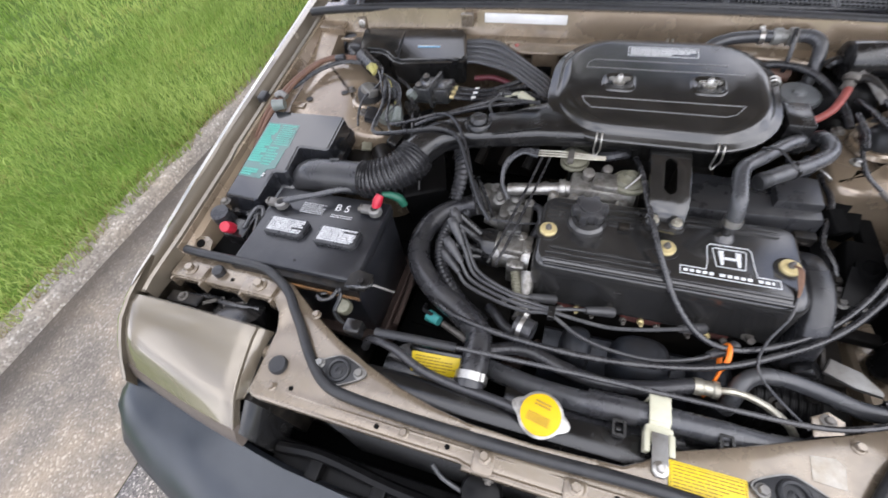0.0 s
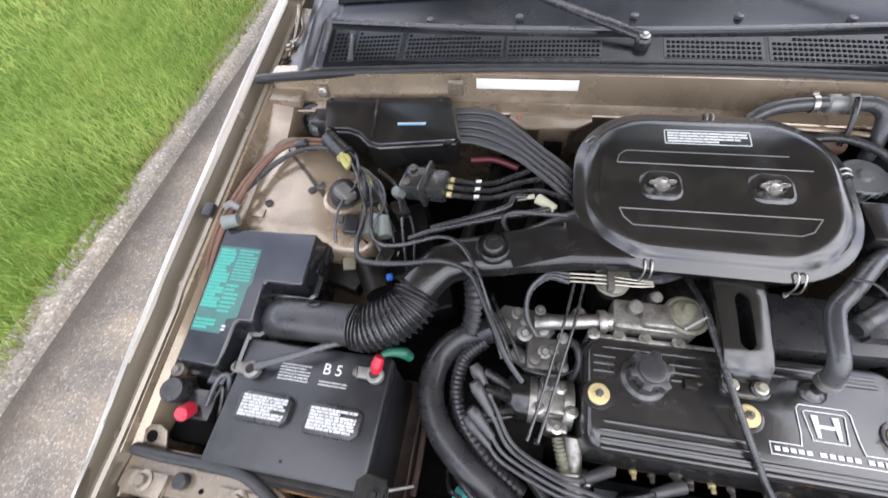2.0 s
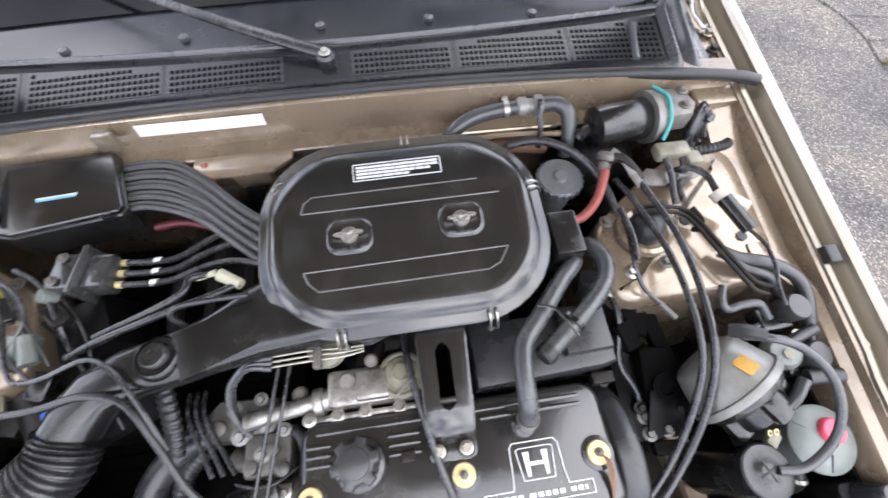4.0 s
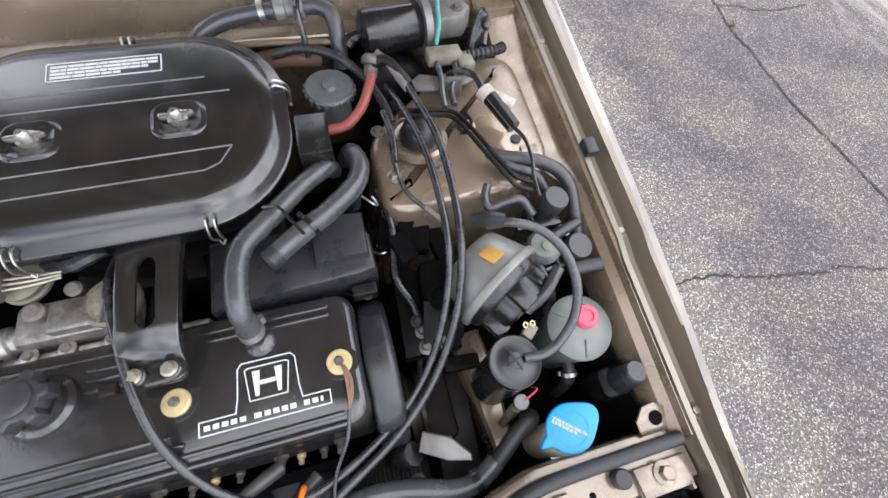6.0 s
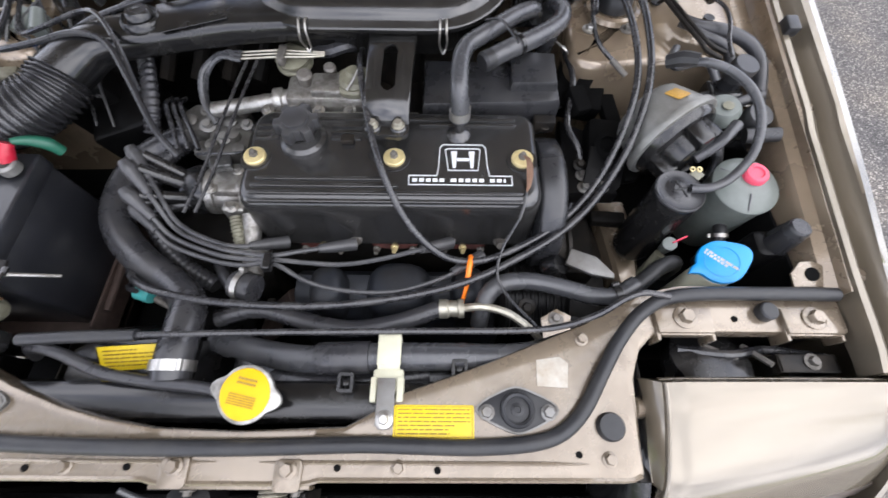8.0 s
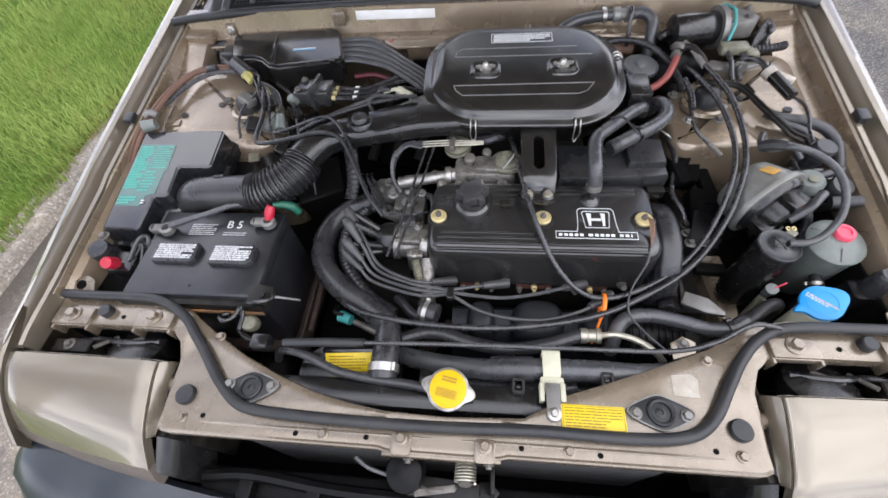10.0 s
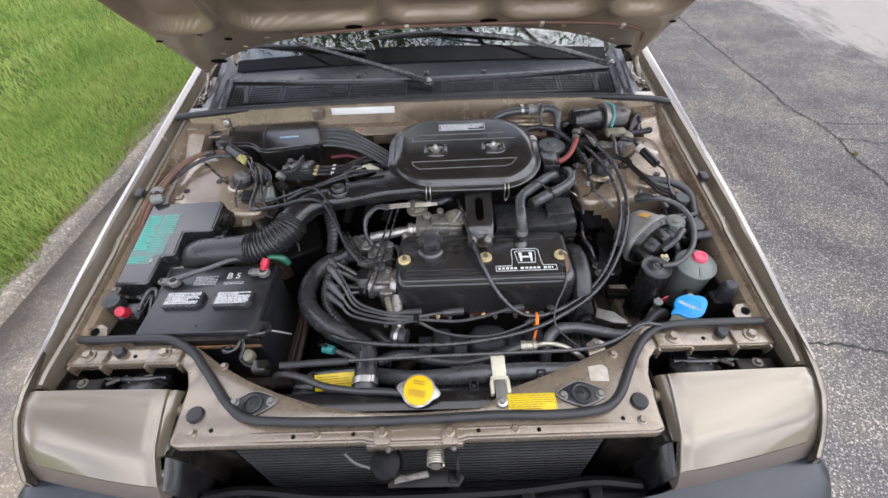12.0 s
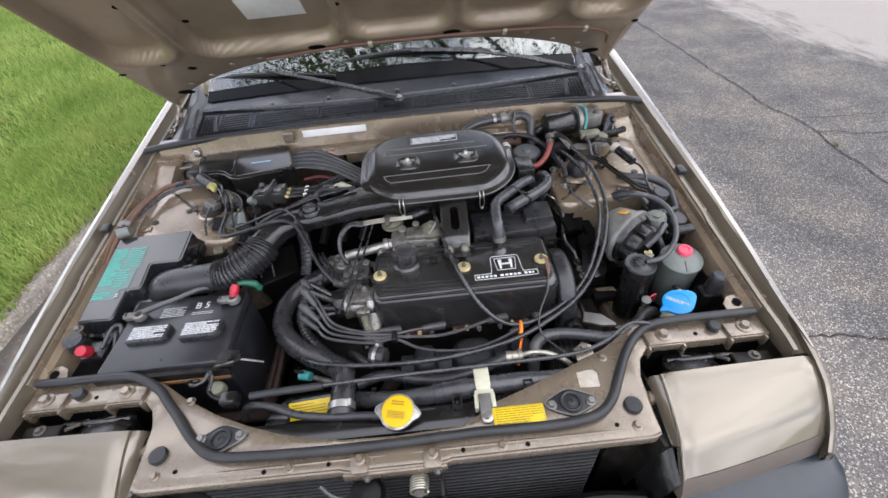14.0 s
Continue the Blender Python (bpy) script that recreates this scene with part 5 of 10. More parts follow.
for s in (-1, 1):
    bm = B()
    lathe(bm, [(0.0165, 0), (0.0165, 0.009), (0.0145, 0.012), (0.0, 0.0125)], (s * 0.44, 0.0, 0.727), (0, 0, 1), 24)
    part("rubber_buffer", bm, rubber, panel, "round black rubber buffer")
    # radiator mount
    mount = Vector((s * 0.33, 0.018, 0.7305))
    bm = B()
    outline = [(math.cos(a) * (0.026 + 0.024 * abs(math.cos(a)) ** 3), math.sin(a) * 0.027) for a in [math.tau * i / 32 for i in range(32)]]
    prism(bm, outline, 0, 0.005, 0.0015)
    moved(bm, Matrix.Translation(mount) @ pose(0, 0, 0, 0, 0, 0 if s > 0 else 6))
    m_ob = part("radiator_mount", bm, rubber, panel, "dusty grey radiator mount with a rubber bush")
    bm = B()
    outline_frame(bm, outline, 0.0022, 0.0, 0.0062)
    moved(bm, Matrix.Translation(mount) @ pose(0, 0, 0, 0, 0, 0 if s > 0 else 6))
    part("mount_rim", bm, dusty_alloy, m_ob)
    bm = B()
    lathe(bm, [(0.0215, 0.004), (0.0205, 0.009), (0.018, 0.011), (0.015, 0.009), (0.013, -0.004), (0.009, -0.004), (0.008, 0.006), (0.004, 0.007), (0.003, 0.001)], mount, (0, 0, 1), 24)
    part("rubber_bush", bm, rubber, m_ob)
    for q in (-0.037, 0.037):
        bolt(m_ob, mount + V(q, 0.003 * s * (-1), 0.005), 0.0070, mat=dusty_alloy, washer=1.35)
    # headlamp pivots on the arm
    for bx in (0.55, 0.716):
        bm = B()
        prism(bm, [(-0.036, -0.022), (0.036, -0.022), (0.038, 0.012), (-0.038, 0.012)], 0, 0.010, 0.004)
        prism(bm, [(-0.034, -0.024), (0.034, -0.024), (0.034, -0.019), (-0.034, -0.019)], -0.010, 0.006, 0.002)
        for q in (-0.035, 0.035):
            prism(bm, [(q - 0.0025, -0.030), (q + 0.0025, -0.030), (q + 0.0025, 0.006), (q - 0.0025, 0.006)], -0.028, 0.005, 0.002)
        moved(bm, pose(s * bx, 0.131, 0.742))
        br = part("lamp_bracket", bm, panel_paint, panel)
        bolt(br, (s * bx, 0.129, 0.752), 0.0095, mat=panel_paint, washer=1.6)
    bm = B()
    lathe(bm, [(0.012, 0), (0.012, 0.012), (0.010, 0.014), (0.0, 0.0145)], (s * (0.66 if s > 0 else 0.655), 0.138, 0.744), (0, 0, 1), 16)
    part("rubber_plug", bm, rubber, panel)
    for hx, hy in ((0.62, 0.130), (0.40, -0.03), (0.235, -0.047), (0.12, -0.045)):
        # flat near-black disc for the shaded hole
        bm = B()
        lathe(bm, [(0.0040, 0), (0.0040, 0.0012), (0.002, 0.0014)], (s * hx, hy, plate_z(s * hx, hy) + 0.0002), (0, 0, 1), 12)
        part("panel_hole", bm, dark_inside, panel)
    for bx, by in ((0.435, -0.035), (0.42, 0.105), (0.19, -0.045)):
        bolt(panel, (s * bx, by, plate_z(s * bx, by)), 0.0065, mat=panel_paint, washer=1.4)
    # eyelet at the outer end
    bm = B()
    prism(bm, [(-0.024, -0.012), (0.03, -0.012), (0.022, 0.016), (0.006, 0.024), (-0.012, 0.022), (-0.026, 0.006)], 0, 0.004, 0.001)
    moved(bm, pose(s * 0.735, 0.186, 0.748, 14, 0, 0))
    ey = part("lifting_eye", bm, panel_paint, panel)
    # dark disc painted where the eye is open
    bm = B()
    lathe(bm, [(0.0095, 0), (0.0095, 0.0012), (0.006, 0.0014)], (s * 0.737, 0.19, 0.7535), (0, -0.24, 1), 16)
    part("eye_hole", bm, dark_inside, ey)
for x, y in ((-0.064, -0.044), (0.065, -0.047)):
    bm = B()
    prism(bm, rrect(0, 0, 0.032, 0.034, 0.006, 3), 0, 0.004, 0.0015)
    moved(bm, pose(x, y - 0.006, 0.727))
    part("latch_lug", bm, panel_paint, panel)
    bolt(panel, (x, y, 0.731), 0.0075, mat=panel_paint, washer=1.4)
# yellow sticker with unreadable lines
bm = B()
prism(bm, rrect(0.230, 0.0045, 0.096, 0.037, 0.002, 2), 0.7315, 0.7325, 0.0003)
st = part("warning_sticker", bm, yellow_label, panel, "yellow warning sticker with small dark lines")
bm = B()
bars(bm, pose(0.230, 0.0045, 0.7325), 0.086, 0.031, 7, 5, 0.34)
tagged(part("print_field", bm, label_ink, st), kind="stuff")
bm = B()
outline_frame(bm, rrect(0.230, 0.0045, 0.092, 0.034, 0.001, 2), 0.0007, 0.7325, 0.7329)
part("sticker_border", bm, label_ink, st)
bm = B()
prism(bm, [(-0.02, -0.016), (0.018, -0.018), (0.022, 0.012), (0.012, 0.020), (-0.018, 0.016)], 0.7308, 0.7314, 0.0002)
moved(bm, pose(0.377, 0.062, 0))
part("paper_remnant", bm, worn_paper, panel, "torn remnant of a white sticker")

# bonnet latch below the panel
latch = thing("bonnet_latch", "dusty steel bonnet latch with a bright coil spring", "latch")
bm = B()
prism(bm, [(-0.094, -0.004), (0.090, -0.004), (0.090, 0.004), (-0.094, 0.004)], 0.697, 0.7215, 0.003)
moved(bm, pose(0, -0.0640, 0.0015))
part("mounting_flange", bm, panel_paint, latch, "painted flange that carries the latch")
part("cable_boot", lathe(B(), [(0.030, -0.045), (0.032, -0.020), (0.028, -0.004), (0.016, 0.004), (0.0, 0.006)], (-0.060, -0.088, 0.694), (0, -0.25, 1), 20), carrier_plastic, latch, "black rubber boot")
bm = B()
prism(bm, [(-0.070, -0.016), (0.070, -0.010), (0.082, 0.006), (0.070, 0.016), (-0.070, 0.016)], 0, 0.005, 0.0015)
part("base_plate", moved(bm, pose(0.010, -0.100, 0.624, 8, 0, -3)), dark_metal, latch)
part("side_plate", moved(box(B(), -0.003, 0.003, -0.020, 0.014, 0.0, 0.075, 0.0015), pose(0.078, -0.086, 0.628)), dark_metal, latch)
part("release_lever", moved(box(B(), -0.046, 0.020, -0.007, 0.004, 0, 0.004, 0.0015), pose(0.000, -0.101, 0.660, 6, 0, 10)), dusty_steel, latch)
part("hook_arm", tube(B(), [(-0.040, -0.100, 0.655), (-0.020, -0.106, 0.664), (0.002, -0.104, 0.660), (0.020, -0.098, 0.648)], 0.0045, 8, 4, flat=0.6), dusty_steel, latch)
bm = B()
tube(bm, [(0.036 + 0.0155 * math.cos(a), -0.066 - 0.00072 * a, 0.680 + 0.00022 * a + 0.0155 * math.sin(a)) for a in [i * math.tau / 12 for i in range(12 * 6 + 1)]], 0.0021, 6, 2)
part("coil_spring", bm, zinc_pale, latch)
part("spring_post", rod(B(), (0.036, -0.050, 0.676), (0.036, -0.096, 0.689), 0.010, 0.010, 14), dusty_steel, latch)
part("latch_cable", tube(B(), [(-0.14, -0.07, 0.70), (-0.120, -0.082, 0.680), (-0.085, -0.090, 0.668)], 0.0035, 8, 5), worn_hose, latch)
part("lower_stay", box(B(), 0.058, 0.082, -0.108, -0.084, 0.590, 0.632, 0.003), dark_metal, latch)
for x in (-0.052, 0.072):
    bolt(latch, (x, -0.0690, 0.712), 0.005, (0, -1, 0), mat=dusty_steel)

# condenser behind the grille opening
cond = thing("condenser", "dark air-conditioning condenser with thin fins", "radiator")
for k in range(22):
    bm = B()
    z = 0.675 - 0.0175 * k
    prism(bm, rrect(0, 0, 0.76, 0.018, 0.006, 3), -0.0035, 0.0035, 0.0012)
    moved(bm, pose(0.0, -0.035, z))
    part("fin", bm, condenser_fin, cond)
# near-black sheet stands in for the shade behind the fins
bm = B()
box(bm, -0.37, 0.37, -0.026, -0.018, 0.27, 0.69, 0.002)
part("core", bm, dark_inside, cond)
for s in (-1, 1):
    bm = B()
    prism(bm, [(-0.012, -0.016), (0.012, -0.016), (0.016, 0.016), (-0.016, 0.016)], 0.50, 0.695, 0.003)
    moved(bm, pose(s * 0.375, -0.045, 0, 0, s * 10, 0))
    part("side_bracket", bm, dark_metal, cond)

# bumper and grille top
half = [((0.0, -0.150, 0.578), (0.0, -0.312)), ((0.15, -0.149, 0.579), (0.15, -0.309)), ((0.30, -0.145, 0.581), (0.30, -0.301)), ((0.42, -0.138, 0.587), (0.43, -0.288)), ((0.48, -0.130, 0.600), (0.524, -0.274)), ((0.51, -0.124, 0.617), (0.58, -0.262)),
        ((0.56, -0.116, 0.622), (0.65, -0.245)), ((0.64, -0.105, 0.623), (0.735, -0.219)), ((0.72, -0.092, 0.622), (0.80, -0.192)), ((0.775, -0.078, 0.620), (0.832, -0.165)), ((0.795, -0.060, 0.618), (0.848, -0.125)), ((0.803, -0.030, 0.614), (0.853, -0.070)), ((0.806, 0.04, 0.610), (0.855, 0.0)), ((0.81, 0.12, 0.606), (0.856, 0.10))]
line = [(Vector((-a[0], a[1], a[2])), Vector((-b[0], b[1], 0))) for a, b in half[:0:-1]] + [(Vector(a), Vector((b[0], b[1], 0))) for a, b in half]
bm = B()
rings = []
for inn, out in line:
    def at(f, z):
        return Vector((inn.x + (out.x - inn.x) * f, inn.y + (out.y - inn.y) * f, z))
    zi = inn.z
    rings.append([at(-0.05, zi - 0.03), at(0.0, zi), at(0.3, zi - 0.004), at(0.62, zi - 0.018), at(0.84, 0.560), at(0.95, 0.545), at(1.0, 0.522), at(1.0, 0.498), at(0.97, 0.490), at(0.99, 0.47), at(1.0, 0.42), at(0.92, 0.34), at(0.75, 0.33), at(0.80, 0.45), at(0.5, 0.53)])
loft(bm, rings)
part("bumper", bm, bumper_plastic, car, "blue-grey plastic front bumper", angle=40)
bm = B()
box(bm, -0.47, 0.47, -0.145, -0.085, 0.525, 0.552, 0.006)
box(bm, -0.46, 0.46, -0.150, -0.138, 0.545, 0.572, 0.004)
for x in (-0.37, -0.24, -0.08, 0.07, 0.22, 0.36):
    box(bm, x - 0.014, x + 0.014, -0.148, -0.100, 0.55, 0.575, 0.004)
tube(bm, [(-0.46, -0.105, 0.560), (-0.36, -0.098, 0.572), (-0.2, -0.112, 0.566), (0.0, -0.115, 0.568), (0.2, -0.110, 0.566), (0.36, -0.098, 0.570), (0.46, -0.105, 0.560)], 0.012, 8, 4)
part("grille_carrier", bm, carrier_plastic, car, "black plastic carrier behind the bumper")
# near-black tray added to close off the road below, reading as shade
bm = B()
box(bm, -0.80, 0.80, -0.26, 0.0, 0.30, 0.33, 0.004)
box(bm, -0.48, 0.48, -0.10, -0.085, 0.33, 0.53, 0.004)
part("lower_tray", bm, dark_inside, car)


def pop_up_lamp(s):
    """A closed pop-up headlamp: painted lid, rim, taupe strip, bucket and its bracket."""
    lamp = thing("pop_up_headlamp", "closed pop-up headlamp with a glossy champagne lid", "headlamp", "headlamps")
    inner = 0.512
    path_in = [(0.053, 0.738), (0.050, 0.7445), (0.030, 0.743), (0.0, 0.7345), (-0.040, 0.719), (-0.058, 0.711), (-0.068, 0.705), (-0.078, 0.697), (-0.094, 0.682), (-0.110, 0.666)]
    path_out = [(0.053, 0.748), (0.050, 0.755), (0.030, 0.7515), (0.005, 0.739), (-0.012, 0.727), (-0.021, 0.7195), (-0.027, 0.714), (-0.034, 0.707), (-0.046, 0.692), (-0.060, 0.673)]
    k = 18
    bm = B()
    rings = []
    for i in range(k + 1):
        f = i / k
        ring = []
        for j, ((y0, z0), (y1, z1)) in enumerate(zip(path_in, path_out)):
            g = j / (len(path_in) - 1)
            y = y0 + (y1 - y0) * f ** 1.3
            z = z0 + (z1 - z0) * f
            xi = inner - 0.012 * g
            xo = fender_x(y1) - 0.0165
            edge = 0.0045 * (max(0, 1 - f * 14) ** 2 + max(0, 1 - (1 - f) * 14) ** 2)
            ring.append((s * (xi + (xo - xi) * f), y, z - edge + 0.002 * math.sin(f * math.pi)))
        back = [(x, y + 0.006, z - 0.012) for x, y, z in ring[::-1]]
        rings.append(ring + back)
    loft(bm, rings)
    lid = part("lid", bm, paint, lamp, "glossy champagne lid with soft cloud reflections", angle=50)
    # raised seam round the lid
    bm = B()
    tube(bm, [(s * (inner - 0.012 * j / 9 + 0.0015), y - 0.001, z - 0.0015) for j, (y, z) in enumerate(path_in)][1:], 0.0022, 6, 3)
    part("lid_seam", bm, paint, lid)
    # side wall of the lid towards the middle, rounded over at the rear
    bm = B()
    rings = []
    for j, (y, z) in enumerate(path_in[:7]):
        q = inner - 0.012 * j / 9
        w = 0.020 * (1 - 0.10 * j)
        rings.append([(s * (q + 0.004), y, z - 0.008), (s * (q - 0.002), y, z - 0.005), (s * (q - w * 0.5), y + 0.003, z - 0.010), (s * (q - w * 0.85), y + 0.006, z - 0.020), (s * (q - w), y + 0.008, z - 0.034 + 0.003 * j), (s * (q + 0.004), y + 0.008, z - 0.036 + 0.003 * j)])
    loft(bm, rings)
    part("lid_side", bm, paint, lamp)
    bm = B()
    lathe(bm, [(0.012, 0), (0.014, 0.004), (0.014, 0.014), (0.008, 0.018)], (s * 0.497, 0.025, 0.700), (-s, 0, 0.2), 14)
    part("pivot_boss", bm, panel_paint, lamp)
    # taupe strip flush below the lid, wrapping round the corner
    bm = B()
    rings = []
    (yi, zi), (yo, zo) = path_in[-1], path_out[-1]
    for f in [q / 12 for q in range(13)]:
        x = inner - 0.012 + (fender_x(yo) - 0.0165 - inner + 0.012) * f
        y, z = yi + (yo - yi) * f ** 1.3, zi + (zo - zi) * f - 0.0035
        rings.append([(s * x, y + 0.008, z - 0.002), (s * x, y - 0.0010, z), (s * x, y - 0.0030, z - 0.003), (s * x, y - 0.014, z - 0.026), (s * x, y - 0.018, 0.612), (s * (x - 0.01), y + 0.03, 0.612)])
    for x, y in ((0.808, -0.050), (0.814, -0.030), (0.817, 0.020)):
        rings.append([(s * (x - 0.008), y + 0.006, zo - 0.006), (s * (x - 0.001), y, zo - 0.0035), (s * x, y, zo - 0.006), (s * (x + 0.006), y - 0.006, zo - 0.03), (s * (x + 0.008), y - 0.008, 0.612), (s * (x - 0.02), y + 0.02, 0.612)])
    loft(bm, rings)
    part("lower_strip", bm, taupe, lamp, "brown-grey strip under the lid", angle=30)
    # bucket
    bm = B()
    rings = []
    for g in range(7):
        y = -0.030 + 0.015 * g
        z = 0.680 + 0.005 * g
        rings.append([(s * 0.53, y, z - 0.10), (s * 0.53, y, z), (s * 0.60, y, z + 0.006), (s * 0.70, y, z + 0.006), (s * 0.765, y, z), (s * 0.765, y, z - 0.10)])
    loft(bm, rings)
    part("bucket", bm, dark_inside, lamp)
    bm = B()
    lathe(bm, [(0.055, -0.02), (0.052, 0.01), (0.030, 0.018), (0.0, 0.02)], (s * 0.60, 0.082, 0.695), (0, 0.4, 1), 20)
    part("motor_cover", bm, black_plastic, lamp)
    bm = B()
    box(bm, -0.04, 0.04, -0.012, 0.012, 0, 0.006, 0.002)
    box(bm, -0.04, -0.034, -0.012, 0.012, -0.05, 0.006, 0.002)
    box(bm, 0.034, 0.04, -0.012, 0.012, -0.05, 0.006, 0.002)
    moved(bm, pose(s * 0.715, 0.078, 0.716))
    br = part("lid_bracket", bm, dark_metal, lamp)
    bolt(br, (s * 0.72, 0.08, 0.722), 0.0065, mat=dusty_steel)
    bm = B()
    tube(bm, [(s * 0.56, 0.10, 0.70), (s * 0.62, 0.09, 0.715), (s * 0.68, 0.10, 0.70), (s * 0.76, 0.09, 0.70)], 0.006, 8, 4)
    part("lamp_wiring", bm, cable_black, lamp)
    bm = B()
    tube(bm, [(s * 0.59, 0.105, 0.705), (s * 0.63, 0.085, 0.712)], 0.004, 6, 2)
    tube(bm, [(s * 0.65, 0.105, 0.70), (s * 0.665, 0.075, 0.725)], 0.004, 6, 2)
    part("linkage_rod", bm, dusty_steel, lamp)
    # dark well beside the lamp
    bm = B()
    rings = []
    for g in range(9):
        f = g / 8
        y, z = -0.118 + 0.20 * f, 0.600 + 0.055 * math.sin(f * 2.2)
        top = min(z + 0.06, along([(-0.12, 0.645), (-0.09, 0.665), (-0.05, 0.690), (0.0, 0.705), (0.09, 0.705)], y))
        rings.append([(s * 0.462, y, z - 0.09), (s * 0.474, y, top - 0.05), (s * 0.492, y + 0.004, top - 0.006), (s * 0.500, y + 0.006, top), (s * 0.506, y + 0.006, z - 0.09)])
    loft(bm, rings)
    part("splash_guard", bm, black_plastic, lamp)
    # tray and rear wall: the dark void behind the lamp put into their colour
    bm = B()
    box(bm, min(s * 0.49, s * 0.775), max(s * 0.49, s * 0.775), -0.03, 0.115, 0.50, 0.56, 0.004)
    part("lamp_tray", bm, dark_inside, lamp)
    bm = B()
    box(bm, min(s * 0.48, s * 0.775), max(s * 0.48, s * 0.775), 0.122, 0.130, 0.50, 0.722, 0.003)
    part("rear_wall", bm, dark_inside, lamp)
    return lamp


pop_up_lamp(-1), pop_up_lamp(1)

# ---- engine ----
engine = thing("engine", "four-cylinder engine with a ribbed black valve cover", "engine")
bm = B()
box(bm, -0.05, 0.375, 0.295, 0.47, 0.30, 0.640, 0.02)
box(bm, -0.10, 0.02, 0.30, 0.52, 0.30, 0.60, 0.03)
part("cylinder_block", bm, grimy_block, engine)
bm = B()
prism(bm, rrect(0.160, 0.374, 0.446, 0.166, 0.022, 4), 0.632, 0.661, 0.004)
part("cylinder_head", bm, dark_metal, engine)

# valve cover: a lofted hood with a sloping front
bm = B()
rings = []
cx, cy = 0.1635, 0.350
for w, d, off, z, r in ((0.446, 0.180, 0.017, 0.660, 0.020), (0.446, 0.180, 0.017, 0.668, 0.020), (0.440, 0.176, 0.018, 0.672, 0.020), (0.438, 0.174, 0.018, 0.735, 0.024), (0.437, 0.174, 0.018, 0.759, 0.026), (0.432, 0.168, 0.018, 0.7685, 0.026), (0.424, 0.158, 0.020, 0.7735, 0.024), (0.414, 0.148, 0.021, 0.7755, 0.02)):
    rings.append([(x, y, z) for x, y in rrect(cx, cy + off, w, d, r, 6)])
loft(bm, rings)
cover = part("valve_cover", bm, satin_black, engine, "black enamelled valve cover with pressed ribs", angle=50)
for y, z, x0, x1 in ((0.286, 0.7735, -0.035, 0.352), (0.298, 0.7755, -0.035, 0.352), (0.310, 0.776, -0.035, 0.175), (0.322, 0.776, -0.030, 0.160), (0.436, 0.7745, -0.03, 0.35), (0.4245, 0.7755, 0.20, 0.35)):
    bm = B()
    prism(bm, rrect((x0 + x1) / 2, y, x1 - x0, 0.0065, 0.003, 3), z - 0.004, z + 0.0028, 0.0022)
    part("rib", bm, satin_black, cover)
for y in (0.396, 0.408, 0.420):
    part("rib", prism(B(), rrect(-0.026, y, 0.036, 0.0065, 0.003, 3), 0.7715, 0.7783, 0.0022), satin_black, cover)
    part("rib", prism(B(), rrect(0.092, y, 0.048, 0.0065, 0.003, 3), 0.7715, 0.7783, 0.0022), satin_black, cover)
for x in (-0.036, 0.167, 0.354):
    bm = B()
    lathe(bm, [(0.0235, -0.003), (0.022, 0.0015), (0.0175, 0.002)], (x, 0.358, 0.7755), (0, 0, 1), 28)
    part("nut_recess", bm, satin_black, cover)
    bm = B()
    lathe(bm, [(0.0158, 0.001), (0.0158, 0.006), (0.0145, 0.0075), (0.006, 0.0078)], (x, 0.358, 0.7755), (0, 0, 1), 28)
    w = part("brass_washer", bm, brass, cover, "pale yellow zinc washer")
    bm = B()
    lathe(bm, [(0.0062, 0), (0.0062, 0.005), (0.0055, 0.006)], (x, 0.358, 0.783), (0, 0, 1), 6)
    lathe(bm, [(0.0032, 0), (0.0032, 0.010), (0.0025, 0.011)], (x, 0.358, 0.783), (0, 0, 1), 10)
    part("stud_nut", bm, dusty_steel, w)
# raised badge: plain frame, two-legged emblem and a strip with bars
bm = B()


BZ = 0.7758
badge_outer = [(0.189, 0.3125), (0.338, 0.3125), (0.338, 0.3295), (0.306, 0.3295), (0.3035, 0.345), (0.302, 0.380), (0.297, 0.386), (0.238, 0.386), (0.233, 0.380), (0.2315, 0.345), (0.229, 0.3295), (0.189, 0.3295)]
outline_frame(bm, badge_outer, 0.0012, BZ, BZ + 0.0012)
outline_frame(bm, [(0.2455, 0.338), (0.2895, 0.338), (0.294, 0.376), (0.290, 0.3785), (0.245, 0.3785), (0.241, 0.376)], 0.0011, BZ, BZ + 0.0012)
for pts in ([(0.250, 0.373), (0.2525, 0.343), (0.2568, 0.343), (0.2590, 0.373)], [(0.2762, 0.373), (0.2785, 0.343), (0.2825, 0.343), (0.285, 0.373)], [(0.2585, 0.3555), (0.2765, 0.3555), (0.2765, 0.3605), (0.2585, 0.3605)]):
    prism(bm, pts, BZ, BZ + 0.0012, 0.0002)
part("emblem", bm, white_print, cover, "white outlined emblem plate on the valve cover")
bm = B()
x = 0.1945
for i, w in enumerate((9, 9, 9, 9, 9, 0, 11, 9, 9, 9, 9, 0, 9, 9, 4)):
    w = w * 0.00095
    if w:
        part("emblem_bar", prism(B(), [(x, 0.3182), (x + w * 0.80, 0.3182), (x + w * 0.80, 0.3240), (x, 0.3240)], BZ, BZ + 0.001, 0.0002), white_print, cover)
    x += w + (0.0012 if w else 0.006)
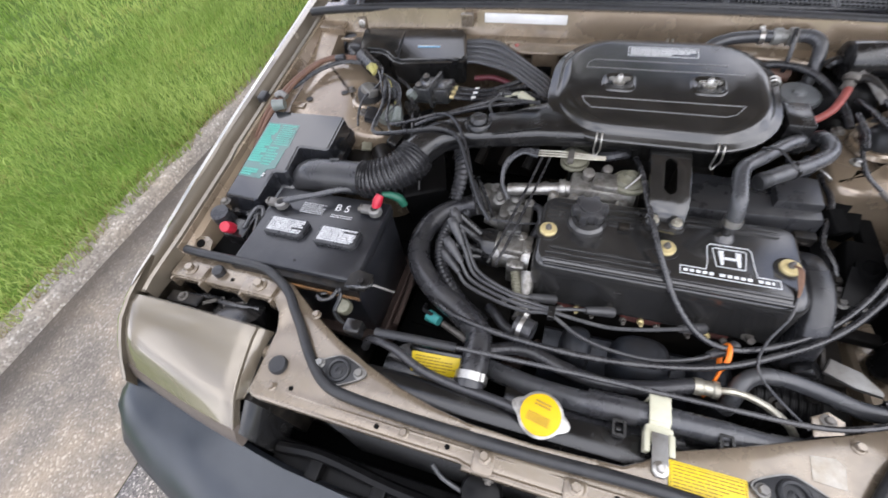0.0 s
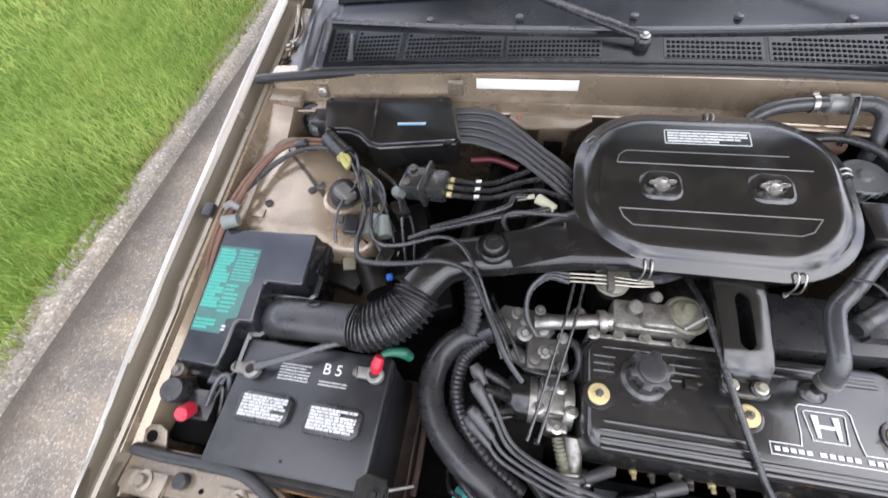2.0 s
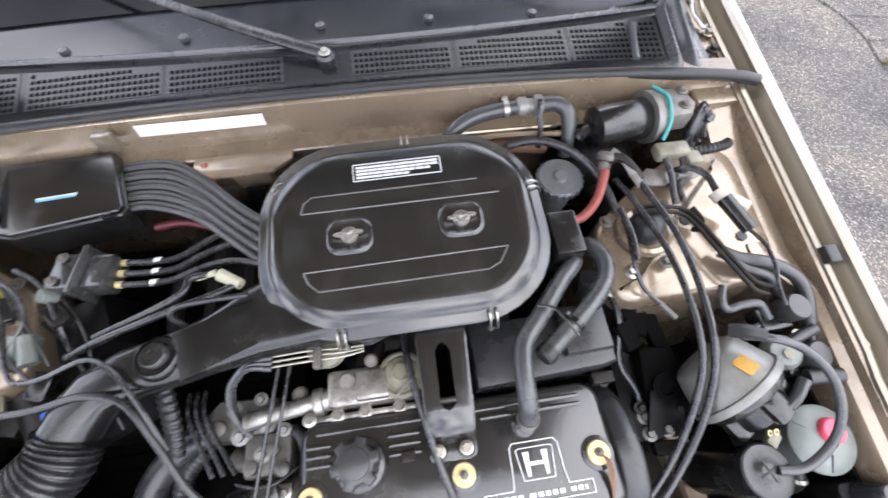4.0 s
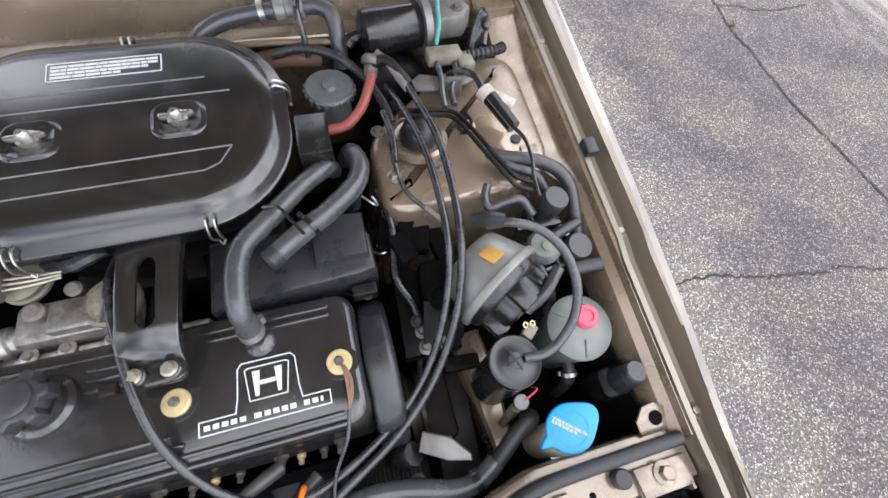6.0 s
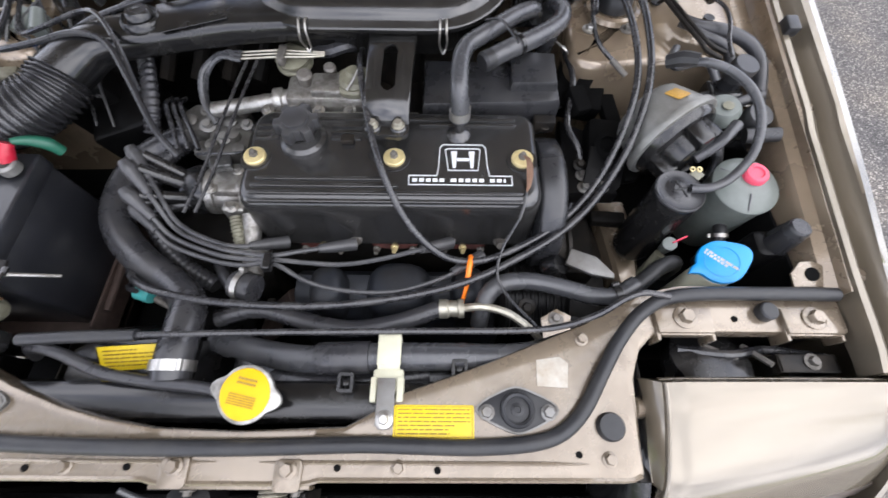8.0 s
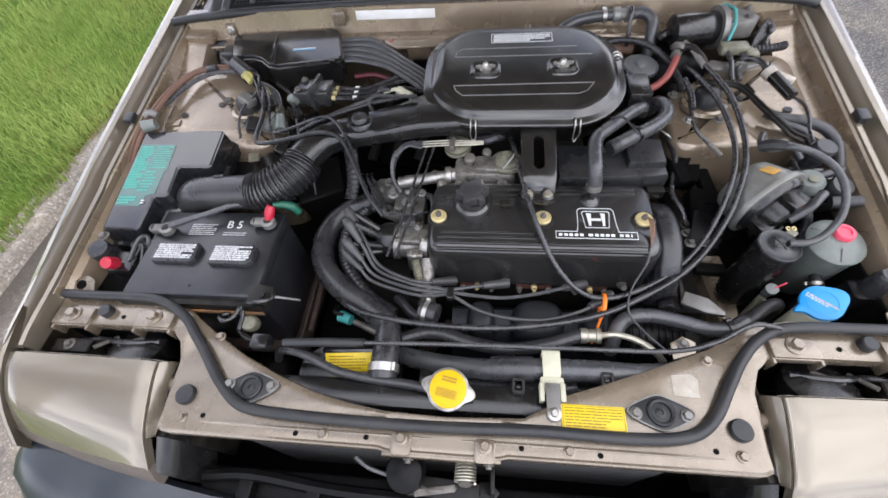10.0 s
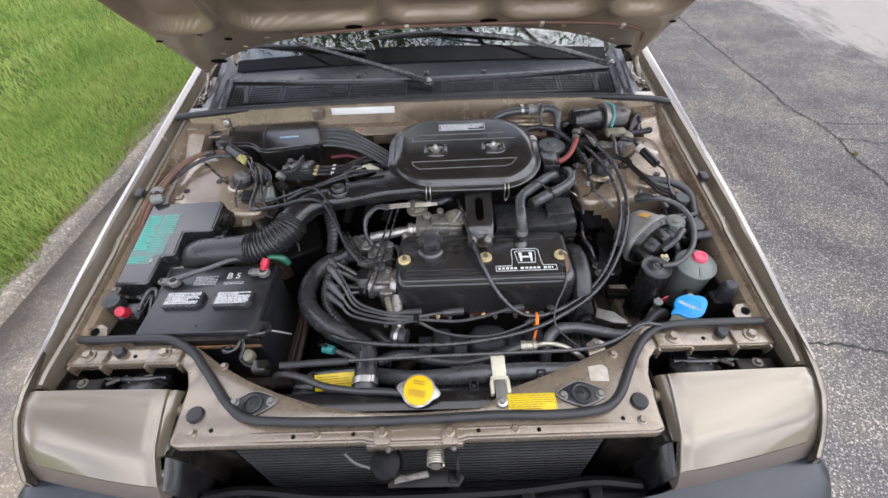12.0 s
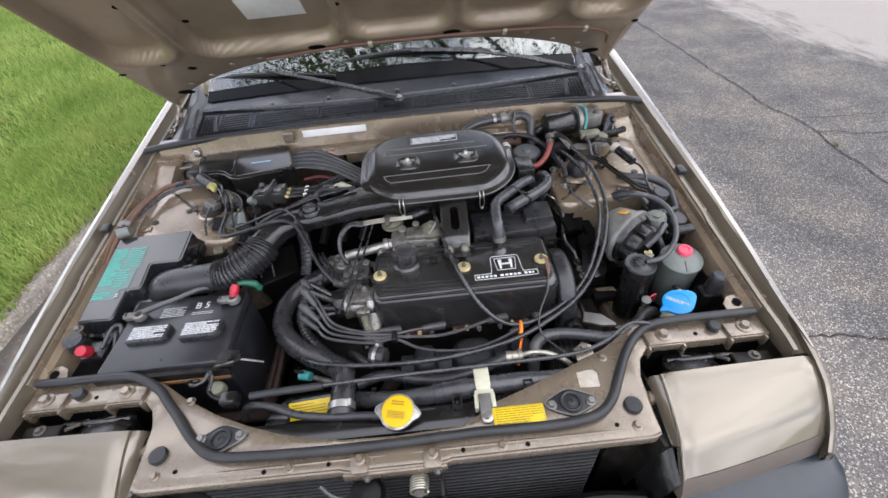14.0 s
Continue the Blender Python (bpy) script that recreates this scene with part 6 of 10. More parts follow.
# oil filler cap
cap = Vector((0.030, 0.391, 0.776))
bm = B()
lathe(bm, [(0.036, -0.002), (0.034, 0.006), (0.028, 0.010), (0.027, 0.024)], cap, (0, 0, 1), 28)
part("filler_neck", bm, satin_black, cover)
bm = B()
star = []
for i in range(48):
    a = math.tau * i / 48
    star.append((cap.x + math.cos(a) * (0.0245 + 0.0075 * (1 if (i % 8) in (0, 1, 2, 3) else 0)), cap.y + math.sin(a) * (0.0245 + 0.0075 * (1 if (i % 8) in (0, 1, 2, 3) else 0))))
prism(bm, star, cap.z + 0.024, cap.z + 0.046, 0.004)
lathe(bm, [(0.0195, 0.044), (0.019, 0.050), (0.0165, 0.051)], cap, (0, 0, 1), 24)
part("oil_cap", bm, cap_black, cover, "lobed black plastic oil filler cap")
bm = B()
box(bm, 0.086, 0.105, 0.384, 0.398, 0.776, 0.784, 0.002)
part("cable_lug", bm, dark_metal, cover)
# breather neck
bm = B()
lathe(bm, [(0.020, -0.002), (0.016, 0.004), (0.008, 0.008), (0.0075, 0.036)], (0.262, 0.408, 0.776), (0, 0, 1), 20)
part("breather_neck", bm, satin_black, cover)
# little earth wire on the end stud
bm = B()
for q in (-0.0022, -0.0008, 0.0008, 0.0022):
    tube(bm, [(0.354, 0.356, 0.790), (0.360 + q, 0.345, 0.793 + q * 0.6), (0.362 + 1.6 * q, 0.330, 0.785), (0.360 + q, 0.312, 0.780 - q * 0.5), (0.356, 0.300, 0.779)], 0.0011, 6, 5)
part("wire_end", bm, copper_wire, cover, "frayed brown wire end")
bm = B()
tube(bm, [(0.356, 0.300, 0.779), (0.348, 0.27, 0.765), (0.325, 0.235, 0.735), (0.318, 0.20, 0.715), (0.335, 0.165, 0.712), (0.375, 0.120, 0.712)], 0.0022, 8, 6)
part("earth_wire", bm, cable_black, cover)

# timing cover
bm = B()
prof = []
for y, z in [(0.248, 0.50), (0.248, 0.66)] + [(0.356 - 0.106 * math.cos(radians(a)), 0.672 + 0.098 * math.sin(radians(a))) for a in range(8, 173, 10)] + [(0.462, 0.66), (0.462, 0.50)]:
    prof.append((y, z))
rings = []
for x, d in ((0.383, 0.006), (0.385, 0.002), (0.388, 0.0), (0.414, 0.0), (0.420, 0.002), (0.424, 0.008), (0.4245, 0.02)):
    rings.append([(x, y, z) for y, z in inset(prof[::-1], d)])
loft(bm, rings)
part("timing_cover", bm, grey_plastic, engine, "dark grey plastic timing belt cover", angle=40)
bolt(engine, (0.4045, 0.452, 0.745), 0.005, mat=dark_metal)

# exhaust side: rusty flanges and heat shield
for x in (0.042, 0.160, 0.272):
    bm = B()
    prism(bm, oval(0, 0, 0.076, 0.026, 24, 2.8), 0, 0.010, 0.003)
    moved(bm, pose(x, 0.290, 0.650, 72, 0, 0))
    f = part("exhaust_flange", bm, gasket_red, engine, "reddish exhaust gasket")
    for q in (-0.030, 0.0, 0.030):
        part("stud", lathe(B(), [(0.0062, 0), (0.0062, 0.008), (0.004, 0.009), (0.0038, 0.017)], (x + q, 0.280, 0.648 - abs(q) * 0.2), (0, -0.9, 0.45), 8), brass if q == 0 else dusty_steel, f)
for x in (0.10, 0.25, 0.33):
    part("spark_plug", lathe(B(), [(0.009, 0), (0.010, 0.012), (0.006, 0.014), (0.006, 0.03)], (x, 0.288, 0.664), (0, -0.75, 0.55), 10), dusty_steel, engine)
bm = B()
loft(bm, [[(x, 0.262, 0.58), (x, 0.245, 0.602), (x, 0.21, 0.602), (x, 0.18, 0.57), (x, 0.16, 0.50), (x, 0.16, 0.40), (x, 0.22, 0.40)] for x in (-0.01, 0.10, 0.20, 0.34)])
shield = part("heat_shield", bm, shield_steel, engine, "dark pressed steel exhaust heat shield", angle=50)
for x, w, d in ((0.052, 0.062, 0.080), (0.168, 0.112, 0.096), (0.282, 0.062, 0.080)):
    bm = B()
    rings = []
    for k, z in ((1.0, 0.42), (1.0, 0.55), (0.98, 0.600), (0.93, 0.625), (0.82, 0.640), (0.62, 0.648), (0.3, 0.651)):
        rings.append([(px, py, z) for px, py in oval(x, 0.212, w * k, d * k, 24, 2.8)])
    loft(bm, rings)
    part("shield_pressing", bm, shield_steel, shield, angle=50)
bm = B()
tube(bm, [(-0.01, 0.21, 0.585), (-0.05, 0.19, 0.55), (-0.08, 0.17, 0.50)], 0.018, 10, 4)
part("exhaust_elbow", bm, rust, engine)

# dark manifold and carburettor blocks added to cover road and firewall
bm = B()
for x in (0.02, 0.11, 0.20, 0.29):
    tube(bm, [(x, 0.44, 0.66), (x, 0.50, 0.685), (x * 0.8 + 0.03, 0.58, 0.68), (x * 0.5 + 0.06, 0.66, 0.66)], 0.024, 12, 4)
box(bm, -0.02, 0.30, 0.56, 0.74, 0.58, 0.69, 0.02)
part("intake_manifold", bm, dark_metal, engine, "dark cast intake manifold")
bm = B()
box(bm, -0.01, 0.20, 0.60, 0.77, 0.68, 0.785, 0.012)
lathe(bm, [(0.035, 0), (0.035, 0.03), (0.028, 0.034)], (-0.01, 0.66, 0.735), (-1, 0, 0), 18)
part("carburettor_body", bm, dark_metal, engine)
# dark box and pipes added where the firewall came out too bright
bm = B()
box(bm, -0.26, -0.02, 0.72, 0.90, 0.55, 0.72, 0.02)
for q in range(4):
    tube(bm, [(-0.30 + 0.06 * q, 0.62, 0.68), (-0.27 + 0.06 * q, 0.70, 0.74), (-0.24 + 0.05 * q, 0.80, 0.75), (-0.22 + 0.05 * q, 0.90, 0.72)], 0.013, 8, 4)
part("heater_pipework", bm, grimy_block, engine)

# distributor at the end of the head
dist = thing("distributor", "cast aluminium distributor with black plug leads", "distributor")
bm = B()
lathe(bm, [(0.040, 0), (0.040, 0.016), (0.034, 0.02), (0.034, 0.058), (0.038, 0.060), (0.038, 0.072)], (-0.064, 0.355, 0.690), (-1, 0, 0.05), 28)
box(bm, -0.12, -0.075, 0.330, 0.385, 0.71, 0.728, 0.004)
box(bm, -0.105, -0.07, 0.305, 0.325, 0.655, 0.712, 0.004)
part("housing", bm, aluminium, dist, angle=40)
bm = B()
lathe(bm, [(0.040, 0), (0.040, 0.020), (0.034, 0.036), (0.020, 0.044), (0.0, 0.046)], (-0.136, 0.355, 0.694), (-1, 0, 0.05), 24)
part("cap", bm, black_plastic, dist)
BOOTS = ((-0.222, 0.368, 0.768), (-0.218, 0.340, 0.772), (-0.218, 0.305, 0.753), (-0.224, 0.297, 0.721))
for x, y, z in BOOTS:
    part("tower", rod(B(), (-0.160, 0.352 + (y - 0.35) * 0.5, 0.694 + (z - 0.70) * 0.3), (x + 0.008, y + 0.004, z - 0.006), 0.010, 0.0085, 12), black_plastic, dist)
bm = B()
rod(bm, (-0.10, 0.400, 0.700), (-0.17, 0.43, 0.705), 0.014, 0.016, 14)
box(bm, -0.145, -0.075, 0.395, 0.455, 0.685, 0.735, 0.008)
for x, y in ((-0.13, 0.41), (-0.10, 0.43), (-0.085, 0.402)):
    lathe(bm, [(0.010, 0), (0.010, 0.01), (0.006, 0.012)], (x, y, 0.735), (0, 0, 1), 12)
part("thermostat_housing", bm, dark_alloy, dist)
for x, y, z in ((-0.12, 0.335, 0.728), (-0.085, 0.372, 0.728), (-0.088, 0.312, 0.712), (-0.068, 0.335, 0.735)):
    bolt(dist, (x, y, z), 0.006)

bm = B()
prism(bm, [(-0.205, 0.452), (-0.11, 0.448), (-0.095, 0.468), (-0.10, 0.505), (-0.19, 0.512), (-0.21, 0.49)], 0.675, 0.728, 0.008)
part("coolant_flange", bm, dark_alloy, dist)
for x, y in ((-0.185, 0.470), (-0.150, 0.482), (-0.118, 0.468)):
    part("flange_plug", lathe(B(), [(0.011, 0), (0.011, 0.006), (0.006, 0.009)], (x, y, 0.727), (0, -0.1, 1), 14), dusty_alloy, dist)
for k in range(3):
    part("wire", tube(B(), [(-0.24 + 0.012 * k, 0.53, 0.72), (-0.225 + 0.012 * k, 0.49, 0.745), (-0.20 + 0.014 * k, 0.44, 0.742), (-0.185 + 0.016 * k, 0.405, 0.735)], 0.0038, 8, 4), cable_black, dist)
part("flat_hose", tube(B(), [(-0.262, 0.56, 0.775), (-0.25, 0.52, 0.765), (-0.245, 0.48, 0.745), (-0.25, 0.45, 0.72)], 0.020, 12, 12, 0.002, 12, flat=0.55), hose_rubber, dist, "flattened ribbed rubber hose", angle=70)

for x, y, z, r in ((-0.115, 0.425, 0.740, 0.007), (-0.150, 0.455, 0.735, 0.008), (-0.085, 0.455, 0.738, 0.006), (-0.165, 0.495, 0.728, 0.007), (-0.125, 0.505, 0.730, 0.006)):
    bolt(dist, (x, y, z), r, (0.1, -0.2, 1), dusty_alloy)
part("wire_plug", moved(box(B(), -0.016, 0.016, -0.011, 0.011, -0.008, 0.010, 0.003), pose(-0.105, 0.372, 0.742, 8, 6, 14)), smoky_plastic, dist)
part("blue_wire", tube(B(), [(-0.150, 0.392, 0.740), (-0.120, 0.384, 0.752), (-0.090, 0.386, 0.750), (-0.065, 0.402, 0.738)], 0.0020, 6, 4), worn_hose, dist)
part("bypass_hose", tube(B(), [(-0.075, 0.455, 0.730), (-0.060, 0.440, 0.738), (-0.056, 0.415, 0.728), (-0.066, 0.395, 0.705)], 0.008, 10, 4), hose_rubber, dist)
part("ribbed_sleeve", tube(B(), [(-0.085, 0.300, 0.700), (-0.078, 0.275, 0.695), (-0.068, 0.245, 0.688)], 0.009, 10, 10, 0.0012, 9), olive_plastic, dist, "pale ribbed sleeve", angle=70)
# spark plug leads
BUNDLE = ((-0.155, 0.276, 0.722), (-0.158, 0.268, 0.716), (-0.163, 0.258, 0.710), (-0.170, 0.250, 0.702))
TAILS = ([(-0.09, 0.246, 0.718), (-0.05, 0.243, 0.715), (-0.012, 0.262, 0.69)],
         [(-0.09, 0.238, 0.720), (-0.04, 0.228, 0.722), (-0.007, 0.224, 0.724), (0.03, 0.234, 0.718), (0.060, 0.246, 0.705), (0.093, 0.258, 0.692)],
         [(-0.09, 0.228, 0.718), (-0.04, 0.220, 0.720), (-0.007, 0.220, 0.720), (0.045, 0.217, 0.715), (0.095, 0.217, 0.711), (0.150, 0.225, 0.714), (0.200, 0.237, 0.718), (0.243, 0.260, 0.695)],
         [(-0.10, 0.222, 0.712), (-0.05, 0.212, 0.716), (-0.007, 0.216, 0.716), (0.045, 0.190, 0.710), (0.10, 0.178, 0.706), (0.17, 0.178, 0.704), (0.24, 0.200, 0.704), (0.290, 0.235, 0.695)])
leads = [[b, tuple((p + q) / 2 for p, q in zip(b, m))[:2] + ((b[2] + m[2]) / 2 + 0.004,), m] + tail for b, m, tail in zip(BOOTS, BUNDLE, TAILS)]
for pts in leads:
    lead = thing("spark_plug_lead", "thin black ignition lead with a rubber boot", "cable", "plug leads")
    bm = B()
    tube(bm, pts, 0.0036, 8, 6)
    part("lead", bm, lead_rubber, lead)
    d = (Vector(pts[1]) - Vector(pts[0])).normalized()
    part("distributor_boot", tube(B(), [Vector(pts[0]) - d * 0.012, Vector(pts[0]), Vector(pts[0]) + d * 0.018, Vector(pts[0]) + d * 0.045], [0.008, 0.0112, 0.0088, 0.0058], 12, 4), lead_rubber, lead)
    bm = B()
    e, d = Vector(pts[-1]), (Vector(pts[-1]) - Vector(pts[-2])).normalized()
    tube(bm, [e - d * 0.045, e - d * 0.02, e + d * 0.012], [0.0065, 0.009, 0.010], 10, 3)
    part("plug_boot", bm, lead_rubber, lead)
bm = B()
box(bm, -0.006, 0.006, -0.012, 0.012, -0.005, 0.010, 0.002)
moved(bm, pose(-0.005, 0.208, 0.733))
tagged(part("lead_clip", bm, black_plastic), "black plastic clip holding the plug leads", "clip")

# ---- air cleaner ----
AC = pose(0.129, 0.70, 0.886, 6, 0, 0)


def ac_outline(grow, n=10):
    w, h = 0.432 + 2 * grow, 0.318 + 2 * grow
    return rrect(0, 0, w, h, 0.128 + grow, n)


air = thing("air_cleaner", "large glossy black air cleaner with a clipped lid", "air cleaner")
bm = B()
rings = []
for g, z in ((0.0, -0.030), (0.003, -0.027), (0.003, -0.020), (0.0, -0.0175), (-0.010, -0.016), (-0.016, -0.010), (-0.024, -0.0035), (-0.034, 0.0), (-0.044, 0.0012)):
    rings.append([(x, y, z) for x, y in ac_outline(g)])
loft(bm, rings)
moved(bm, AC)
lid = part("lid", bm, black_enamel, air, "pressed black lid with a rolled rim", angle=50)
bm = B()
rings = []
for g, z in ((-0.07, -0.105), (-0.03, -0.098), (-0.014, -0.08), (-0.006, -0.034), (0.0, -0.030)):
    rings.append([(x, y, z) for x, y in ac_outline(g)])
loft(bm, rings)
moved(bm, AC)
part("base", bm, black_enamel, air, angle=50)
# pressed lines on the lid, their bright edge highlight put into the colour
for pts in ([(-0.150, 0.030), (-0.146, 0.046), (-0.134, 0.056), (0.12, 0.058)], [(-0.150, 0.029), (0.150, 0.0305)], [(-0.148, -0.064), (0.146, -0.060)], [(-0.148, -0.064), (-0.142, -0.080), (-0.128, -0.094), (0.112, -0.092), (0.130, -0.084), (0.146, -0.060)]):
    bm = B()
    tube(bm, [(x, y, 0.0012) for x, y in pts], 0.0012, 6, 1)
    moved(bm, AC)
    part("pressed_line", bm, edge_glint, lid)
for x, y in ((-0.081, -0.014), (0.085, -0.008)):
    bm = B()
    rings = []
    for g, z in ((0.034, 0.0008), (0.0315, 0.0034), (0.028, 0.0050), (0.024, 0.0034), (0.019, 0.0022)):
        rings.append([(x + px, y + py, z) for px, py in rrect(0, 0, g * 2, g * 1.75, g * 0.6, 5)])
    loft(bm, rings)
    moved(bm, AC)
    part("nut_seat", bm, black_enamel, lid)
    bm = B()
    lathe(bm, [(0.013, 0), (0.013, 0.003), (0.009, 0.004), (0.007, 0.013), (0.004, 0.017)], (x, y, 0.002), (0, 0, 1), 16)
    for s in (-1, 1):
        prism(bm, oval(x + s * 0.013, y + s * 0.001, 0.017, 0.007, 14), 0.005, 0.013, 0.002)
    moved(bm, AC)
    part("wing_nut", bm, steel, lid, "bright zinc wing nut")
# white outlined sticker on the lid
bm = B()
outline_frame(bm, rrect(0.0, 0.0, 0.138, 0.031, 0.002, 2), 0.0016, 0.0, 0.0006)
bars(bm, pose(0.0, 0.0, 0.0), 0.128, 0.024, 4, 21, 0.7, 0.05, 0.0)
moved(bm, AC @ pose(-0.001, 0.091, 0.0014, 0, 0, 0.5))
part("lid_sticker", bm, white_print, lid, "outlined sticker with rows of tiny white bars")
# wire clips round the rim
for x, y, a in ((-0.103, -0.160, 0), (0.108, -0.160, 0), (0.016, 0.160, 180), (0.214, 0.045, 90), (-0.192, 0.085, -60)):
    bm = B()
    for q in (-0.005, 0.005):
        tube(bm, [(q, 0.014, -0.014), (q, 0.006, -0.010), (q, -0.006, -0.018), (q * 1.2, -0.010, -0.034), (q * 0.8, -0.004, -0.052)], 0.0016, 6, 4)
    tube(bm, [(-0.004, -0.004, -0.052), (0, -0.008, -0.058), (0.004, -0.004, -0.052)], 0.0016, 6, 3)
    moved(bm, AC @ pose(x, y, 0, 0, 0, a))
    part("wire_clip", bm, steel, air, "bent bright wire clip")
# intake arm to the bellows
bm = B()
rings = []
stations = [((0.05, 0.655, 0.836), 0.115, 0.024), ((-0.01, 0.625, 0.836), 0.085, 0.024), ((-0.060, 0.600, 0.835), 0.060, 0.024), ((-0.10, 0.590, 0.834), 0.052, 0.024), ((-0.16, 0.567, 0.832), 0.040, 0.024), ((-0.22, 0.552, 0.830), 0.037, 0.024), ((-0.265, 0.543, 0.828), 0.036, 0.026), ((-0.30, 0.527, 0.824), 0.036, 0.030), ((-0.322, 0.503, 0.818), 0.037, 0.034), ((-0.338, 0.478, 0.812), 0.037, 0.036)]
pts = [Vector(s[0]) for s in stations]
for i, (p, w, h) in enumerate(stations):
    d = (pts[min(i + 1, len(pts) - 1)] - pts[max(i - 1, 0)]).normalized()
    side = Vector((-d.y, d.x, 0)).normalized()
    up = d.cross(side) * -1
    up = Vector((0, 0, 1)) if abs(up.z) < 0.2 else up * math.copysign(1, up.z)
    power = 4.0 - 2.0 * i / (len(stations) - 1)
    rings.append([Vector(p) + side * x + up * y for x, y in oval(0, 0, 2 * w, 2 * h, 28, power)])
loft(bm, rings)
arm = part("intake_arm", bm, black_plastic, air, "flat black intake arm of the air cleaner", angle=50)
bm = B()
lathe(bm, [(0.031, -0.004), (0.030, 0.004), (0.026, 0.008), (0.025, 0.005), (0.020, 0.005), (0.018, 0.014), (0.015, 0.017), (0.007, 0.017), (0.006, 0.015), (0.0, 0.015)], (-0.216, 0.553, 0.852), (0, 0.05, 1), 28)
part("thermo_valve", bm, black_plastic, arm, "round stepped black plastic valve")
bm = B()
tube(bm, [(-0.196, 0.60, 0.835), (-0.205, 0.607, 0.86), (-0.190, 0.615, 0.872), (-0.15, 0.62, 0.868), (-0.10, 0.622, 0.866)], 0.004, 8, 5)
part("vacuum_pipe", bm, grey_plastic, arm)
bm = B()
prism(bm, [(-0.05, -0.04), (0.05, -0.035), (0.055, 0.03), (-0.05, 0.028)], 0, 0.0016, 0.0008)
moved(bm, pose(-0.145, 0.570, 0.8565, 0, 0, 18))
part("raised_pad", bm, black_plastic, arm)
# box at the air cleaner's far end
bm = B()
box(bm, 0.352, 0.398, 0.625, 0.700, 0.795, 0.862, 0.004)
part("side_box", bm, black_plastic, air, "black plastic breather box on the air cleaner")

# bellows and cold air duct
duct = thing("intake_duct", "black plastic intake duct with a corrugated rubber bellows", "air duct")
bm = B()
tube(bm, [(-0.437, 0.410, 0.787), (-0.41, 0.410, 0.790), (-0.375, 0.424, 0.799), (-0.348, 0.448, 0.806), (-0.336, 0.476, 0.812)], [0.0375, 0.039, 0.040, 0.0395, 0.0385], 32, 48, 0.0036, 17)
part("bellows", bm, bellows_rubber, duct, "ribbed black rubber bellows", angle=75)
bm = B()
tube(bm, [(-0.432, 0.410, 0.787), (-0.48, 0.411, 0.783), (-0.54, 0.412, 0.778), (-0.578, 0.415, 0.766), (-0.604, 0.420, 0.735), (-0.61, 0.424, 0.68)], [0.036, 0.0365, 0.0365, 0.038, 0.040, 0.042], 28, 6)
part("pipe", bm, grey_plastic, duct, "smooth dark grey plastic pipe", angle=60)
bm = B()
outline_frame(bm, oval(0, 0, 0.026, 0.014, 20), 0.003, 0, 0.004)
moved(bm, pose(-0.512, 0.430, 0.812, -35, 0, 10))
part("pipe_clip", bm, black_plastic, duct)

# support bracket of the air cleaner
brk = thing("air_cleaner_bracket", "black pressed steel bracket with a long slot", "bracket")
bm = B()
rows_ = [(0.397, 0.806, 0.031), (0.404, 0.816, 0.031), (0.414, 0.826, 0.032), (0.434, 0.832, 0.033), (0.437, 0.8325, 0.033), (0.444, 0.833, 0.033), (0.48, 0.837, 0.034), (0.512, 0.838, 0.035), (0.520, 0.838, 0.035), (0.524, 0.838, 0.036), (0.54, 0.838, 0.036), (0.56, 0.832, 0.037)]
slots = [0, 0, 0, 0.0, 0.006, 0.0105, 0.0105, 0.0105, 0.006, 0.0, 0, 0]
BXC = lambda y: 0.157 + (y - 0.39) * 0.02
for side in (-1, 1):
    rings = []
    for (y, z, w), q in zip(rows_, slots):
        c = BXC(y)
        rings.append([(c + side * px, y, pz) for px, pz in ((w, z - 0.012), (w, z), (w - 0.003, z + 0.002), (q, z + 0.002), (q, z - 0.002), (w - 0.004, z - 0.002), (w - 0.003, z - 0.012))])
    loft(bm, rings)
prism(bm, rrect(0.156, 0.390, 0.066, 0.028, 0.010, 4), 0.795, 0.806, 0.003)
part("plate", bm, black_enamel, brk, angle=35)
for x in (0.137, 0.174):
    bm = B()
    lathe(bm, [(0.012, -0.012), (0.012, 0.004), (0.010, 0.006)], (x, 0.389, 0.806), (0, 0, 1), 18)
    part("spacer", bm, black_enamel, brk)
    bolt(brk, (x, 0.389, 0.812), 0.0068, mat=zinc_pale, washer=1.35)

# breather hoses
def hose(name, label, pts, r, mat, category="hose", group="", n=12, k=6, clamps=()):
    h = thing(name, label, category, group)
    part("tube", tube(B(), pts, r, n, k), mat, h)
    for i, w in clamps:
        d = Vector(pts[min(i + 1, len(pts) - 1)]) - Vector(pts[max(i - 1, 0)])
        rr = r if not isinstance(r, (list, tuple)) else max(r)
        clamp(h, pts[i], d, rr + 0.0006, w)
    return h


h1 = hose("breather_hose", "thick dark grey rubber breather hose with wire ties", [(0.262, 0.410, 0.802), (0.262, 0.416, 0.825), (0.260, 0.430, 0.845), (0.262, 0.470, 0.853), (0.272, 0.505, 0.853), (0.305, 0.540, 0.850), (0.350, 0.590, 0.842), (0.384, 0.622, 0.830), (0.392, 0.640, 0.80)], 0.0132, worn_hose, n=14)
clamp(h1, (0.262, 0.412, 0.812), (0, 0.2, 1), 0.0136, steel, 0.012)
h2 = hose("breather_hose", "thick dark grey rubber hose ending beside the air cleaner", [(0.302, 0.488, 0.842), (0.335, 0.512, 0.842), (0.380, 0.545, 0.838), (0.418, 0.582, 0.834), (0.430, 0.615, 0.832), (0.424, 0.650, 0.822), (0.415, 0.665, 0.79)], 0.0142, worn_hose, n=14)
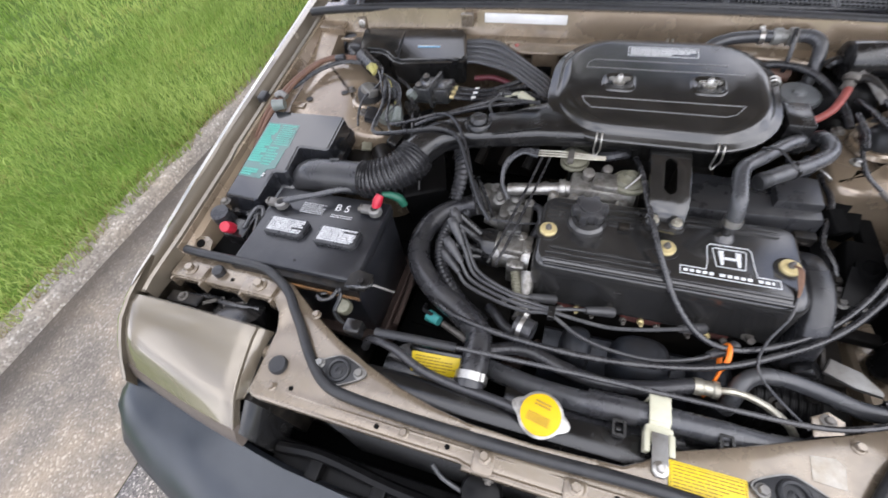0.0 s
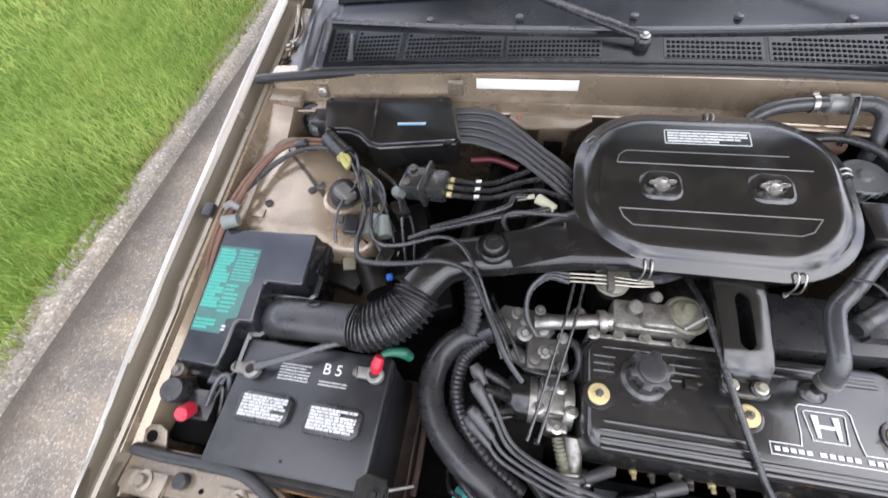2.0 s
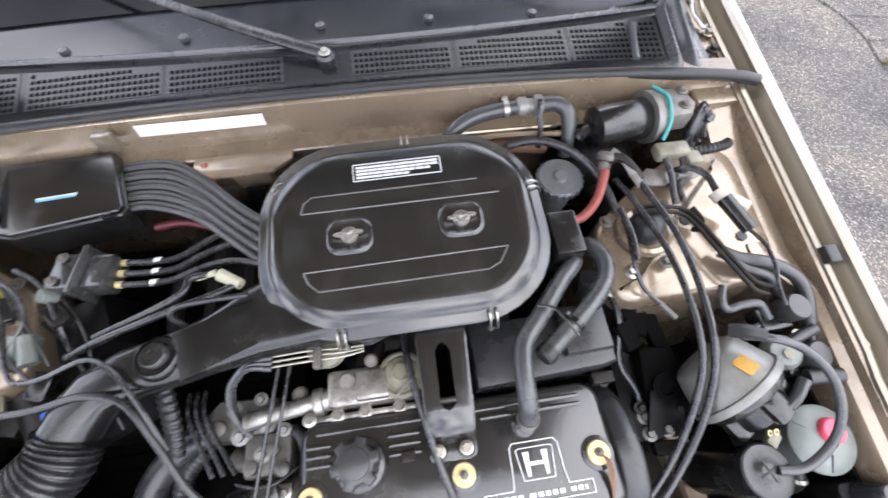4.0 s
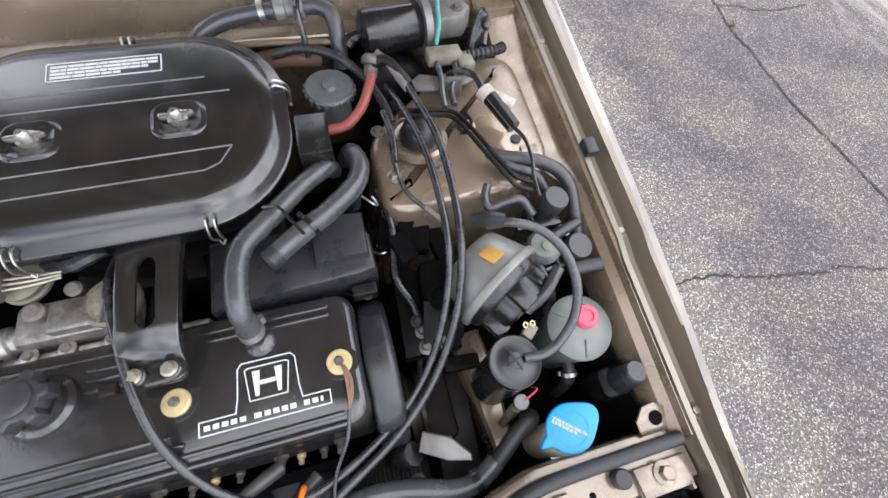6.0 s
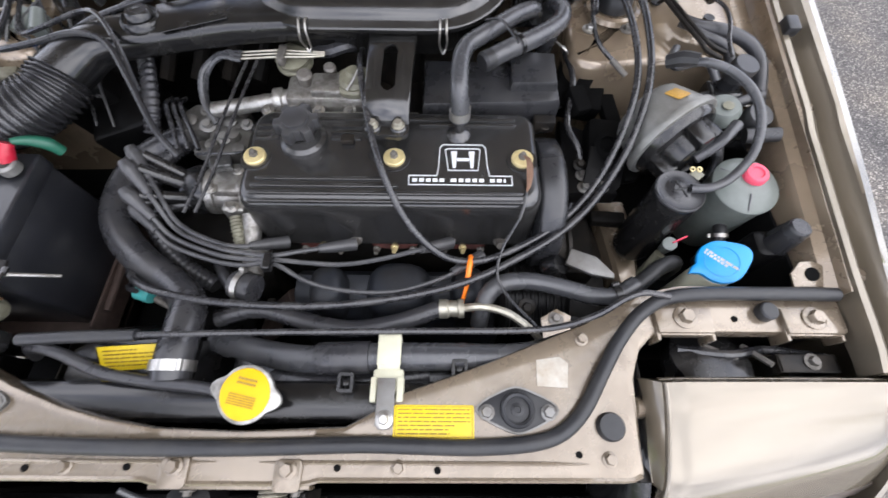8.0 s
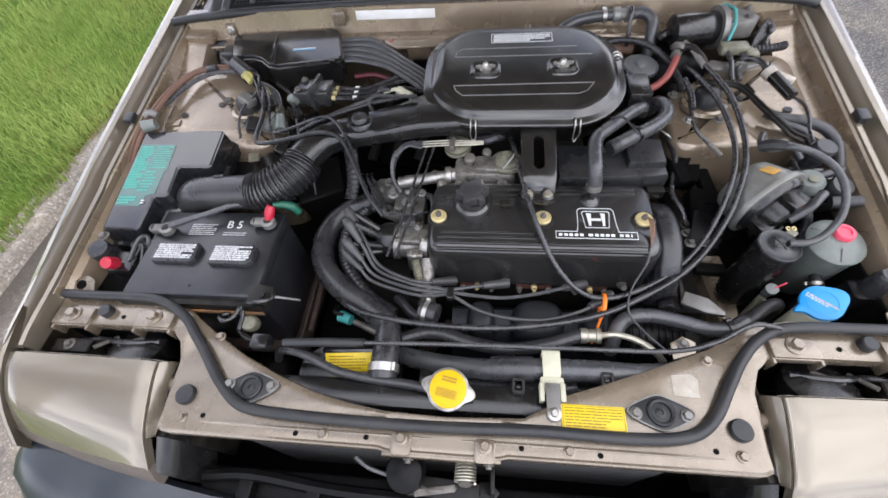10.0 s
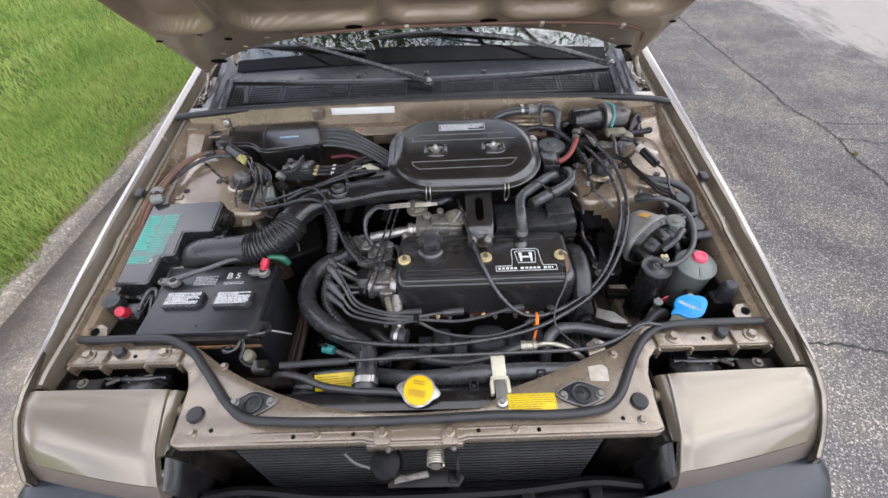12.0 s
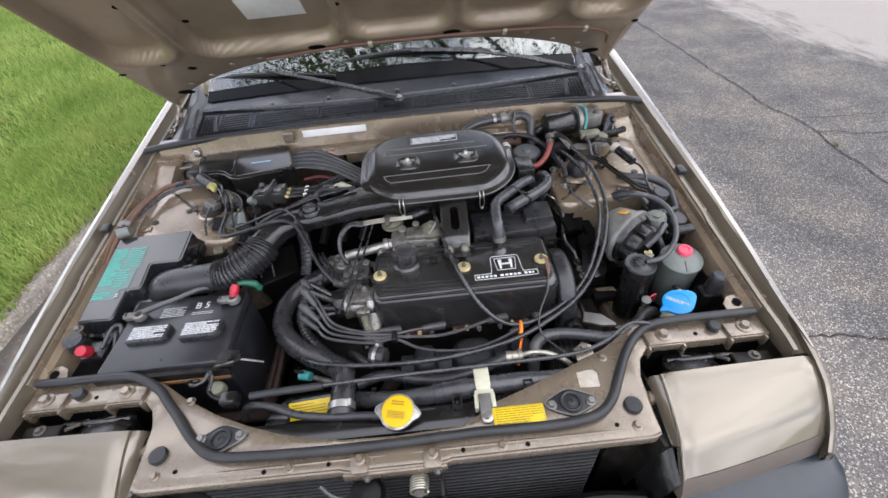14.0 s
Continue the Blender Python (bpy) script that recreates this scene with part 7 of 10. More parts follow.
part("end_plug", lathe(B(), [(0.0150, -0.01), (0.0155, 0.004), (0.012, 0.008)], (0.300, 0.486, 0.842), (-0.8, -0.6, 0), 16), rubber, h2)
clamp(h2, (0.350, 0.523, 0.842), (0.8, 0.6, 0), 0.0148, black_plastic, 0.006)
part("wire_tie", tube(B(), [(0.30, 0.55, 0.862), (0.32, 0.54, 0.870), (0.335, 0.515, 0.868), (0.345, 0.500, 0.862)], 0.0022, 6, 4), black_plastic, h1)

# plastic manifold cover behind the valve cover
mc = thing("intake_cover", "black moulded plastic cover behind the valve cover", "engine cover")
bm = B()
prism(bm, [(0.205, 0.462), (0.40, 0.470), (0.425, 0.475), (0.425, 0.535), (0.40, 0.56), (0.205, 0.565)], 0.70, 0.782, 0.010)
part("body", bm, grey_plastic, mc)
bm = B()
prism(bm, [(0.345, 0.490), (0.418, 0.492), (0.420, 0.560), (0.345, 0.565)], 0.77, 0.800, 0.006)
part("raised_end", bm, grey_plastic, mc)
bm = B()
lathe(bm, [(0.014, 0), (0.014, 0.03), (0.017, 0.032), (0.017, 0.045)], (0.41, 0.600, 0.76), (0.05, 0, 1), 16)
part("spigot", bm, grey_plastic, mc)
bm = B()
tube(bm, [(0.425, 0.585, 0.80), (0.440, 0.570, 0.796), (0.446, 0.575, 0.786), (0.44, 0.588, 0.79)], 0.0018, 6, 4)
part("wire_tie", bm, steel, mc)
bm = B()
box(bm, 0.385, 0.42, 0.448, 0.466, 0.735, 0.758, 0.003)
part("bracket_tab", bm, dark_metal, mc)

# carburettor side: casting, idle valve, pipes
carb = thing("carburettor_casting", "aluminium carburettor casting with pipes and a valve", "carburettor")
bm = B()
rod(bm, (-0.135, 0.470, 0.755), (-0.028, 0.482, 0.765), 0.0125, None, 16)
lathe(bm, [(0.020, 0), (0.020, 0.012), (0.016, 0.014), (0.016, 0.026)], (-0.032, 0.481, 0.765), (1, 0.1, 0.05), 18)
box(bm, -0.012, 0.115, 0.466, 0.520, 0.742, 0.785, 0.008)
box(bm, 0.030, 0.080, 0.470, 0.512, 0.78, 0.797, 0.005)
part("casting", bm, aluminium, carb, angle=40)
bm = B()
lathe(bm, [(0.033, 0), (0.034, 0.003), (0.034, 0.008), (0.030, 0.011), (0.026, 0.010), (0.022, 0.017), (0.012, 0.021), (0.010, 0.028), (0.0, 0.029)], (0.098, 0.498, 0.785), (0, 0.05, 1), 28)
part("diaphragm", bm, olive_plastic, carb, "round grey vacuum diaphragm")
for x in (-0.04, 0.0, 0.04, 0.09):
    bolt(carb, (x, 0.458, 0.768), 0.006, mat=steel)
bm = B()
box(bm, -0.05, 0.20, 0.452, 0.462, 0.70, 0.765, 0.004)
part("gasket_flange", bm, aluminium, carb)
bm = B()
lathe(bm, [(0.030, 0), (0.030, 0.004), (0.026, 0.006), (0.026, 0.010), (0.029, 0.012), (0.029, 0.016), (0.020, 0.020), (0.012, 0.021), (0.0, 0.0215)], (-0.010, 0.556, 0.776), (0, -0.1, 1), 24)
part("choke_dome", bm, olive_plastic, carb)
part("choke_rod", tube(B(), [(0.02, 0.57, 0.79), (0.05, 0.555, 0.80), (0.075, 0.56, 0.805), (0.10, 0.575, 0.80)], 0.010, 8, 4), hose_rubber, carb)
for x, y, z, r in ((-0.06, 0.50, 0.745, 0.012), (-0.10, 0.485, 0.74, 0.010), (0.02, 0.50, 0.797, 0.012), (0.055, 0.525, 0.79, 0.010)):
    part("casting_plug", lathe(B(), [(r, -0.01), (r, 0.006), (r * 0.7, 0.009)], (x, y, z), (0.1, -0.2, 1), 12), dusty_steel, carb)
for q in range(3):
    bm = B()
    tube(bm, [(-0.085, 0.548 - q * 0.0075, 0.802), (-0.03, 0.548 - q * 0.0075, 0.806), (0.020, 0.545 - q * 0.0060, 0.807), (0.048, 0.545 - q * 0.004, 0.806)], 0.0019, 6, 4)
    part("vacuum_pipe", bm, zinc_pale, carb, "thin metal vacuum pipe")
bm = B()
box(bm, -0.025, -0.013, 0.520, 0.556, 0.798, 0.813, 0.003)
part("pipe_clamp", bm, dusty_steel, carb)
for q in range(3):
    bm = B()
    tube(bm, [(-0.085, 0.546 - q * 0.0078, 0.802), (-0.12, 0.542 - q * 0.004, 0.803), (-0.148, 0.515, 0.79 - q * 0.006), (-0.150, 0.480, 0.765 - q * 0.008), (-0.13, 0.45 + q * 0.004, 0.745)], 0.0045, 8, 5)
    part("vacuum_hose", bm, worn_hose, carb)
for dx in (0.0, 0.016):
    bm = B()
    tube(bm, [(-0.075 + dx, 0.540, 0.800), (-0.088 + dx, 0.47, 0.792), (-0.105 + dx, 0.40, 0.775), (-0.118 + dx, 0.345, 0.760), (-0.135 + dx, 0.28, 0.748)], 0.0026, 6, 5)
    part("thin_wire", bm, cable_black, carb)

# ---- battery ----
battery = thing("battery", "dusty black car battery with worn white labels", "battery")
bm = B()
prism(bm, rrect(-0.4965, 0.270, 0.262, 0.196, 0.006, 3), 0.55, 0.745, 0.003)
part("case", bm, battery_plastic, battery)
bm = B()
prism(bm, rrect(-0.4965, 0.270, 0.268, 0.200, 0.006, 3), 0.738, 0.766, 0.004)
top = part("top", bm, battery_plastic, battery)
for i, (x, y) in enumerate(((-0.553, 0.259), (-0.434, 0.257))):
    bm = B()
    pts = [(-0.047, -0.018), (-0.040, -0.024), (0.036, -0.024), (0.046, -0.014), (0.046, 0.016), (0.038, 0.023), (-0.038, 0.023), (-0.047, 0.016)]
    prism(bm, pts, 0.764, 0.779, 0.004)
    moved(bm, pose(x, y, 0))
    c = part("vent_cap", bm, grey_plastic, battery, "removable vent cap with a worn white label")
    bm = B()
    bars(bm, pose(x, y, 0.779), 0.078, 0.034, 7, 30 + i, 0.78, 0.10)
    part("cap_label", bm, worn_print, c)
bm = B()
bars(bm, pose(-0.527, 0.322, 0.7665), 0.056, 0.030, 6, 44, 0.45, 0.12)
bars(bm, pose(-0.455, 0.312, 0.7665), 0.05, 0.010, 2, 45, 0.4, 0.12)
part("type_label", bm, worn_print, battery, "worn white printed label")
lettering("type_mark", "B 5", 0.026, pose(-0.462, 0.335, 0.7668), white_print, battery, "white printed characters")
bm = B()
lathe(bm, [(0.0025, 0), (0.0025, 0.001)], (-0.50, 0.19, 0.766), (0, 0, 1), 8)
part("moulding_dot", bm, dark_metal, battery)
for name, x, y, mat in (("negative", -0.598, 0.314, steel), ("positive", -0.385, 0.336, steel)):
    bm = B()
    lathe(bm, [(0.009, 0), (0.0085, 0.018), (0.006, 0.019)], (x, y, 0.766), (0, 0, 1), 16)
    post = part("terminal_post", bm, dark_metal, battery)
    bm = B()
    lathe(bm, [(0.0145, 0), (0.0145, 0.012), (0.012, 0.014)], (x, y, 0.770), (0, 0, 1), 18)
    box(bm, x - 0.030, x - 0.008, y - 0.009, y + 0.009, 0.771, 0.783, 0.002)
    part("terminal_clamp", bm, dusty_alloy, post, "corroded lead terminal clamp")
    bolt(post, (x - 0.030, y, 0.777), 0.006, (-1, -0.2, 0.1), mat=dusty_steel)
bm = B()
tube(bm, [(-0.384, 0.342, 0.780), (-0.381, 0.350, 0.792), (-0.377, 0.360, 0.800)], [0.0095, 0.0105, 0.0080], 12, 4)
part("red_boot", bm, red_plastic, battery, "red rubber terminal boot")
bm = B()
tube(bm, [(-0.590, 0.318, 0.783), (-0.555, 0.332, 0.786), (-0.52, 0.348, 0.786), (-0.49, 0.362, 0.788), (-0.465, 0.375, 0.785), (-0.44, 0.392, 0.76)], [0.0075, 0.0065, 0.006, 0.006, 0.006, 0.006], 10, 6)
part("negative_cable", bm, worn_hose, battery, "grey negative battery cable")
bm = B()
tube(bm, [(-0.376, 0.364, 0.798), (-0.362, 0.373, 0.790), (-0.346, 0.378, 0.778), (-0.338, 0.378, 0.760)], [0.005, 0.0075, 0.0095, 0.008], 10, 5)
part("positive_cable_sleeve", bm, green_plastic, battery, "green taped positive cable")
# hold-down
bm = B()
box(bm, -0.634, -0.350, 0.1595, 0.1725, 0.744, 0.756, 0.002)
box(bm, -0.634, -0.350, 0.156, 0.160, 0.734, 0.7565, 0.0012)
hold = part("hold_down", bm, dark_metal, battery, "black steel hold-down bar")
bm = B()
box(bm, -0.60, -0.352, 0.152, 0.155, 0.728, 0.738, 0.001)
part("rusty_strip", bm, rust_orange, hold, "orange rusted edge of the bar")
bm = B()
prism(bm, [(-0.024, -0.020), (0.018, -0.022), (0.026, -0.006), (0.022, 0.016), (-0.010, 0.020), (-0.024, 0.008)], 0, 0.006, 0.0025)
moved(bm, pose(-0.352, 0.178, 0.762))
part("corner_clamp", bm, dark_metal, hold)
bolt(hold, (-0.345, 0.172, 0.768), 0.006, mat=dark_metal)
part("clamp_curl", tube(B(), [(-0.375, 0.160, 0.764), (-0.360, 0.156, 0.772), (-0.340, 0.158, 0.774), (-0.328, 0.168, 0.768), (-0.330, 0.184, 0.764)], 0.004, 8, 5), black_enamel, hold)
bm = B()
rod(bm, (-0.340, 0.176, 0.763), (-0.300, 0.193, 0.716), 0.0028, 0.0024, 8)
part("hook_bolt", bm, steel, hold)
bm = B()
box(bm, -0.65, -0.33, 0.15, 0.39, 0.525, 0.55, 0.006)
box(bm, -0.335, -0.33, 0.15, 0.39, 0.53, 0.60, 0.002)
tagged(part("battery_tray", bm, rust), "rust-stained steel battery tray", "tray")
bm = B()
tube(bm, [(-0.345, 0.385, 0.60), (-0.328, 0.36, 0.605), (-0.318, 0.28, 0.60), (-0.318, 0.18, 0.595)], 0.006, 8, 4)
tagged(part("tray_strap", bm, rust), "rusted strap beside the battery tray", "strap")
# hooks in front of the battery
bm = B()
tube(bm, [(-0.42, 0.150, 0.735), (-0.43, 0.140, 0.745), (-0.415, 0.128, 0.752), (-0.40, 0.138, 0.748), (-0.392, 0.155, 0.752), (-0.382, 0.150, 0.758), (-0.380, 0.135, 0.752), (-0.384, 0.118, 0.742), (-0.37, 0.105, 0.738), (-0.35, 0.098, 0.738)], 0.0042, 8, 5)
tagged(part("rod_hook", bm, black_plastic), "black plastic hook for the prop rod", "hook")
bm = B()
lathe(bm, [(0.016, 0), (0.016, 0.02), (0.013, 0.024), (0.0, 0.025)], (-0.395, 0.150, 0.69), (0.2, -0.3, 1), 16)
tagged(part("washer_bottle_neck", bm, olive_plastic), "dirty ivory plastic neck beside the battery", "cap")

# ---- fuse box ----


def fb_z(y):
    return 0.784 + (y - 0.315) * 0.155


fuse = thing("fuse_box", "stepped dark grey plastic fuse box with a green label", "fuse box")
LID = [(-0.738, 0.310), (-0.664, 0.308), (-0.659, 0.313), (-0.655, 0.384), (-0.650, 0.389), (-0.629, 0.390), (-0.624, 0.395), (-0.626, 0.460), (-0.621, 0.465), (-0.555, 0.465), (-0.550, 0.470), (-0.549, 0.560), (-0.554, 0.565), (-0.738, 0.562), (-0.743, 0.556)]
bm = B()
rings = []
for d, dz in ((-0.014, -0.062), (-0.014, -0.044), (-0.012, -0.042), (-0.006, -0.040), (-0.001, -0.004), (0.0008, -0.0008), (0.003, 0.0)):
    rings.append([(x, y, fb_z(y) + dz) for x, y in inset(LID, d)])
loft(bm, rings)
flid = part("lid", bm, box_plastic, fuse, angle=18)
bm = B()
rings = []
for d, z in ((0.008, -0.16), (0.0, -0.05), (-0.002, -0.042)):
    rings.append([(x, y, fb_z(y) + z) for x, y in inset(LID, d)])
loft(bm, rings)
part("base", bm, black_plastic, fuse)
bm = B()
GL = [(-0.738, 0.524), (-0.651, 0.524), (-0.648, 0.456), (-0.653, 0.450), (-0.653, 0.393), (-0.672, 0.388), (-0.676, 0.362), (-0.735, 0.362)]
rings = []
for d, dz in ((0, 0.0003), (0.0004, 0.0010)):
    rings.append([(x, y, fb_z(y) + dz) for x, y in inset(GL[::-1], d)])
loft(bm, rings)
gl = part("circuit_label", bm, green_sheet, flid, "green printed circuit label")
bm = B()
tilt = pose(0, 0, 0, math.degrees(math.atan(0.155)), 0, 0)
for x, y, w, h, rows, seed, fill in ((-0.716, 0.462, 0.034, 0.116, 17, 2, 0.80), (-0.674, 0.489, 0.040, 0.064, 10, 3, 0.42), (-0.682, 0.425, 0.030, 0.056, 7, 6, 0.5), (-0.712, 0.376, 0.040, 0.020, 3, 4, 0.7)):
    bars(bm, Matrix.Translation((x, y, fb_z(y) + 0.0012)) @ tilt, w, h, rows, seed, fill, 0.06, 0.0)
part("label_print", bm, green_print, gl)
bm = B()
bars(bm, Matrix.Translation((-0.672, 0.372, fb_z(0.372) + 0.0018)) @ tilt, 0.008, 0.012, 2, 9, 0.5, 0.1, 0.0)
part("label_mark", bm, white_print, gl)
for x, y, w in ((-0.541, 0.515, 0.0), (-0.617, 0.43, 0.0)):
    bm = B()
    box(bm, -0.004, 0.004, -0.014, 0.014, -0.03, 0.0, 0.0015)
    for q in (-0.008, 0, 0.008):
        box(bm, 0.003, 0.007, q - 0.002, q + 0.002, -0.028, -0.004, 0.001)
    moved(bm, pose(x, y, fb_z(y) - 0.022, 0, 0, w * -1))
    part("snap_catch", bm, black_plastic, flid)
# relay with red cap in front of the fuse box
relay = thing("check_connector", "dark relay with a red cap in front of the fuse box", "relay")
bm = B()
lathe(bm, [(0.021, -0.06), (0.021, 0.0), (0.019, 0.006), (0.0, 0.0065)], (-0.726, 0.262, 0.772), (0.1, -0.15, 1), 18)
part("relay_can", bm, grey_plastic, relay)
bm = B()
lathe(bm, [(0.0125, 0), (0.0125, 0.022), (0.011, 0.026), (0.0, 0.027)], (-0.690, 0.240, 0.757), (0.15, -0.5, 0.85), 16)
part("red_cap", bm, red_plastic, relay, "bright red plastic cap")
bm = B()
box(bm, -0.71, -0.655, 0.225, 0.275, 0.70, 0.752, 0.005)
tube(bm, [(-0.66, 0.262, 0.75), (-0.645, 0.28, 0.765), (-0.642, 0.265, 0.758), (-0.648, 0.235, 0.735), (-0.655, 0.21, 0.71)], 0.004, 8, 5)
part("socket", bm, black_plastic, relay)
bm = B()
box(bm, -0.69, -0.655, 0.285, 0.305, 0.735, 0.75, 0.003)
part("connector", bm, smoky_plastic, relay)
bolt(relay, (-0.735, 0.295, 0.772), 0.007, mat=dusty_steel)
# near-black box added over the tan wing, in place of shade
part("lower_housing", box(B(), -0.738, -0.652, 0.190, 0.310, 0.56, 0.722, 0.010), dark_inside, relay)
part("cable", tube(B(), [(-0.668, 0.250, 0.752), (-0.655, 0.290, 0.770), (-0.643, 0.300, 0.765), (-0.640, 0.270, 0.748), (-0.648, 0.230, 0.720)], 0.0045, 8, 5), worn_hose, relay)

# ---- front of the bay ----
rad = thing("radiator", "black radiator with a yellow-topped filler cap", "radiator")
bm = B()
prism(bm, rrect(-0.02, 0.030, 0.62, 0.052, 0.018, 5), 0.30, 0.708, 0.016)
part("tank", bm, black_plastic, rad)
bm = B()
lathe(bm, [(0.017, 0), (0.017, 0.020), (0.024, 0.022), (0.024, 0.027)], (0.004, 0.034, 0.705), (0, -0.1, 1), 24)
part("filler_neck", bm, dark_metal, rad)
bm = B()
ear = [(math.cos(a) * (0.0345 + 0.011 * max(0.0, abs(math.cos(a)) - 0.90) / 0.10), math.sin(a) * 0.0345) for a in [math.tau * i / 72 for i in range(72)]]
prism(bm, ear, 0, 0.007, 0.002)
moved(bm, pose(0.004, 0.034, 0.734, 8, 0, -12))
rcap = part("filler_cap", bm, aluminium, rad, "cast radiator cap with two ears")
bm = B()
lathe(bm, [(0.0300, 0), (0.0300, 0.0015), (0.0285, 0.0025)], (0.004, 0.033, 0.741), (0, -0.14, 1), 36)
part("yellow_disc", bm, cap_yellow, rcap, "yellow warning disc with dark lines")
bm = B()
bars(bm, pose(0.004, 0.039, 0.7448, 8, 0, -12) @ pose(0, -0.014, 0), 0.034, 0.014, 5, 12, 0.45)
bars(bm, pose(0.004, 0.039, 0.7448, 8, 0, -12) @ pose(0, 0.008, 0), 0.024, 0.010, 2, 13, 0.5)
part("disc_lines", bm, label_ink, rcap)
# fan shroud with its yellow sticker
shroud = thing("fan_shroud", "black plastic fan shroud with a yellow sticker", "fan shroud")
bm = B()
prism(bm, [(-0.285, 0.055), (-0.10, 0.055), (-0.10, 0.115), (-0.13, 0.128), (-0.245, 0.128), (-0.285, 0.10)], 0.40, 0.672, 0.010)
prism(bm, [(-0.06, 0.055), (0.34, 0.055), (0.34, 0.10), (-0.06, 0.10)], 0.40, 0.66, 0.010)
part("housing", bm, black_plastic, shroud)
bm = B()
box(bm, -0.045, 0.045, -0.018, 0.018, 0, 0.001, 0.0003)
moved(bm, pose(-0.186, 0.087, 0.683, 38, 0, 4))
fs = part("fan_sticker", bm, yellow_label, shroud, "yellow fan warning sticker")
bm = B()
bars(bm, pose(-0.186, 0.087, 0.6838, 38, 0, 4) @ pose(0, 0, 0.0006), 0.076, 0.028, 5, 15, 0.35)
part("print_field", bm, label_ink, fs)
bm = B()
prism(bm, [(-0.052, -0.024), (0.05, -0.024), (0.05, 0.024), (-0.052, 0.024)], -0.06, -0.002, 0.004)
moved(bm, pose(-0.186, 0.087, 0.683, 38, 0, 4))
part("sticker_ledge", bm, black_plastic, shroud)
for x in (0.118, 0.262):
    bm = B()
    outline_frame(bm, rrect(0, 0, 0.020, 0.024, 0.003, 2), 0.004, 0, 0.012)
    box(bm, -0.004, 0.004, -0.003, 0.003, -0.003, 0.008, 0.001)
    moved(bm, pose(x, 0.050 if x < 0.2 else 0.068, 0.712))
    part("shroud_clip", bm, black_plastic, shroud)
# upper radiator hose
uh = hose("radiator_hose", "thick black upper radiator hose with a steel clamp", [(-0.115, 0.055, 0.700), (-0.116, 0.085, 0.705), (-0.118, 0.13, 0.700), (-0.128, 0.165, 0.690), (-0.17, 0.200, 0.678), (-0.225, 0.235, 0.672), (-0.280, 0.285, 0.668), (-0.308, 0.345, 0.666), (-0.302, 0.41, 0.668), (-0.262, 0.455, 0.676), (-0.20, 0.475, 0.69)], 0.0245, hose_rubber, n=16)
clamp(uh, (-0.1155, 0.072, 0.7035), (-0.02, 1, 0.12), 0.0262, steel, 0.014)
heater = thing("heater_hose", "ribbed black heater hose inside the radiator hose", "hose")
part("tube", tube(B(), [(-0.13, 0.215, 0.625), (-0.19, 0.25, 0.638), (-0.242, 0.305, 0.650), (-0.262, 0.36, 0.660), (-0.255, 0.415, 0.672), (-0.22, 0.45, 0.685)], 0.0135, 12, 16, 0.0007, 34), hose_rubber, heater, angle=70)
hose("heater_hose", "black curved hose in front of the engine", [(-0.10, 0.15, 0.655), (-0.04, 0.165, 0.655), (0.03, 0.150, 0.650), (0.10, 0.135, 0.66), (0.17, 0.140, 0.675), (0.235, 0.160, 0.682)], 0.013, hose_rubber)
fit_ = thing("pipe_fitting", "zinc crimp fitting with a bent metal pipe", "fitting")
part("crimp", lathe(B(), [(0.014, 0), (0.014, 0.012), (0.012, 0.014), (0.012, 0.026), (0.014, 0.028), (0.014, 0.036)], (0.235, 0.160, 0.682), (1, 0.02, 0.05), 16), zinc_pale, fit_)
part("pipe", tube(B(), [(0.270, 0.161, 0.684), (0.30, 0.162, 0.688), (0.335, 0.152, 0.688), (0.365, 0.132, 0.682), (0.385, 0.12, 0.66)], 0.006, 8, 5), zinc_pale, fit_)
# air-conditioning hose with the ivory clip
ah = hose("air_conditioning_hose", "thick grey-black hose held by an ivory clip", [(-0.10, 0.12, 0.640), (-0.02, 0.10, 0.66), (0.05, 0.085, 0.69), (0.10, 0.084, 0.702), (0.17, 0.085, 0.707), (0.25, 0.086, 0.707), (0.33, 0.087, 0.70), (0.39, 0.10, 0.69), (0.44, 0.14, 0.66)], 0.0185, worn_hose, n=14)
part("foam_sleeve", tube(B(), [(0.075, 0.0845, 0.697), (0.10, 0.084, 0.702), (0.145, 0.0845, 0.706)], 0.0215, 14, 4), hose_rubber, ah)
hose("lower_hose", "black hose passing under the radiator top", [(-0.05, 0.075, 0.62), (0.05, 0.058, 0.665), (0.12, 0.056, 0.67), (0.22, 0.07, 0.66)], 0.018, hose_rubber)
pc = thing("hose_clip", "ivory plastic hose clip on a steel strap", "clip")
bm = B()
outline_frame(bm, rrect(0, 0, 0.046, 0.050, 0.010, 4), 0.004, -0.014, 0.014)
moved(bm, pose(0.172, 0.086, 0.707, 90, 0, 90))
box(bm, 0.157, 0.187, 0.070, 0.114, 0.729, 0.7335, 0.0015)
part("upper_clip", bm, ivory_plastic, pc)
bm = B()
box(bm, 0.153, 0.191, 0.040, 0.066, 0.716, 0.729, 0.003)
box(bm, 0.151, 0.159, 0.026, 0.056, 0.713, 0.732, 0.002)
box(bm, 0.183, 0.192, 0.026, 0.056, 0.713, 0.732, 0.002)
box(bm, 0.164, 0.179, 0.030, 0.046, 0.718, 0.734, 0.002)
part("lower_clip", bm, ivory_plastic, pc)
bm = B()
prism(bm, [(-0.011, -0.012), (-0.006, -0.017), (0.006, -0.017), (0.011, -0.012), (0.011, 0.042), (-0.011, 0.042)], 0, 0.0022, 0.0008)
moved(bm, pose(0.171, 0.012, 0.7325, 0, 0, 0))
part("strap", bm, dusty_alloy, pc)
bolt(pc, (0.171, 0.006, 0.7347), 0.0062)
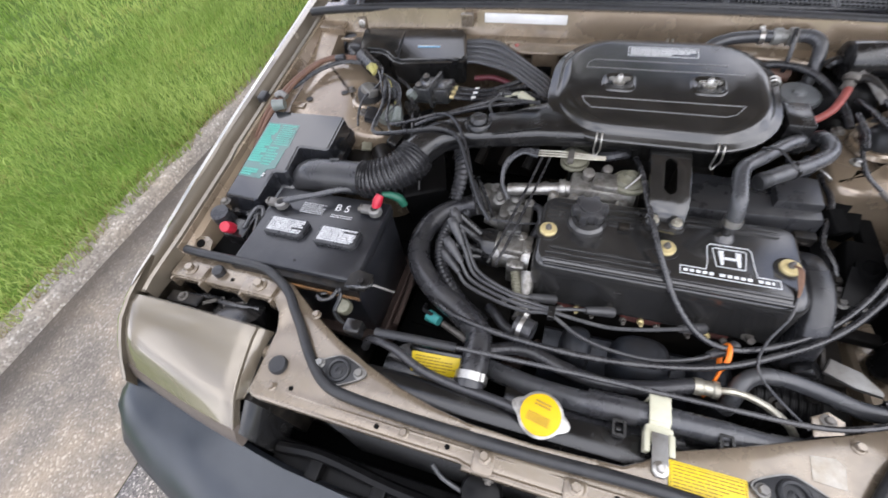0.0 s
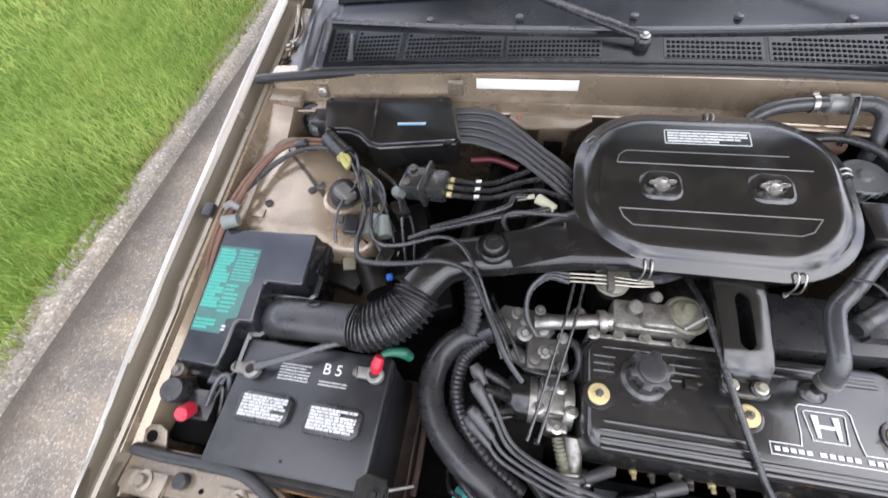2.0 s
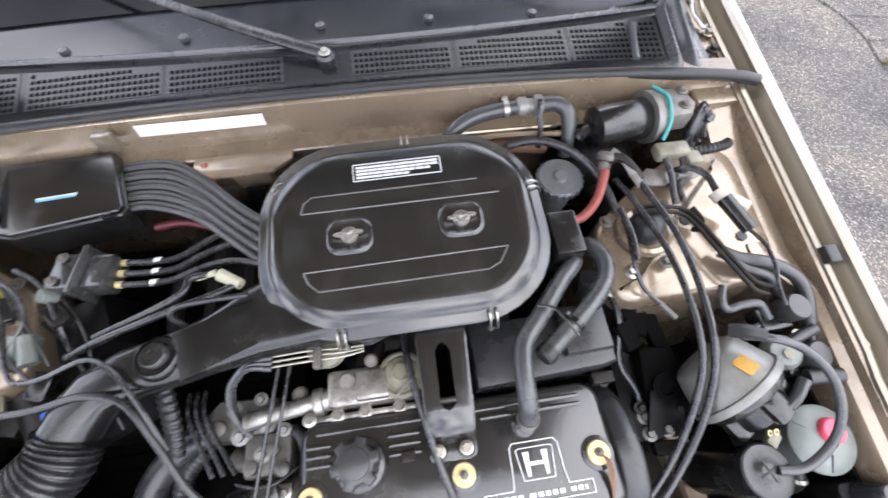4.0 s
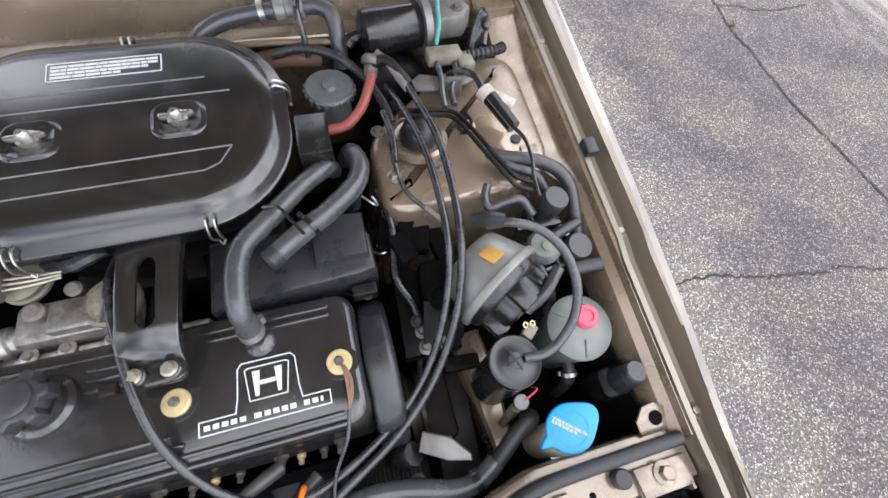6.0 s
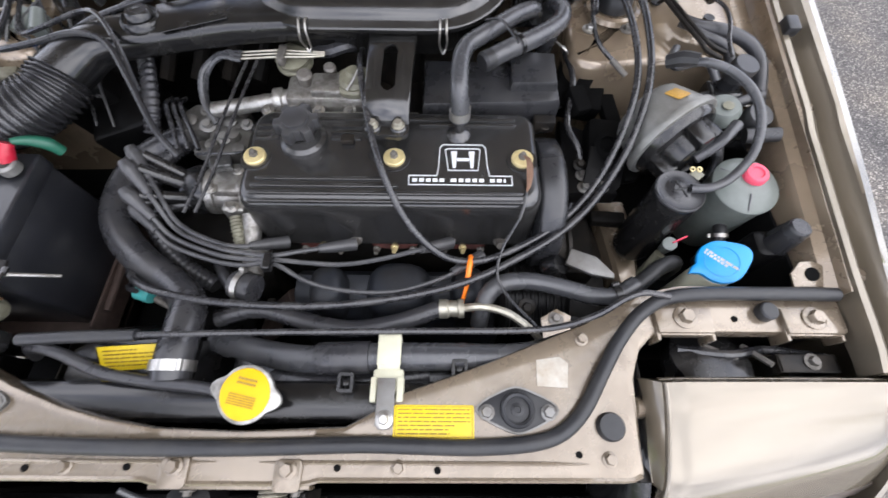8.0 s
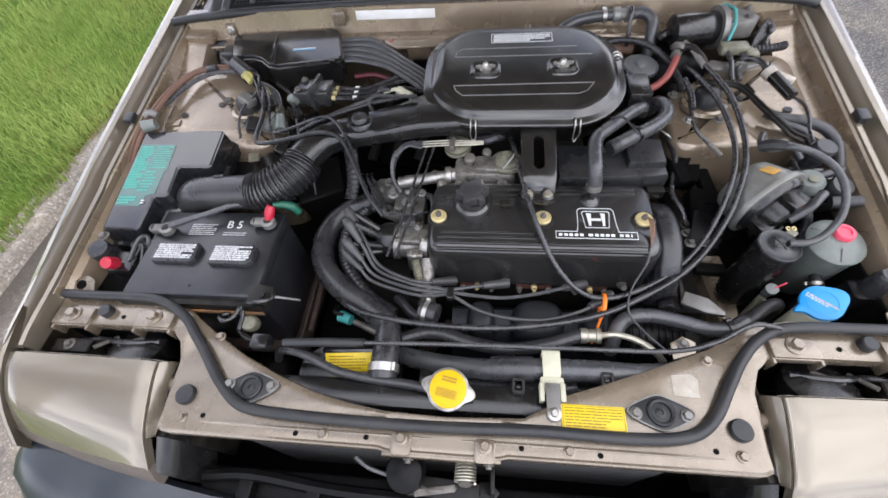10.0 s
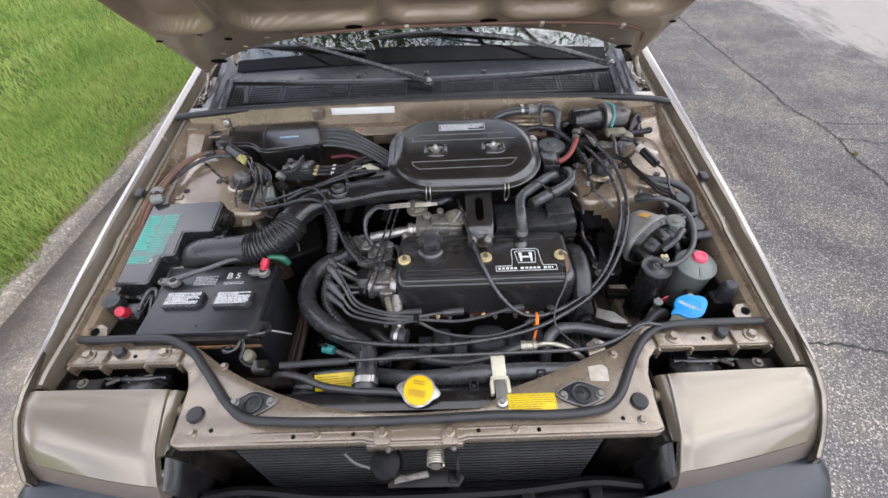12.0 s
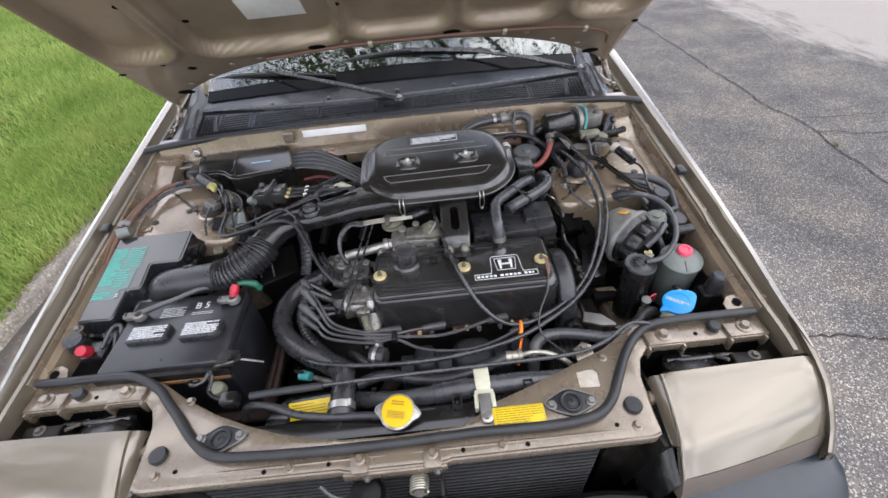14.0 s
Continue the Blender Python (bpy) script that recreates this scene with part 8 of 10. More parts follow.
# overflow hose along the radiator
hose("overflow_hose", "thin black overflow hose to the radiator cap", [(-0.022, 0.036, 0.722), (-0.07, 0.044, 0.716), (-0.13, 0.050, 0.712), (-0.20, 0.062, 0.712), (-0.26, 0.085, 0.716), (-0.31, 0.095, 0.706), (-0.33, 0.09, 0.67)], 0.0078, hose_rubber)
# prop rod across the bay
pr = thing("bonnet_prop_rod", "thin black steel prop rod lying across the front", "prop rod")
part("rod", tube(B(), [(-0.150, 0.103, 0.742), (0.0, 0.108, 0.740), (0.2, 0.112, 0.738), (0.36, 0.114, 0.742), (0.43, 0.128, 0.752), (0.475, 0.150, 0.765), (0.50, 0.156, 0.768), (0.53, 0.152, 0.765)], 0.0042, 8, 5), cable_black, pr)
part("foam_grip", tube(B(), [(-0.292, 0.096, 0.743), (-0.22, 0.100, 0.743), (-0.148, 0.103, 0.742)], 0.0078, 12, 4), rubber, pr)
bm = B()
box(bm, -0.35, -0.318, 0.082, 0.108, 0.725, 0.752, 0.004)
part("rod_clip", bm, black_plastic, pr)
bm = B()
prism(bm, [(-0.022, -0.014), (0.016, -0.016), (0.024, 0.0), (0.010, 0.016), (-0.014, 0.012)], 0, 0.004, 0.0015)
part("pivot", moved(bm, pose(0.388, 0.128, 0.726, 10, -8, 20)), panel_paint, pr, "small painted pivot tab of the prop rod")
bolt(pr, (0.390, 0.132, 0.731), 0.006, mat=dusty_steel)
# green connector, small fittings
gc = thing("temperature_sensor", "sensor with a teal plastic connector", "sensor")
part("connector", rod(B(), (-0.240, 0.197, 0.642), (-0.214, 0.187, 0.646), 0.0125, 0.0105, 10), teal_plastic, gc)
part("stem", rod(B(), (-0.206, 0.184, 0.646), (-0.15, 0.160, 0.65), 0.006, 0.008, 8), dusty_steel, gc)
part("wire", tube(B(), [(-0.228, 0.190, 0.664), (-0.25, 0.20, 0.655), (-0.26, 0.23, 0.62)], 0.004, 6, 4), cable_black, gc)
# clamp with a rubber plug near the engine front
wc = thing("water_pipe_end", "black water pipe end with a steel spring clamp", "hose")
part("pipe", rod(B(), (-0.062, 0.190, 0.700), (-0.03, 0.180, 0.702), 0.020, 0.021, 16), hose_rubber, wc)
clamp(wc, (-0.05, 0.186, 0.701), (1, -0.3, 0.05), 0.0215, steel, 0.008)
part("casting", tube(B(), [(-0.060, 0.305, 0.700), (-0.058, 0.27, 0.688), (-0.056, 0.235, 0.676), (-0.056, 0.215, 0.672)], [0.016, 0.013, 0.014, 0.019], 12, 4), aluminium, wc)
part("flange", moved(box(B(), -0.026, 0.026, -0.006, 0.006, -0.018, 0.018, 0.004), pose(-0.057, 0.252, 0.684, 20, 0, 6)), aluminium, wc)
bolt(wc, (-0.075, 0.244, 0.694), 0.006, (0, -1, 0.4))
bolt(wc, (-0.038, 0.244, 0.692), 0.006, (0, -1, 0.4))
part("branch_hose", tube(B(), [(-0.125, 0.245, 0.64), (-0.105, 0.222, 0.655), (-0.085, 0.20, 0.662), (-0.065, 0.19, 0.665)], 0.010, 10, 4), hose_rubber, wc)
# dipstick ring
ds = thing("dipstick", "orange looped oil dipstick handle", "dipstick")
ring = [(0.278 + 0.003 * math.cos(a), 0.214 + 0.020 * math.cos(a), 0.700 + 0.020 * math.sin(a)) for a in [i * math.tau / 14 for i in range(15)]]
part("ring", tube(B(), ring, 0.0042, 8, 2), orange_plastic, ds)
part("blade", tube(B(), [(0.276, 0.196, 0.690), (0.270, 0.178, 0.670), (0.266, 0.165, 0.64)], 0.0055, 8, 3, flat=0.5), orange_plastic, ds)
# alternator side: hoses and bracket
hose("power_steering_hose", "dusty black hose bending round the pump", [(0.296, 0.150, 0.640), (0.298, 0.162, 0.672), (0.307, 0.182, 0.688), (0.326, 0.196, 0.692), (0.353, 0.201, 0.692), (0.384, 0.199, 0.691), (0.424, 0.190, 0.690), (0.462, 0.179, 0.690), (0.495, 0.180, 0.692), (0.525, 0.196, 0.696)], 0.0135, worn_hose, n=14, clamps=((8, black_plastic),))
hose("power_steering_hose", "black hose looping down behind the washer bottle", [(0.515, 0.186, 0.690), (0.540, 0.204, 0.698), (0.562, 0.220, 0.703), (0.585, 0.230, 0.700), (0.600, 0.236, 0.675), (0.606, 0.240, 0.63)], 0.0115, rubber)
plate_ = thing("alternator_bracket", "bare cast aluminium bracket arm", "bracket")
bm = B()
prism(bm, [(-0.036, -0.013), (0.006, -0.016), (0.038, -0.010), (0.036, -0.002), (0.004, 0.014), (-0.036, 0.014)], 0, 0.012, 0.004)
moved(bm, pose(0.468, 0.232, 0.680, 12, -8, -26))
part("arm", bm, dusty_alloy, plate_)
alt = thing("alternator", "dark finned alternator below the hoses", "alternator")
bm = B()
lathe(bm, [(0.050, 0), (0.058, 0.008), (0.058, 0.10), (0.050, 0.11), (0.02, 0.112)], (0.33, 0.205, 0.60), (1, 0, 0), 24)
part("case", bm, carrier_plastic, alt)
for k in range(8):
    bm = B()
    lathe(bm, [(0.059, 0), (0.0605, 0.001), (0.0605, 0.005), (0.059, 0.006)], (0.34 + 0.012 * k, 0.205, 0.60), (1, 0, 0), 24)
    part("fin", bm, carrier_plastic, alt)
bm = B()
lathe(bm, [(0.018, 0), (0.020, 0.01), (0.016, 0.03)], (0.405, 0.235, 0.655), (0.6, 0, 0.8), 14)
part("plug", bm, black_plastic, alt)
bolt(alt, (0.37, 0.175, 0.650), 0.008, (0, -0.4, 0.9), dark_metal)
bolt(alt, (0.42, 0.20, 0.66), 0.007, (0, -0.2, 0.9), dark_metal)
pump = thing("power_steering_pump", "grimy pump and pulley beside the engine", "pump")
bm = B()
lathe(bm, [(0.06, 0), (0.06, 0.006), (0.052, 0.008), (0.052, 0.016), (0.06, 0.018), (0.06, 0.024), (0.02, 0.026)], (0.43, 0.30, 0.60), (1, 0, 0), 28)
part("pulley", bm, dark_metal, pump)
bm = B()
box(bm, 0.44, 0.50, 0.24, 0.35, 0.52, 0.63, 0.012)
part("body", bm, grimy_block, pump)
# added sheet that paints the inner wing's shade near-black
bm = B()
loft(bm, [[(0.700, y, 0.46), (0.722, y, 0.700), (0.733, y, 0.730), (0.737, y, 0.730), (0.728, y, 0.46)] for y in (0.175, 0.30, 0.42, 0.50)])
part("wing_liner", bm, dark_inside, car, "near-black sheet over the inner wing, for its shade")
bm = B()
loft(bm, [[(x0, y, z - 0.05), (x0 + 0.004, y, z - 0.006), (x0 + 0.010, y, z), (x1 - 0.010, y, z), (x1 - 0.004, y, z - 0.006), (x1, y, z - 0.05)] for x0, x1, y, z in ((0.548, 0.590, 0.200, 0.585), (0.540, 0.594, 0.280, 0.590), (0.528, 0.592, 0.350, 0.600), (0.520, 0.588, 0.400, 0.600))])
part("inner_rail", bm, bay_paint, car, "tan painted rail under the canister")
mt = thing("engine_mount", "dirty painted engine mount bracket with bolts", "bracket")
bm = B()
prism(bm, [(0.44, 0.36), (0.53, 0.36), (0.54, 0.47), (0.45, 0.52)], 0.655, 0.690, 0.006)
part("bracket", bm, carrier_plastic, mt)
for x, y in ((0.475, 0.37), (0.475, 0.395), (0.505, 0.372)):
    bolt(mt, (x, y, 0.69), 0.0070, mat=dusty_alloy)
part("shield_plate", moved(prism(B(), [(-0.030, -0.030), (0.022, -0.030), (0.034, -0.014), (0.034, 0.040), (-0.030, 0.040)], 0, 0.004, 0.0015), pose(0.505, 0.392, 0.700, 24, 10, -8)), carrier_plastic, mt, "black steel plate with a worn edge")
part("cast_ledge", moved(box(B(), -0.030, 0.030, -0.012, 0.012, -0.02, 0.0, 0.004), pose(0.530, 0.345, 0.640, 0, 0, -4)), grimy_block, mt)
bm = B()
prism(bm, [(0.46, 0.18), (0.53, 0.18), (0.55, 0.44), (0.48, 0.44)], 0.50, 0.565, 0.01)
part("chassis_leg", bm, dark_metal, mt)

# block pieces coloured near-black to match the shade of the gap they fill
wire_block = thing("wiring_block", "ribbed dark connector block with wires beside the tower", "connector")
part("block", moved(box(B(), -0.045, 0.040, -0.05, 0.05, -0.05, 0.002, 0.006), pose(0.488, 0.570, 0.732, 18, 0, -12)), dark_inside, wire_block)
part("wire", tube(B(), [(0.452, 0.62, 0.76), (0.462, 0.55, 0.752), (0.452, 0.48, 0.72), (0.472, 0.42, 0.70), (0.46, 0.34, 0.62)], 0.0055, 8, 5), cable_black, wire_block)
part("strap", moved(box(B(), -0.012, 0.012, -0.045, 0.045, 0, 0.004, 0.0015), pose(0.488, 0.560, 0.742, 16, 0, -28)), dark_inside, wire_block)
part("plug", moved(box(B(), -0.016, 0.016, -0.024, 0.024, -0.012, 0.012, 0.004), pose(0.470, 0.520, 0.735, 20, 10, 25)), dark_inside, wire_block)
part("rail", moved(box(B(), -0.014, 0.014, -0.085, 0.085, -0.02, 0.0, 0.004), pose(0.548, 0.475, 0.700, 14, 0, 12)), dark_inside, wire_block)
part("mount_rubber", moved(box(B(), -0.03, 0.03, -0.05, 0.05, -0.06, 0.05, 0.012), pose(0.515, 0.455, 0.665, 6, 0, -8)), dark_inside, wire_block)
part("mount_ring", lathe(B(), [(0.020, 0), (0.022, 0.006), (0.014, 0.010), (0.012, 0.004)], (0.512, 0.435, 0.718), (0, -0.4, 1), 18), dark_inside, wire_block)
part("wire_loop", tube(B(), [(0.425, 0.545, 0.70), (0.438, 0.532, 0.708), (0.456, 0.535, 0.708), (0.452, 0.548, 0.70), (0.436, 0.552, 0.70)], 0.0022, 6, 4), steel, wire_block)
for x, y, z in ((0.47, 0.41, 0.70), (0.497, 0.395, 0.695), (0.53, 0.40, 0.70)):
    bolt(wire_block, (x, y, z), 0.0065, (0, -0.3, 1), dark_metal)

# ---- driver's side tanks ----
pod = thing("vacuum_pod", "silver diaphragm pod with a yellow mark and black back", "actuator")
axis = Vector((-0.50, 0.85, 0.03)).normalized()
c0 = Vector((0.586, 0.414, 0.772))
part("dome", lathe(B(), [(0.069, -0.002), (0.068, 0.004), (0.059, 0.034), (0.053, 0.052), (0.047, 0.0575), (0.028, 0.0595), (0.0, 0.060)], c0, axis, 40), silver_pod, pod)
part("rim", lathe(B(), [(0.066, -0.010), (0.0725, -0.009), (0.074, -0.004), (0.0725, 0.002), (0.067, 0.003)], c0, axis, 40), silver_pod, pod)
part("back", lathe(B(), [(0.0, -0.054), (0.034, -0.054), (0.040, -0.051), (0.042, -0.046), (0.043, -0.024), (0.060, -0.022), (0.064, -0.018), (0.066, -0.009)], c0, axis, 32), black_plastic, pod)
u, v, w = frame_of(axis)
for k in range(4):
    a = math.tau * k / 4 + 0.5
    out = u * math.cos(a) + v * math.sin(a)
    side = axis.cross(out)
    q = c0 - axis * 0.040 + out * 0.046
    bm = box(B(), -0.013, 0.013, -0.014, 0.010, -0.016, 0.020, 0.004)
    part("back_web", moved(bm, Matrix(((side.x, out.x, axis.x, q.x), (side.y, out.y, axis.y, q.y), (side.z, out.z, axis.z, q.z), (0, 0, 0, 1)))), black_plastic, pod)
up = (Vector((0, 0, 1)) - axis * axis.z).normalized()
sd = axis.cross(up)
nrm = (up * 0.92 + axis * 0.39).normalized()
p = c0 + axis * 0.026 + up * 0.0615 + sd * -0.002
t2 = (axis - nrm * axis.dot(nrm)).normalized()
t1 = t2.cross(nrm)
bm = B()
prism(bm, rrect(0, 0, 0.023, 0.027, 0.003, 3), 0.0, 0.001, 0.0003)
moved(bm, Matrix(((t1.x, t2.x, nrm.x, p.x), (t1.y, t2.y, nrm.y, p.y), (t1.z, t2.z, nrm.z, p.z), (0, 0, 0, 1))))
part("paint_mark", bm, material("amber_paint", (0.46, 0.26, 0.05), 0.5, 0, 0.25, 120), pod, "amber paint mark")
part("back_pipe", tube(B(), [(0.612, 0.366, 0.775), (0.640, 0.378, 0.795), (0.668, 0.405, 0.806)], 0.0085, 10, 4), worn_hose, pod)
part("bracket", tube(B(), [(0.655, 0.375, 0.72), (0.67, 0.36, 0.70), (0.66, 0.33, 0.67)], 0.014, 8, 3), black_plastic, pod)

can = thing("charcoal_canister", "small round black canister with a grey hose", "canister")
bm = B()
lathe(bm, [(0.031, -0.16), (0.0335, -0.15), (0.0335, -0.015), (0.0342, -0.010), (0.0342, 0.0), (0.033, 0.004), (0.012, 0.009), (0.010, 0.013), (0.0, 0.0135)], (0.570, 0.302, 0.776), (0, 0, 1), 32)
part("body", bm, black_plastic, can)
part("lid", lathe(B(), [(0.033, 0.003), (0.0348, 0.005), (0.0348, 0.008), (0.033, 0.010), (0.030, 0.0085), (0.016, 0.010), (0.013, 0.0125), (0.0, 0.013)], (0.570, 0.302, 0.776), (0, 0, 1), 32), grey_plastic, can, "greyed plastic lid with a raised rim")
for a in (20, 110):
    bm = B()
    box(bm, -0.014, 0.014, -0.0015, 0.0015, 0, 0.0025, 0.0008)
    moved(bm, pose(0.570, 0.302, 0.788, 0, 0, a))
    part("moulded_mark", bm, rubber, can)
part("hose", tube(B(), [(0.582, 0.302, 0.790), (0.607, 0.300, 0.796), (0.632, 0.310, 0.806), (0.655, 0.335, 0.826), (0.662, 0.37, 0.848), (0.655, 0.408, 0.862), (0.632, 0.440, 0.868), (0.598, 0.458, 0.868), (0.575, 0.47, 0.85)], 0.0062, 10, 6), worn_hose, can, "grey rubber vacuum hose")
part("hose_boot", tube(B(), [(0.592, 0.462, 0.868), (0.575, 0.472, 0.862), (0.56, 0.48, 0.85)], [0.009, 0.011, 0.010], 8, 3), rubber, can)

ps = thing("fluid_reservoir", "grey translucent fluid reservoir with a red cap", "reservoir")
bm = B()
lathe(bm, [(0.040, -0.15), (0.043, -0.14), (0.0445, -0.010), (0.0468, -0.008), (0.0470, -0.002), (0.0455, 0.0), (0.030, 0.0055), (0.018, 0.009)], (0.684, 0.327, 0.764), (-0.04, -0.1, 1), 40)
part("tank", bm, tank_plastic, ps)
for k in range(3):
    bm = B()
    a = math.tau * k / 3 - 1.75
    rod(bm, (0.684 + 0.021 * math.cos(a), 0.327 + 0.021 * math.sin(a), 0.7715), (0.684 + 0.043 * math.cos(a), 0.327 + 0.043 * math.sin(a), 0.7645 + 0.004 * math.sin(a)), 0.0012, 0.0012, 6)
    part("moulded_seam", bm, hose_grey, ps)
bm = B()
lathe(bm, [(0.0165, 0), (0.0175, 0.005), (0.0170, 0.012), (0.0148, 0.0145), (0.0095, 0.015), (0.0085, 0.0125), (0.0, 0.0125)], (0.692, 0.337, 0.769), (-0.02, -0.08, 1), 28)
part("cap", bm, pink_plastic, ps, "faded red screw cap")
part("outlet_hose", tube(B(), [(0.672, 0.292, 0.702), (0.670, 0.278, 0.700), (0.668, 0.268, 0.685), (0.667, 0.262, 0.63)], 0.0095, 10, 4), rubber, ps)
clamp(ps, (0.670, 0.277, 0.699), (-0.05, -0.9, -0.4), 0.0102, steel, 0.006)
ic = thing("harness_connector", "small yellowed connector with two wire eyes beside the canister", "connector")
part("shell", moved(box(B(), -0.011, 0.011, -0.008, 0.008, -0.006, 0.006, 0.002), pose(0.608, 0.338, 0.768, 10, 0, 40)), olive_plastic, ic)
for q in (0.604, 0.614):
    bm = B()
    outline_frame(bm, oval(0, 0, 0.009, 0.009, 14), 0.0020, 0, 0.0015)
    part("wire_eye", moved(bm, pose(q, 0.346, 0.7745, 20, 0, 40)), brass, ic)
part("lead", tube(B(), [(0.606, 0.334, 0.766), (0.600, 0.338, 0.745), (0.604, 0.345, 0.70)], 0.0025, 6, 4), cable_black, ic)
lamp_bulb = thing("bulb_socket", "small clear bulb socket with a pink wire", "socket")
part("socket", lathe(B(), [(0.008, -0.03), (0.009, -0.006), (0.0105, -0.004), (0.0105, 0.004), (0.009, 0.0045)], (0.584, 0.258, 0.705), (-0.2, -0.2, 1), 16), tank_plastic, lamp_bulb)
part("base", rod(B(), (0.580, 0.254, 0.680), (0.566, 0.240, 0.63), 0.008, 0.006, 10), olive_plastic, lamp_bulb)
part("wire", tube(B(), [(0.587, 0.258, 0.710), (0.598, 0.262, 0.716), (0.610, 0.268, 0.712), (0.614, 0.275, 0.68)], 0.0014, 6, 5), pink_plastic, lamp_bulb)

wb = thing("washer_bottle", "washer bottle neck with a bright blue flip cap", "washer bottle")
bm = B()
prism(bm, oval(0.618, 0.200, 0.050, 0.046, 24), 0.60, 0.742, 0.006)
part("neck", bm, ivory_plastic, wb)
bm = B()
blob = []
for i in range(40):
    a = math.tau * i / 40
    r = 0.0325 + 0.011 * max(0.0, math.cos(a - 0.20)) ** 8 + 0.016 * max(0.0, math.cos(a - math.pi - 0.12)) ** 90
    blob.append((r * math.cos(a), r * 0.95 * math.sin(a)))
prism(bm, blob, 0, 0.009, 0.0035)
moved(bm, pose(0.622, 0.209, 0.745, 6, -10, 8))
bc = part("cap", bm, blue_plastic, wb, "bright blue plastic flip cap")
bm = B()
bars(bm, pose(0.622, 0.209, 0.745, 6, -10, 8) @ pose(0, 0, 0.009, 0, 0, -50), 0.050, 0.009, 2, 4, 0.75, 0.2, 0.0001)
part("cap_print", bm, worn_paper, bc, "worn tan print")
bm = B()
outline_frame(bm, oval(0, 0, 0.046, 0.044, 28), 0.0012, 0, 0.0008)
moved(bm, pose(0.622, 0.209, 0.745, 6, -10, 8) @ pose(0, 0, 0.0089))
part("cap_ring", bm, blue_plastic, bc)

rel = thing("relay_cover", "black rubber relay cover with a round plug", "relay")
bm = B()
prism(bm, rrect(0.716, 0.248, 0.048, 0.044, 0.012, 4), 0.66, 0.735, 0.010)
part("base", bm, carrier_plastic, rel)
bm = B()
lathe(bm, [(0.020, -0.045), (0.0175, -0.02), (0.0155, -0.004), (0.0148, 0.0), (0.013, 0.002), (0.0, 0.0022)], (0.727, 0.250, 0.776), (0.08, 0.05, 1), 22)
part("plug", bm, grey_plastic, rel)

# valves and knobs along the inner wing
for p, r, h, ax in (((0.700, 0.505, 0.826), 0.0195, 0.05, (0.1, -0.1, 1)), ((0.722, 0.437, 0.792), 0.0205, 0.035, (0.1, -0.2, 1))):
    kn = thing("solenoid_valve", "dark grey round solenoid on a bracket", "valve", "solenoid valves")
    bm = B()
    lathe(bm, [(r * 0.9, -h), (r, -h * 0.3), (r, 0), (r * 0.92, 0.003), (0, 0.0035)], p, ax, 22)
    part("can", bm, grey_plastic, kn)
    bm = B()
    q = Vector(p) - V(0, 0, h)
    box(bm, q.x - 0.035, q.x + 0.02, q.y - 0.022, q.y + 0.016, q.z - 0.022, q.z + 0.008, 0.006)
    part("base", bm, black_plastic, kn)
    rod(bm2 := B(), (p[0] - 0.025, p[1] - 0.008, p[2] - h), (p[0] - 0.055, p[1] - 0.014, p[2] - h), 0.006, 0.005, 8)
    part("nipple", bm2, black_plastic, kn)
vc = thing("vacuum_valve", "translucent yellowish vacuum valve with ports", "valve")
bm = B()
lathe(bm, [(0.024, 0), (0.026, 0.006), (0.026, 0.018), (0.020, 0.026), (0.0, 0.028)], (0.672, 0.450, 0.775), (-0.2, -0.1, 1), 22)
part("body", bm, tank_plastic, vc)
part("label", lathe(B(), [(0.008, 0), (0.008, 0.0012), (0.006, 0.0014)], (0.668, 0.443, 0.8035), (-0.2, -0.1, 1), 14), olive_plastic, vc)
part("port", rod(B(), (0.69, 0.462, 0.79), (0.735, 0.475, 0.795), 0.009, 0.008, 10), grey_plastic, vc)
part("port", rod(B(), (0.70, 0.41, 0.775), (0.745, 0.405, 0.785), 0.012, 0.011, 12), grey_plastic, vc)
part("elbow", tube(B(), [(0.655, 0.435, 0.775), (0.66, 0.405, 0.768), (0.668, 0.385, 0.745), (0.66, 0.36, 0.72)], 0.0085, 10, 4), grey_plastic, vc)
bolt(vc, (0.712, 0.47, 0.785), 0.006)

hose("vacuum_hose", "black hose curving along the inner wing", [(0.628, 0.612, 0.822), (0.650, 0.595, 0.824), (0.690, 0.580, 0.826), (0.722, 0.560, 0.822), (0.738, 0.535, 0.812), (0.740, 0.500, 0.795), (0.738, 0.46, 0.77)], 0.0105, hose_rubber)
hose("vacuum_hose", "black hose running beside the tower", [(0.640, 0.60, 0.822), (0.652, 0.578, 0.822), (0.69, 0.560, 0.815), (0.71, 0.53, 0.79)], 0.008, hose_rubber)
hose("hard_pipes", "pair of thin dark metal pipes over the tower", [(0.505, 0.695, 0.838), (0.54, 0.690, 0.839), (0.580, 0.682, 0.838), (0.598, 0.662, 0.836), (0.618, 0.61, 0.832), (0.640, 0.555, 0.828), (0.652, 0.54, 0.822), (0.675, 0.532, 0.815)], 0.0036, dark_metal, n=8)
hose("hard_pipes", "pair of thin dark metal pipes over the tower", [(0.512, 0.703, 0.838), (0.545, 0.699, 0.839), (0.588, 0.690, 0.838), (0.606, 0.668, 0.836), (0.627, 0.614, 0.832), (0.648, 0.562, 0.828), (0.664, 0.55, 0.822), (0.685, 0.545, 0.815)], 0.0036, dark_metal, n=8)
hose("vacuum_hose", "worn grey hose with a bend beside the tower", [(0.610, 0.555, 0.815), (0.600, 0.535, 0.812), (0.604, 0.52, 0.808), (0.625, 0.522, 0.812), (0.652, 0.52, 0.815), (0.668, 0.50, 0.80)], 0.0065, worn_hose)
cn = thing("test_connector", "black cylindrical connector with an ivory clip", "connector")
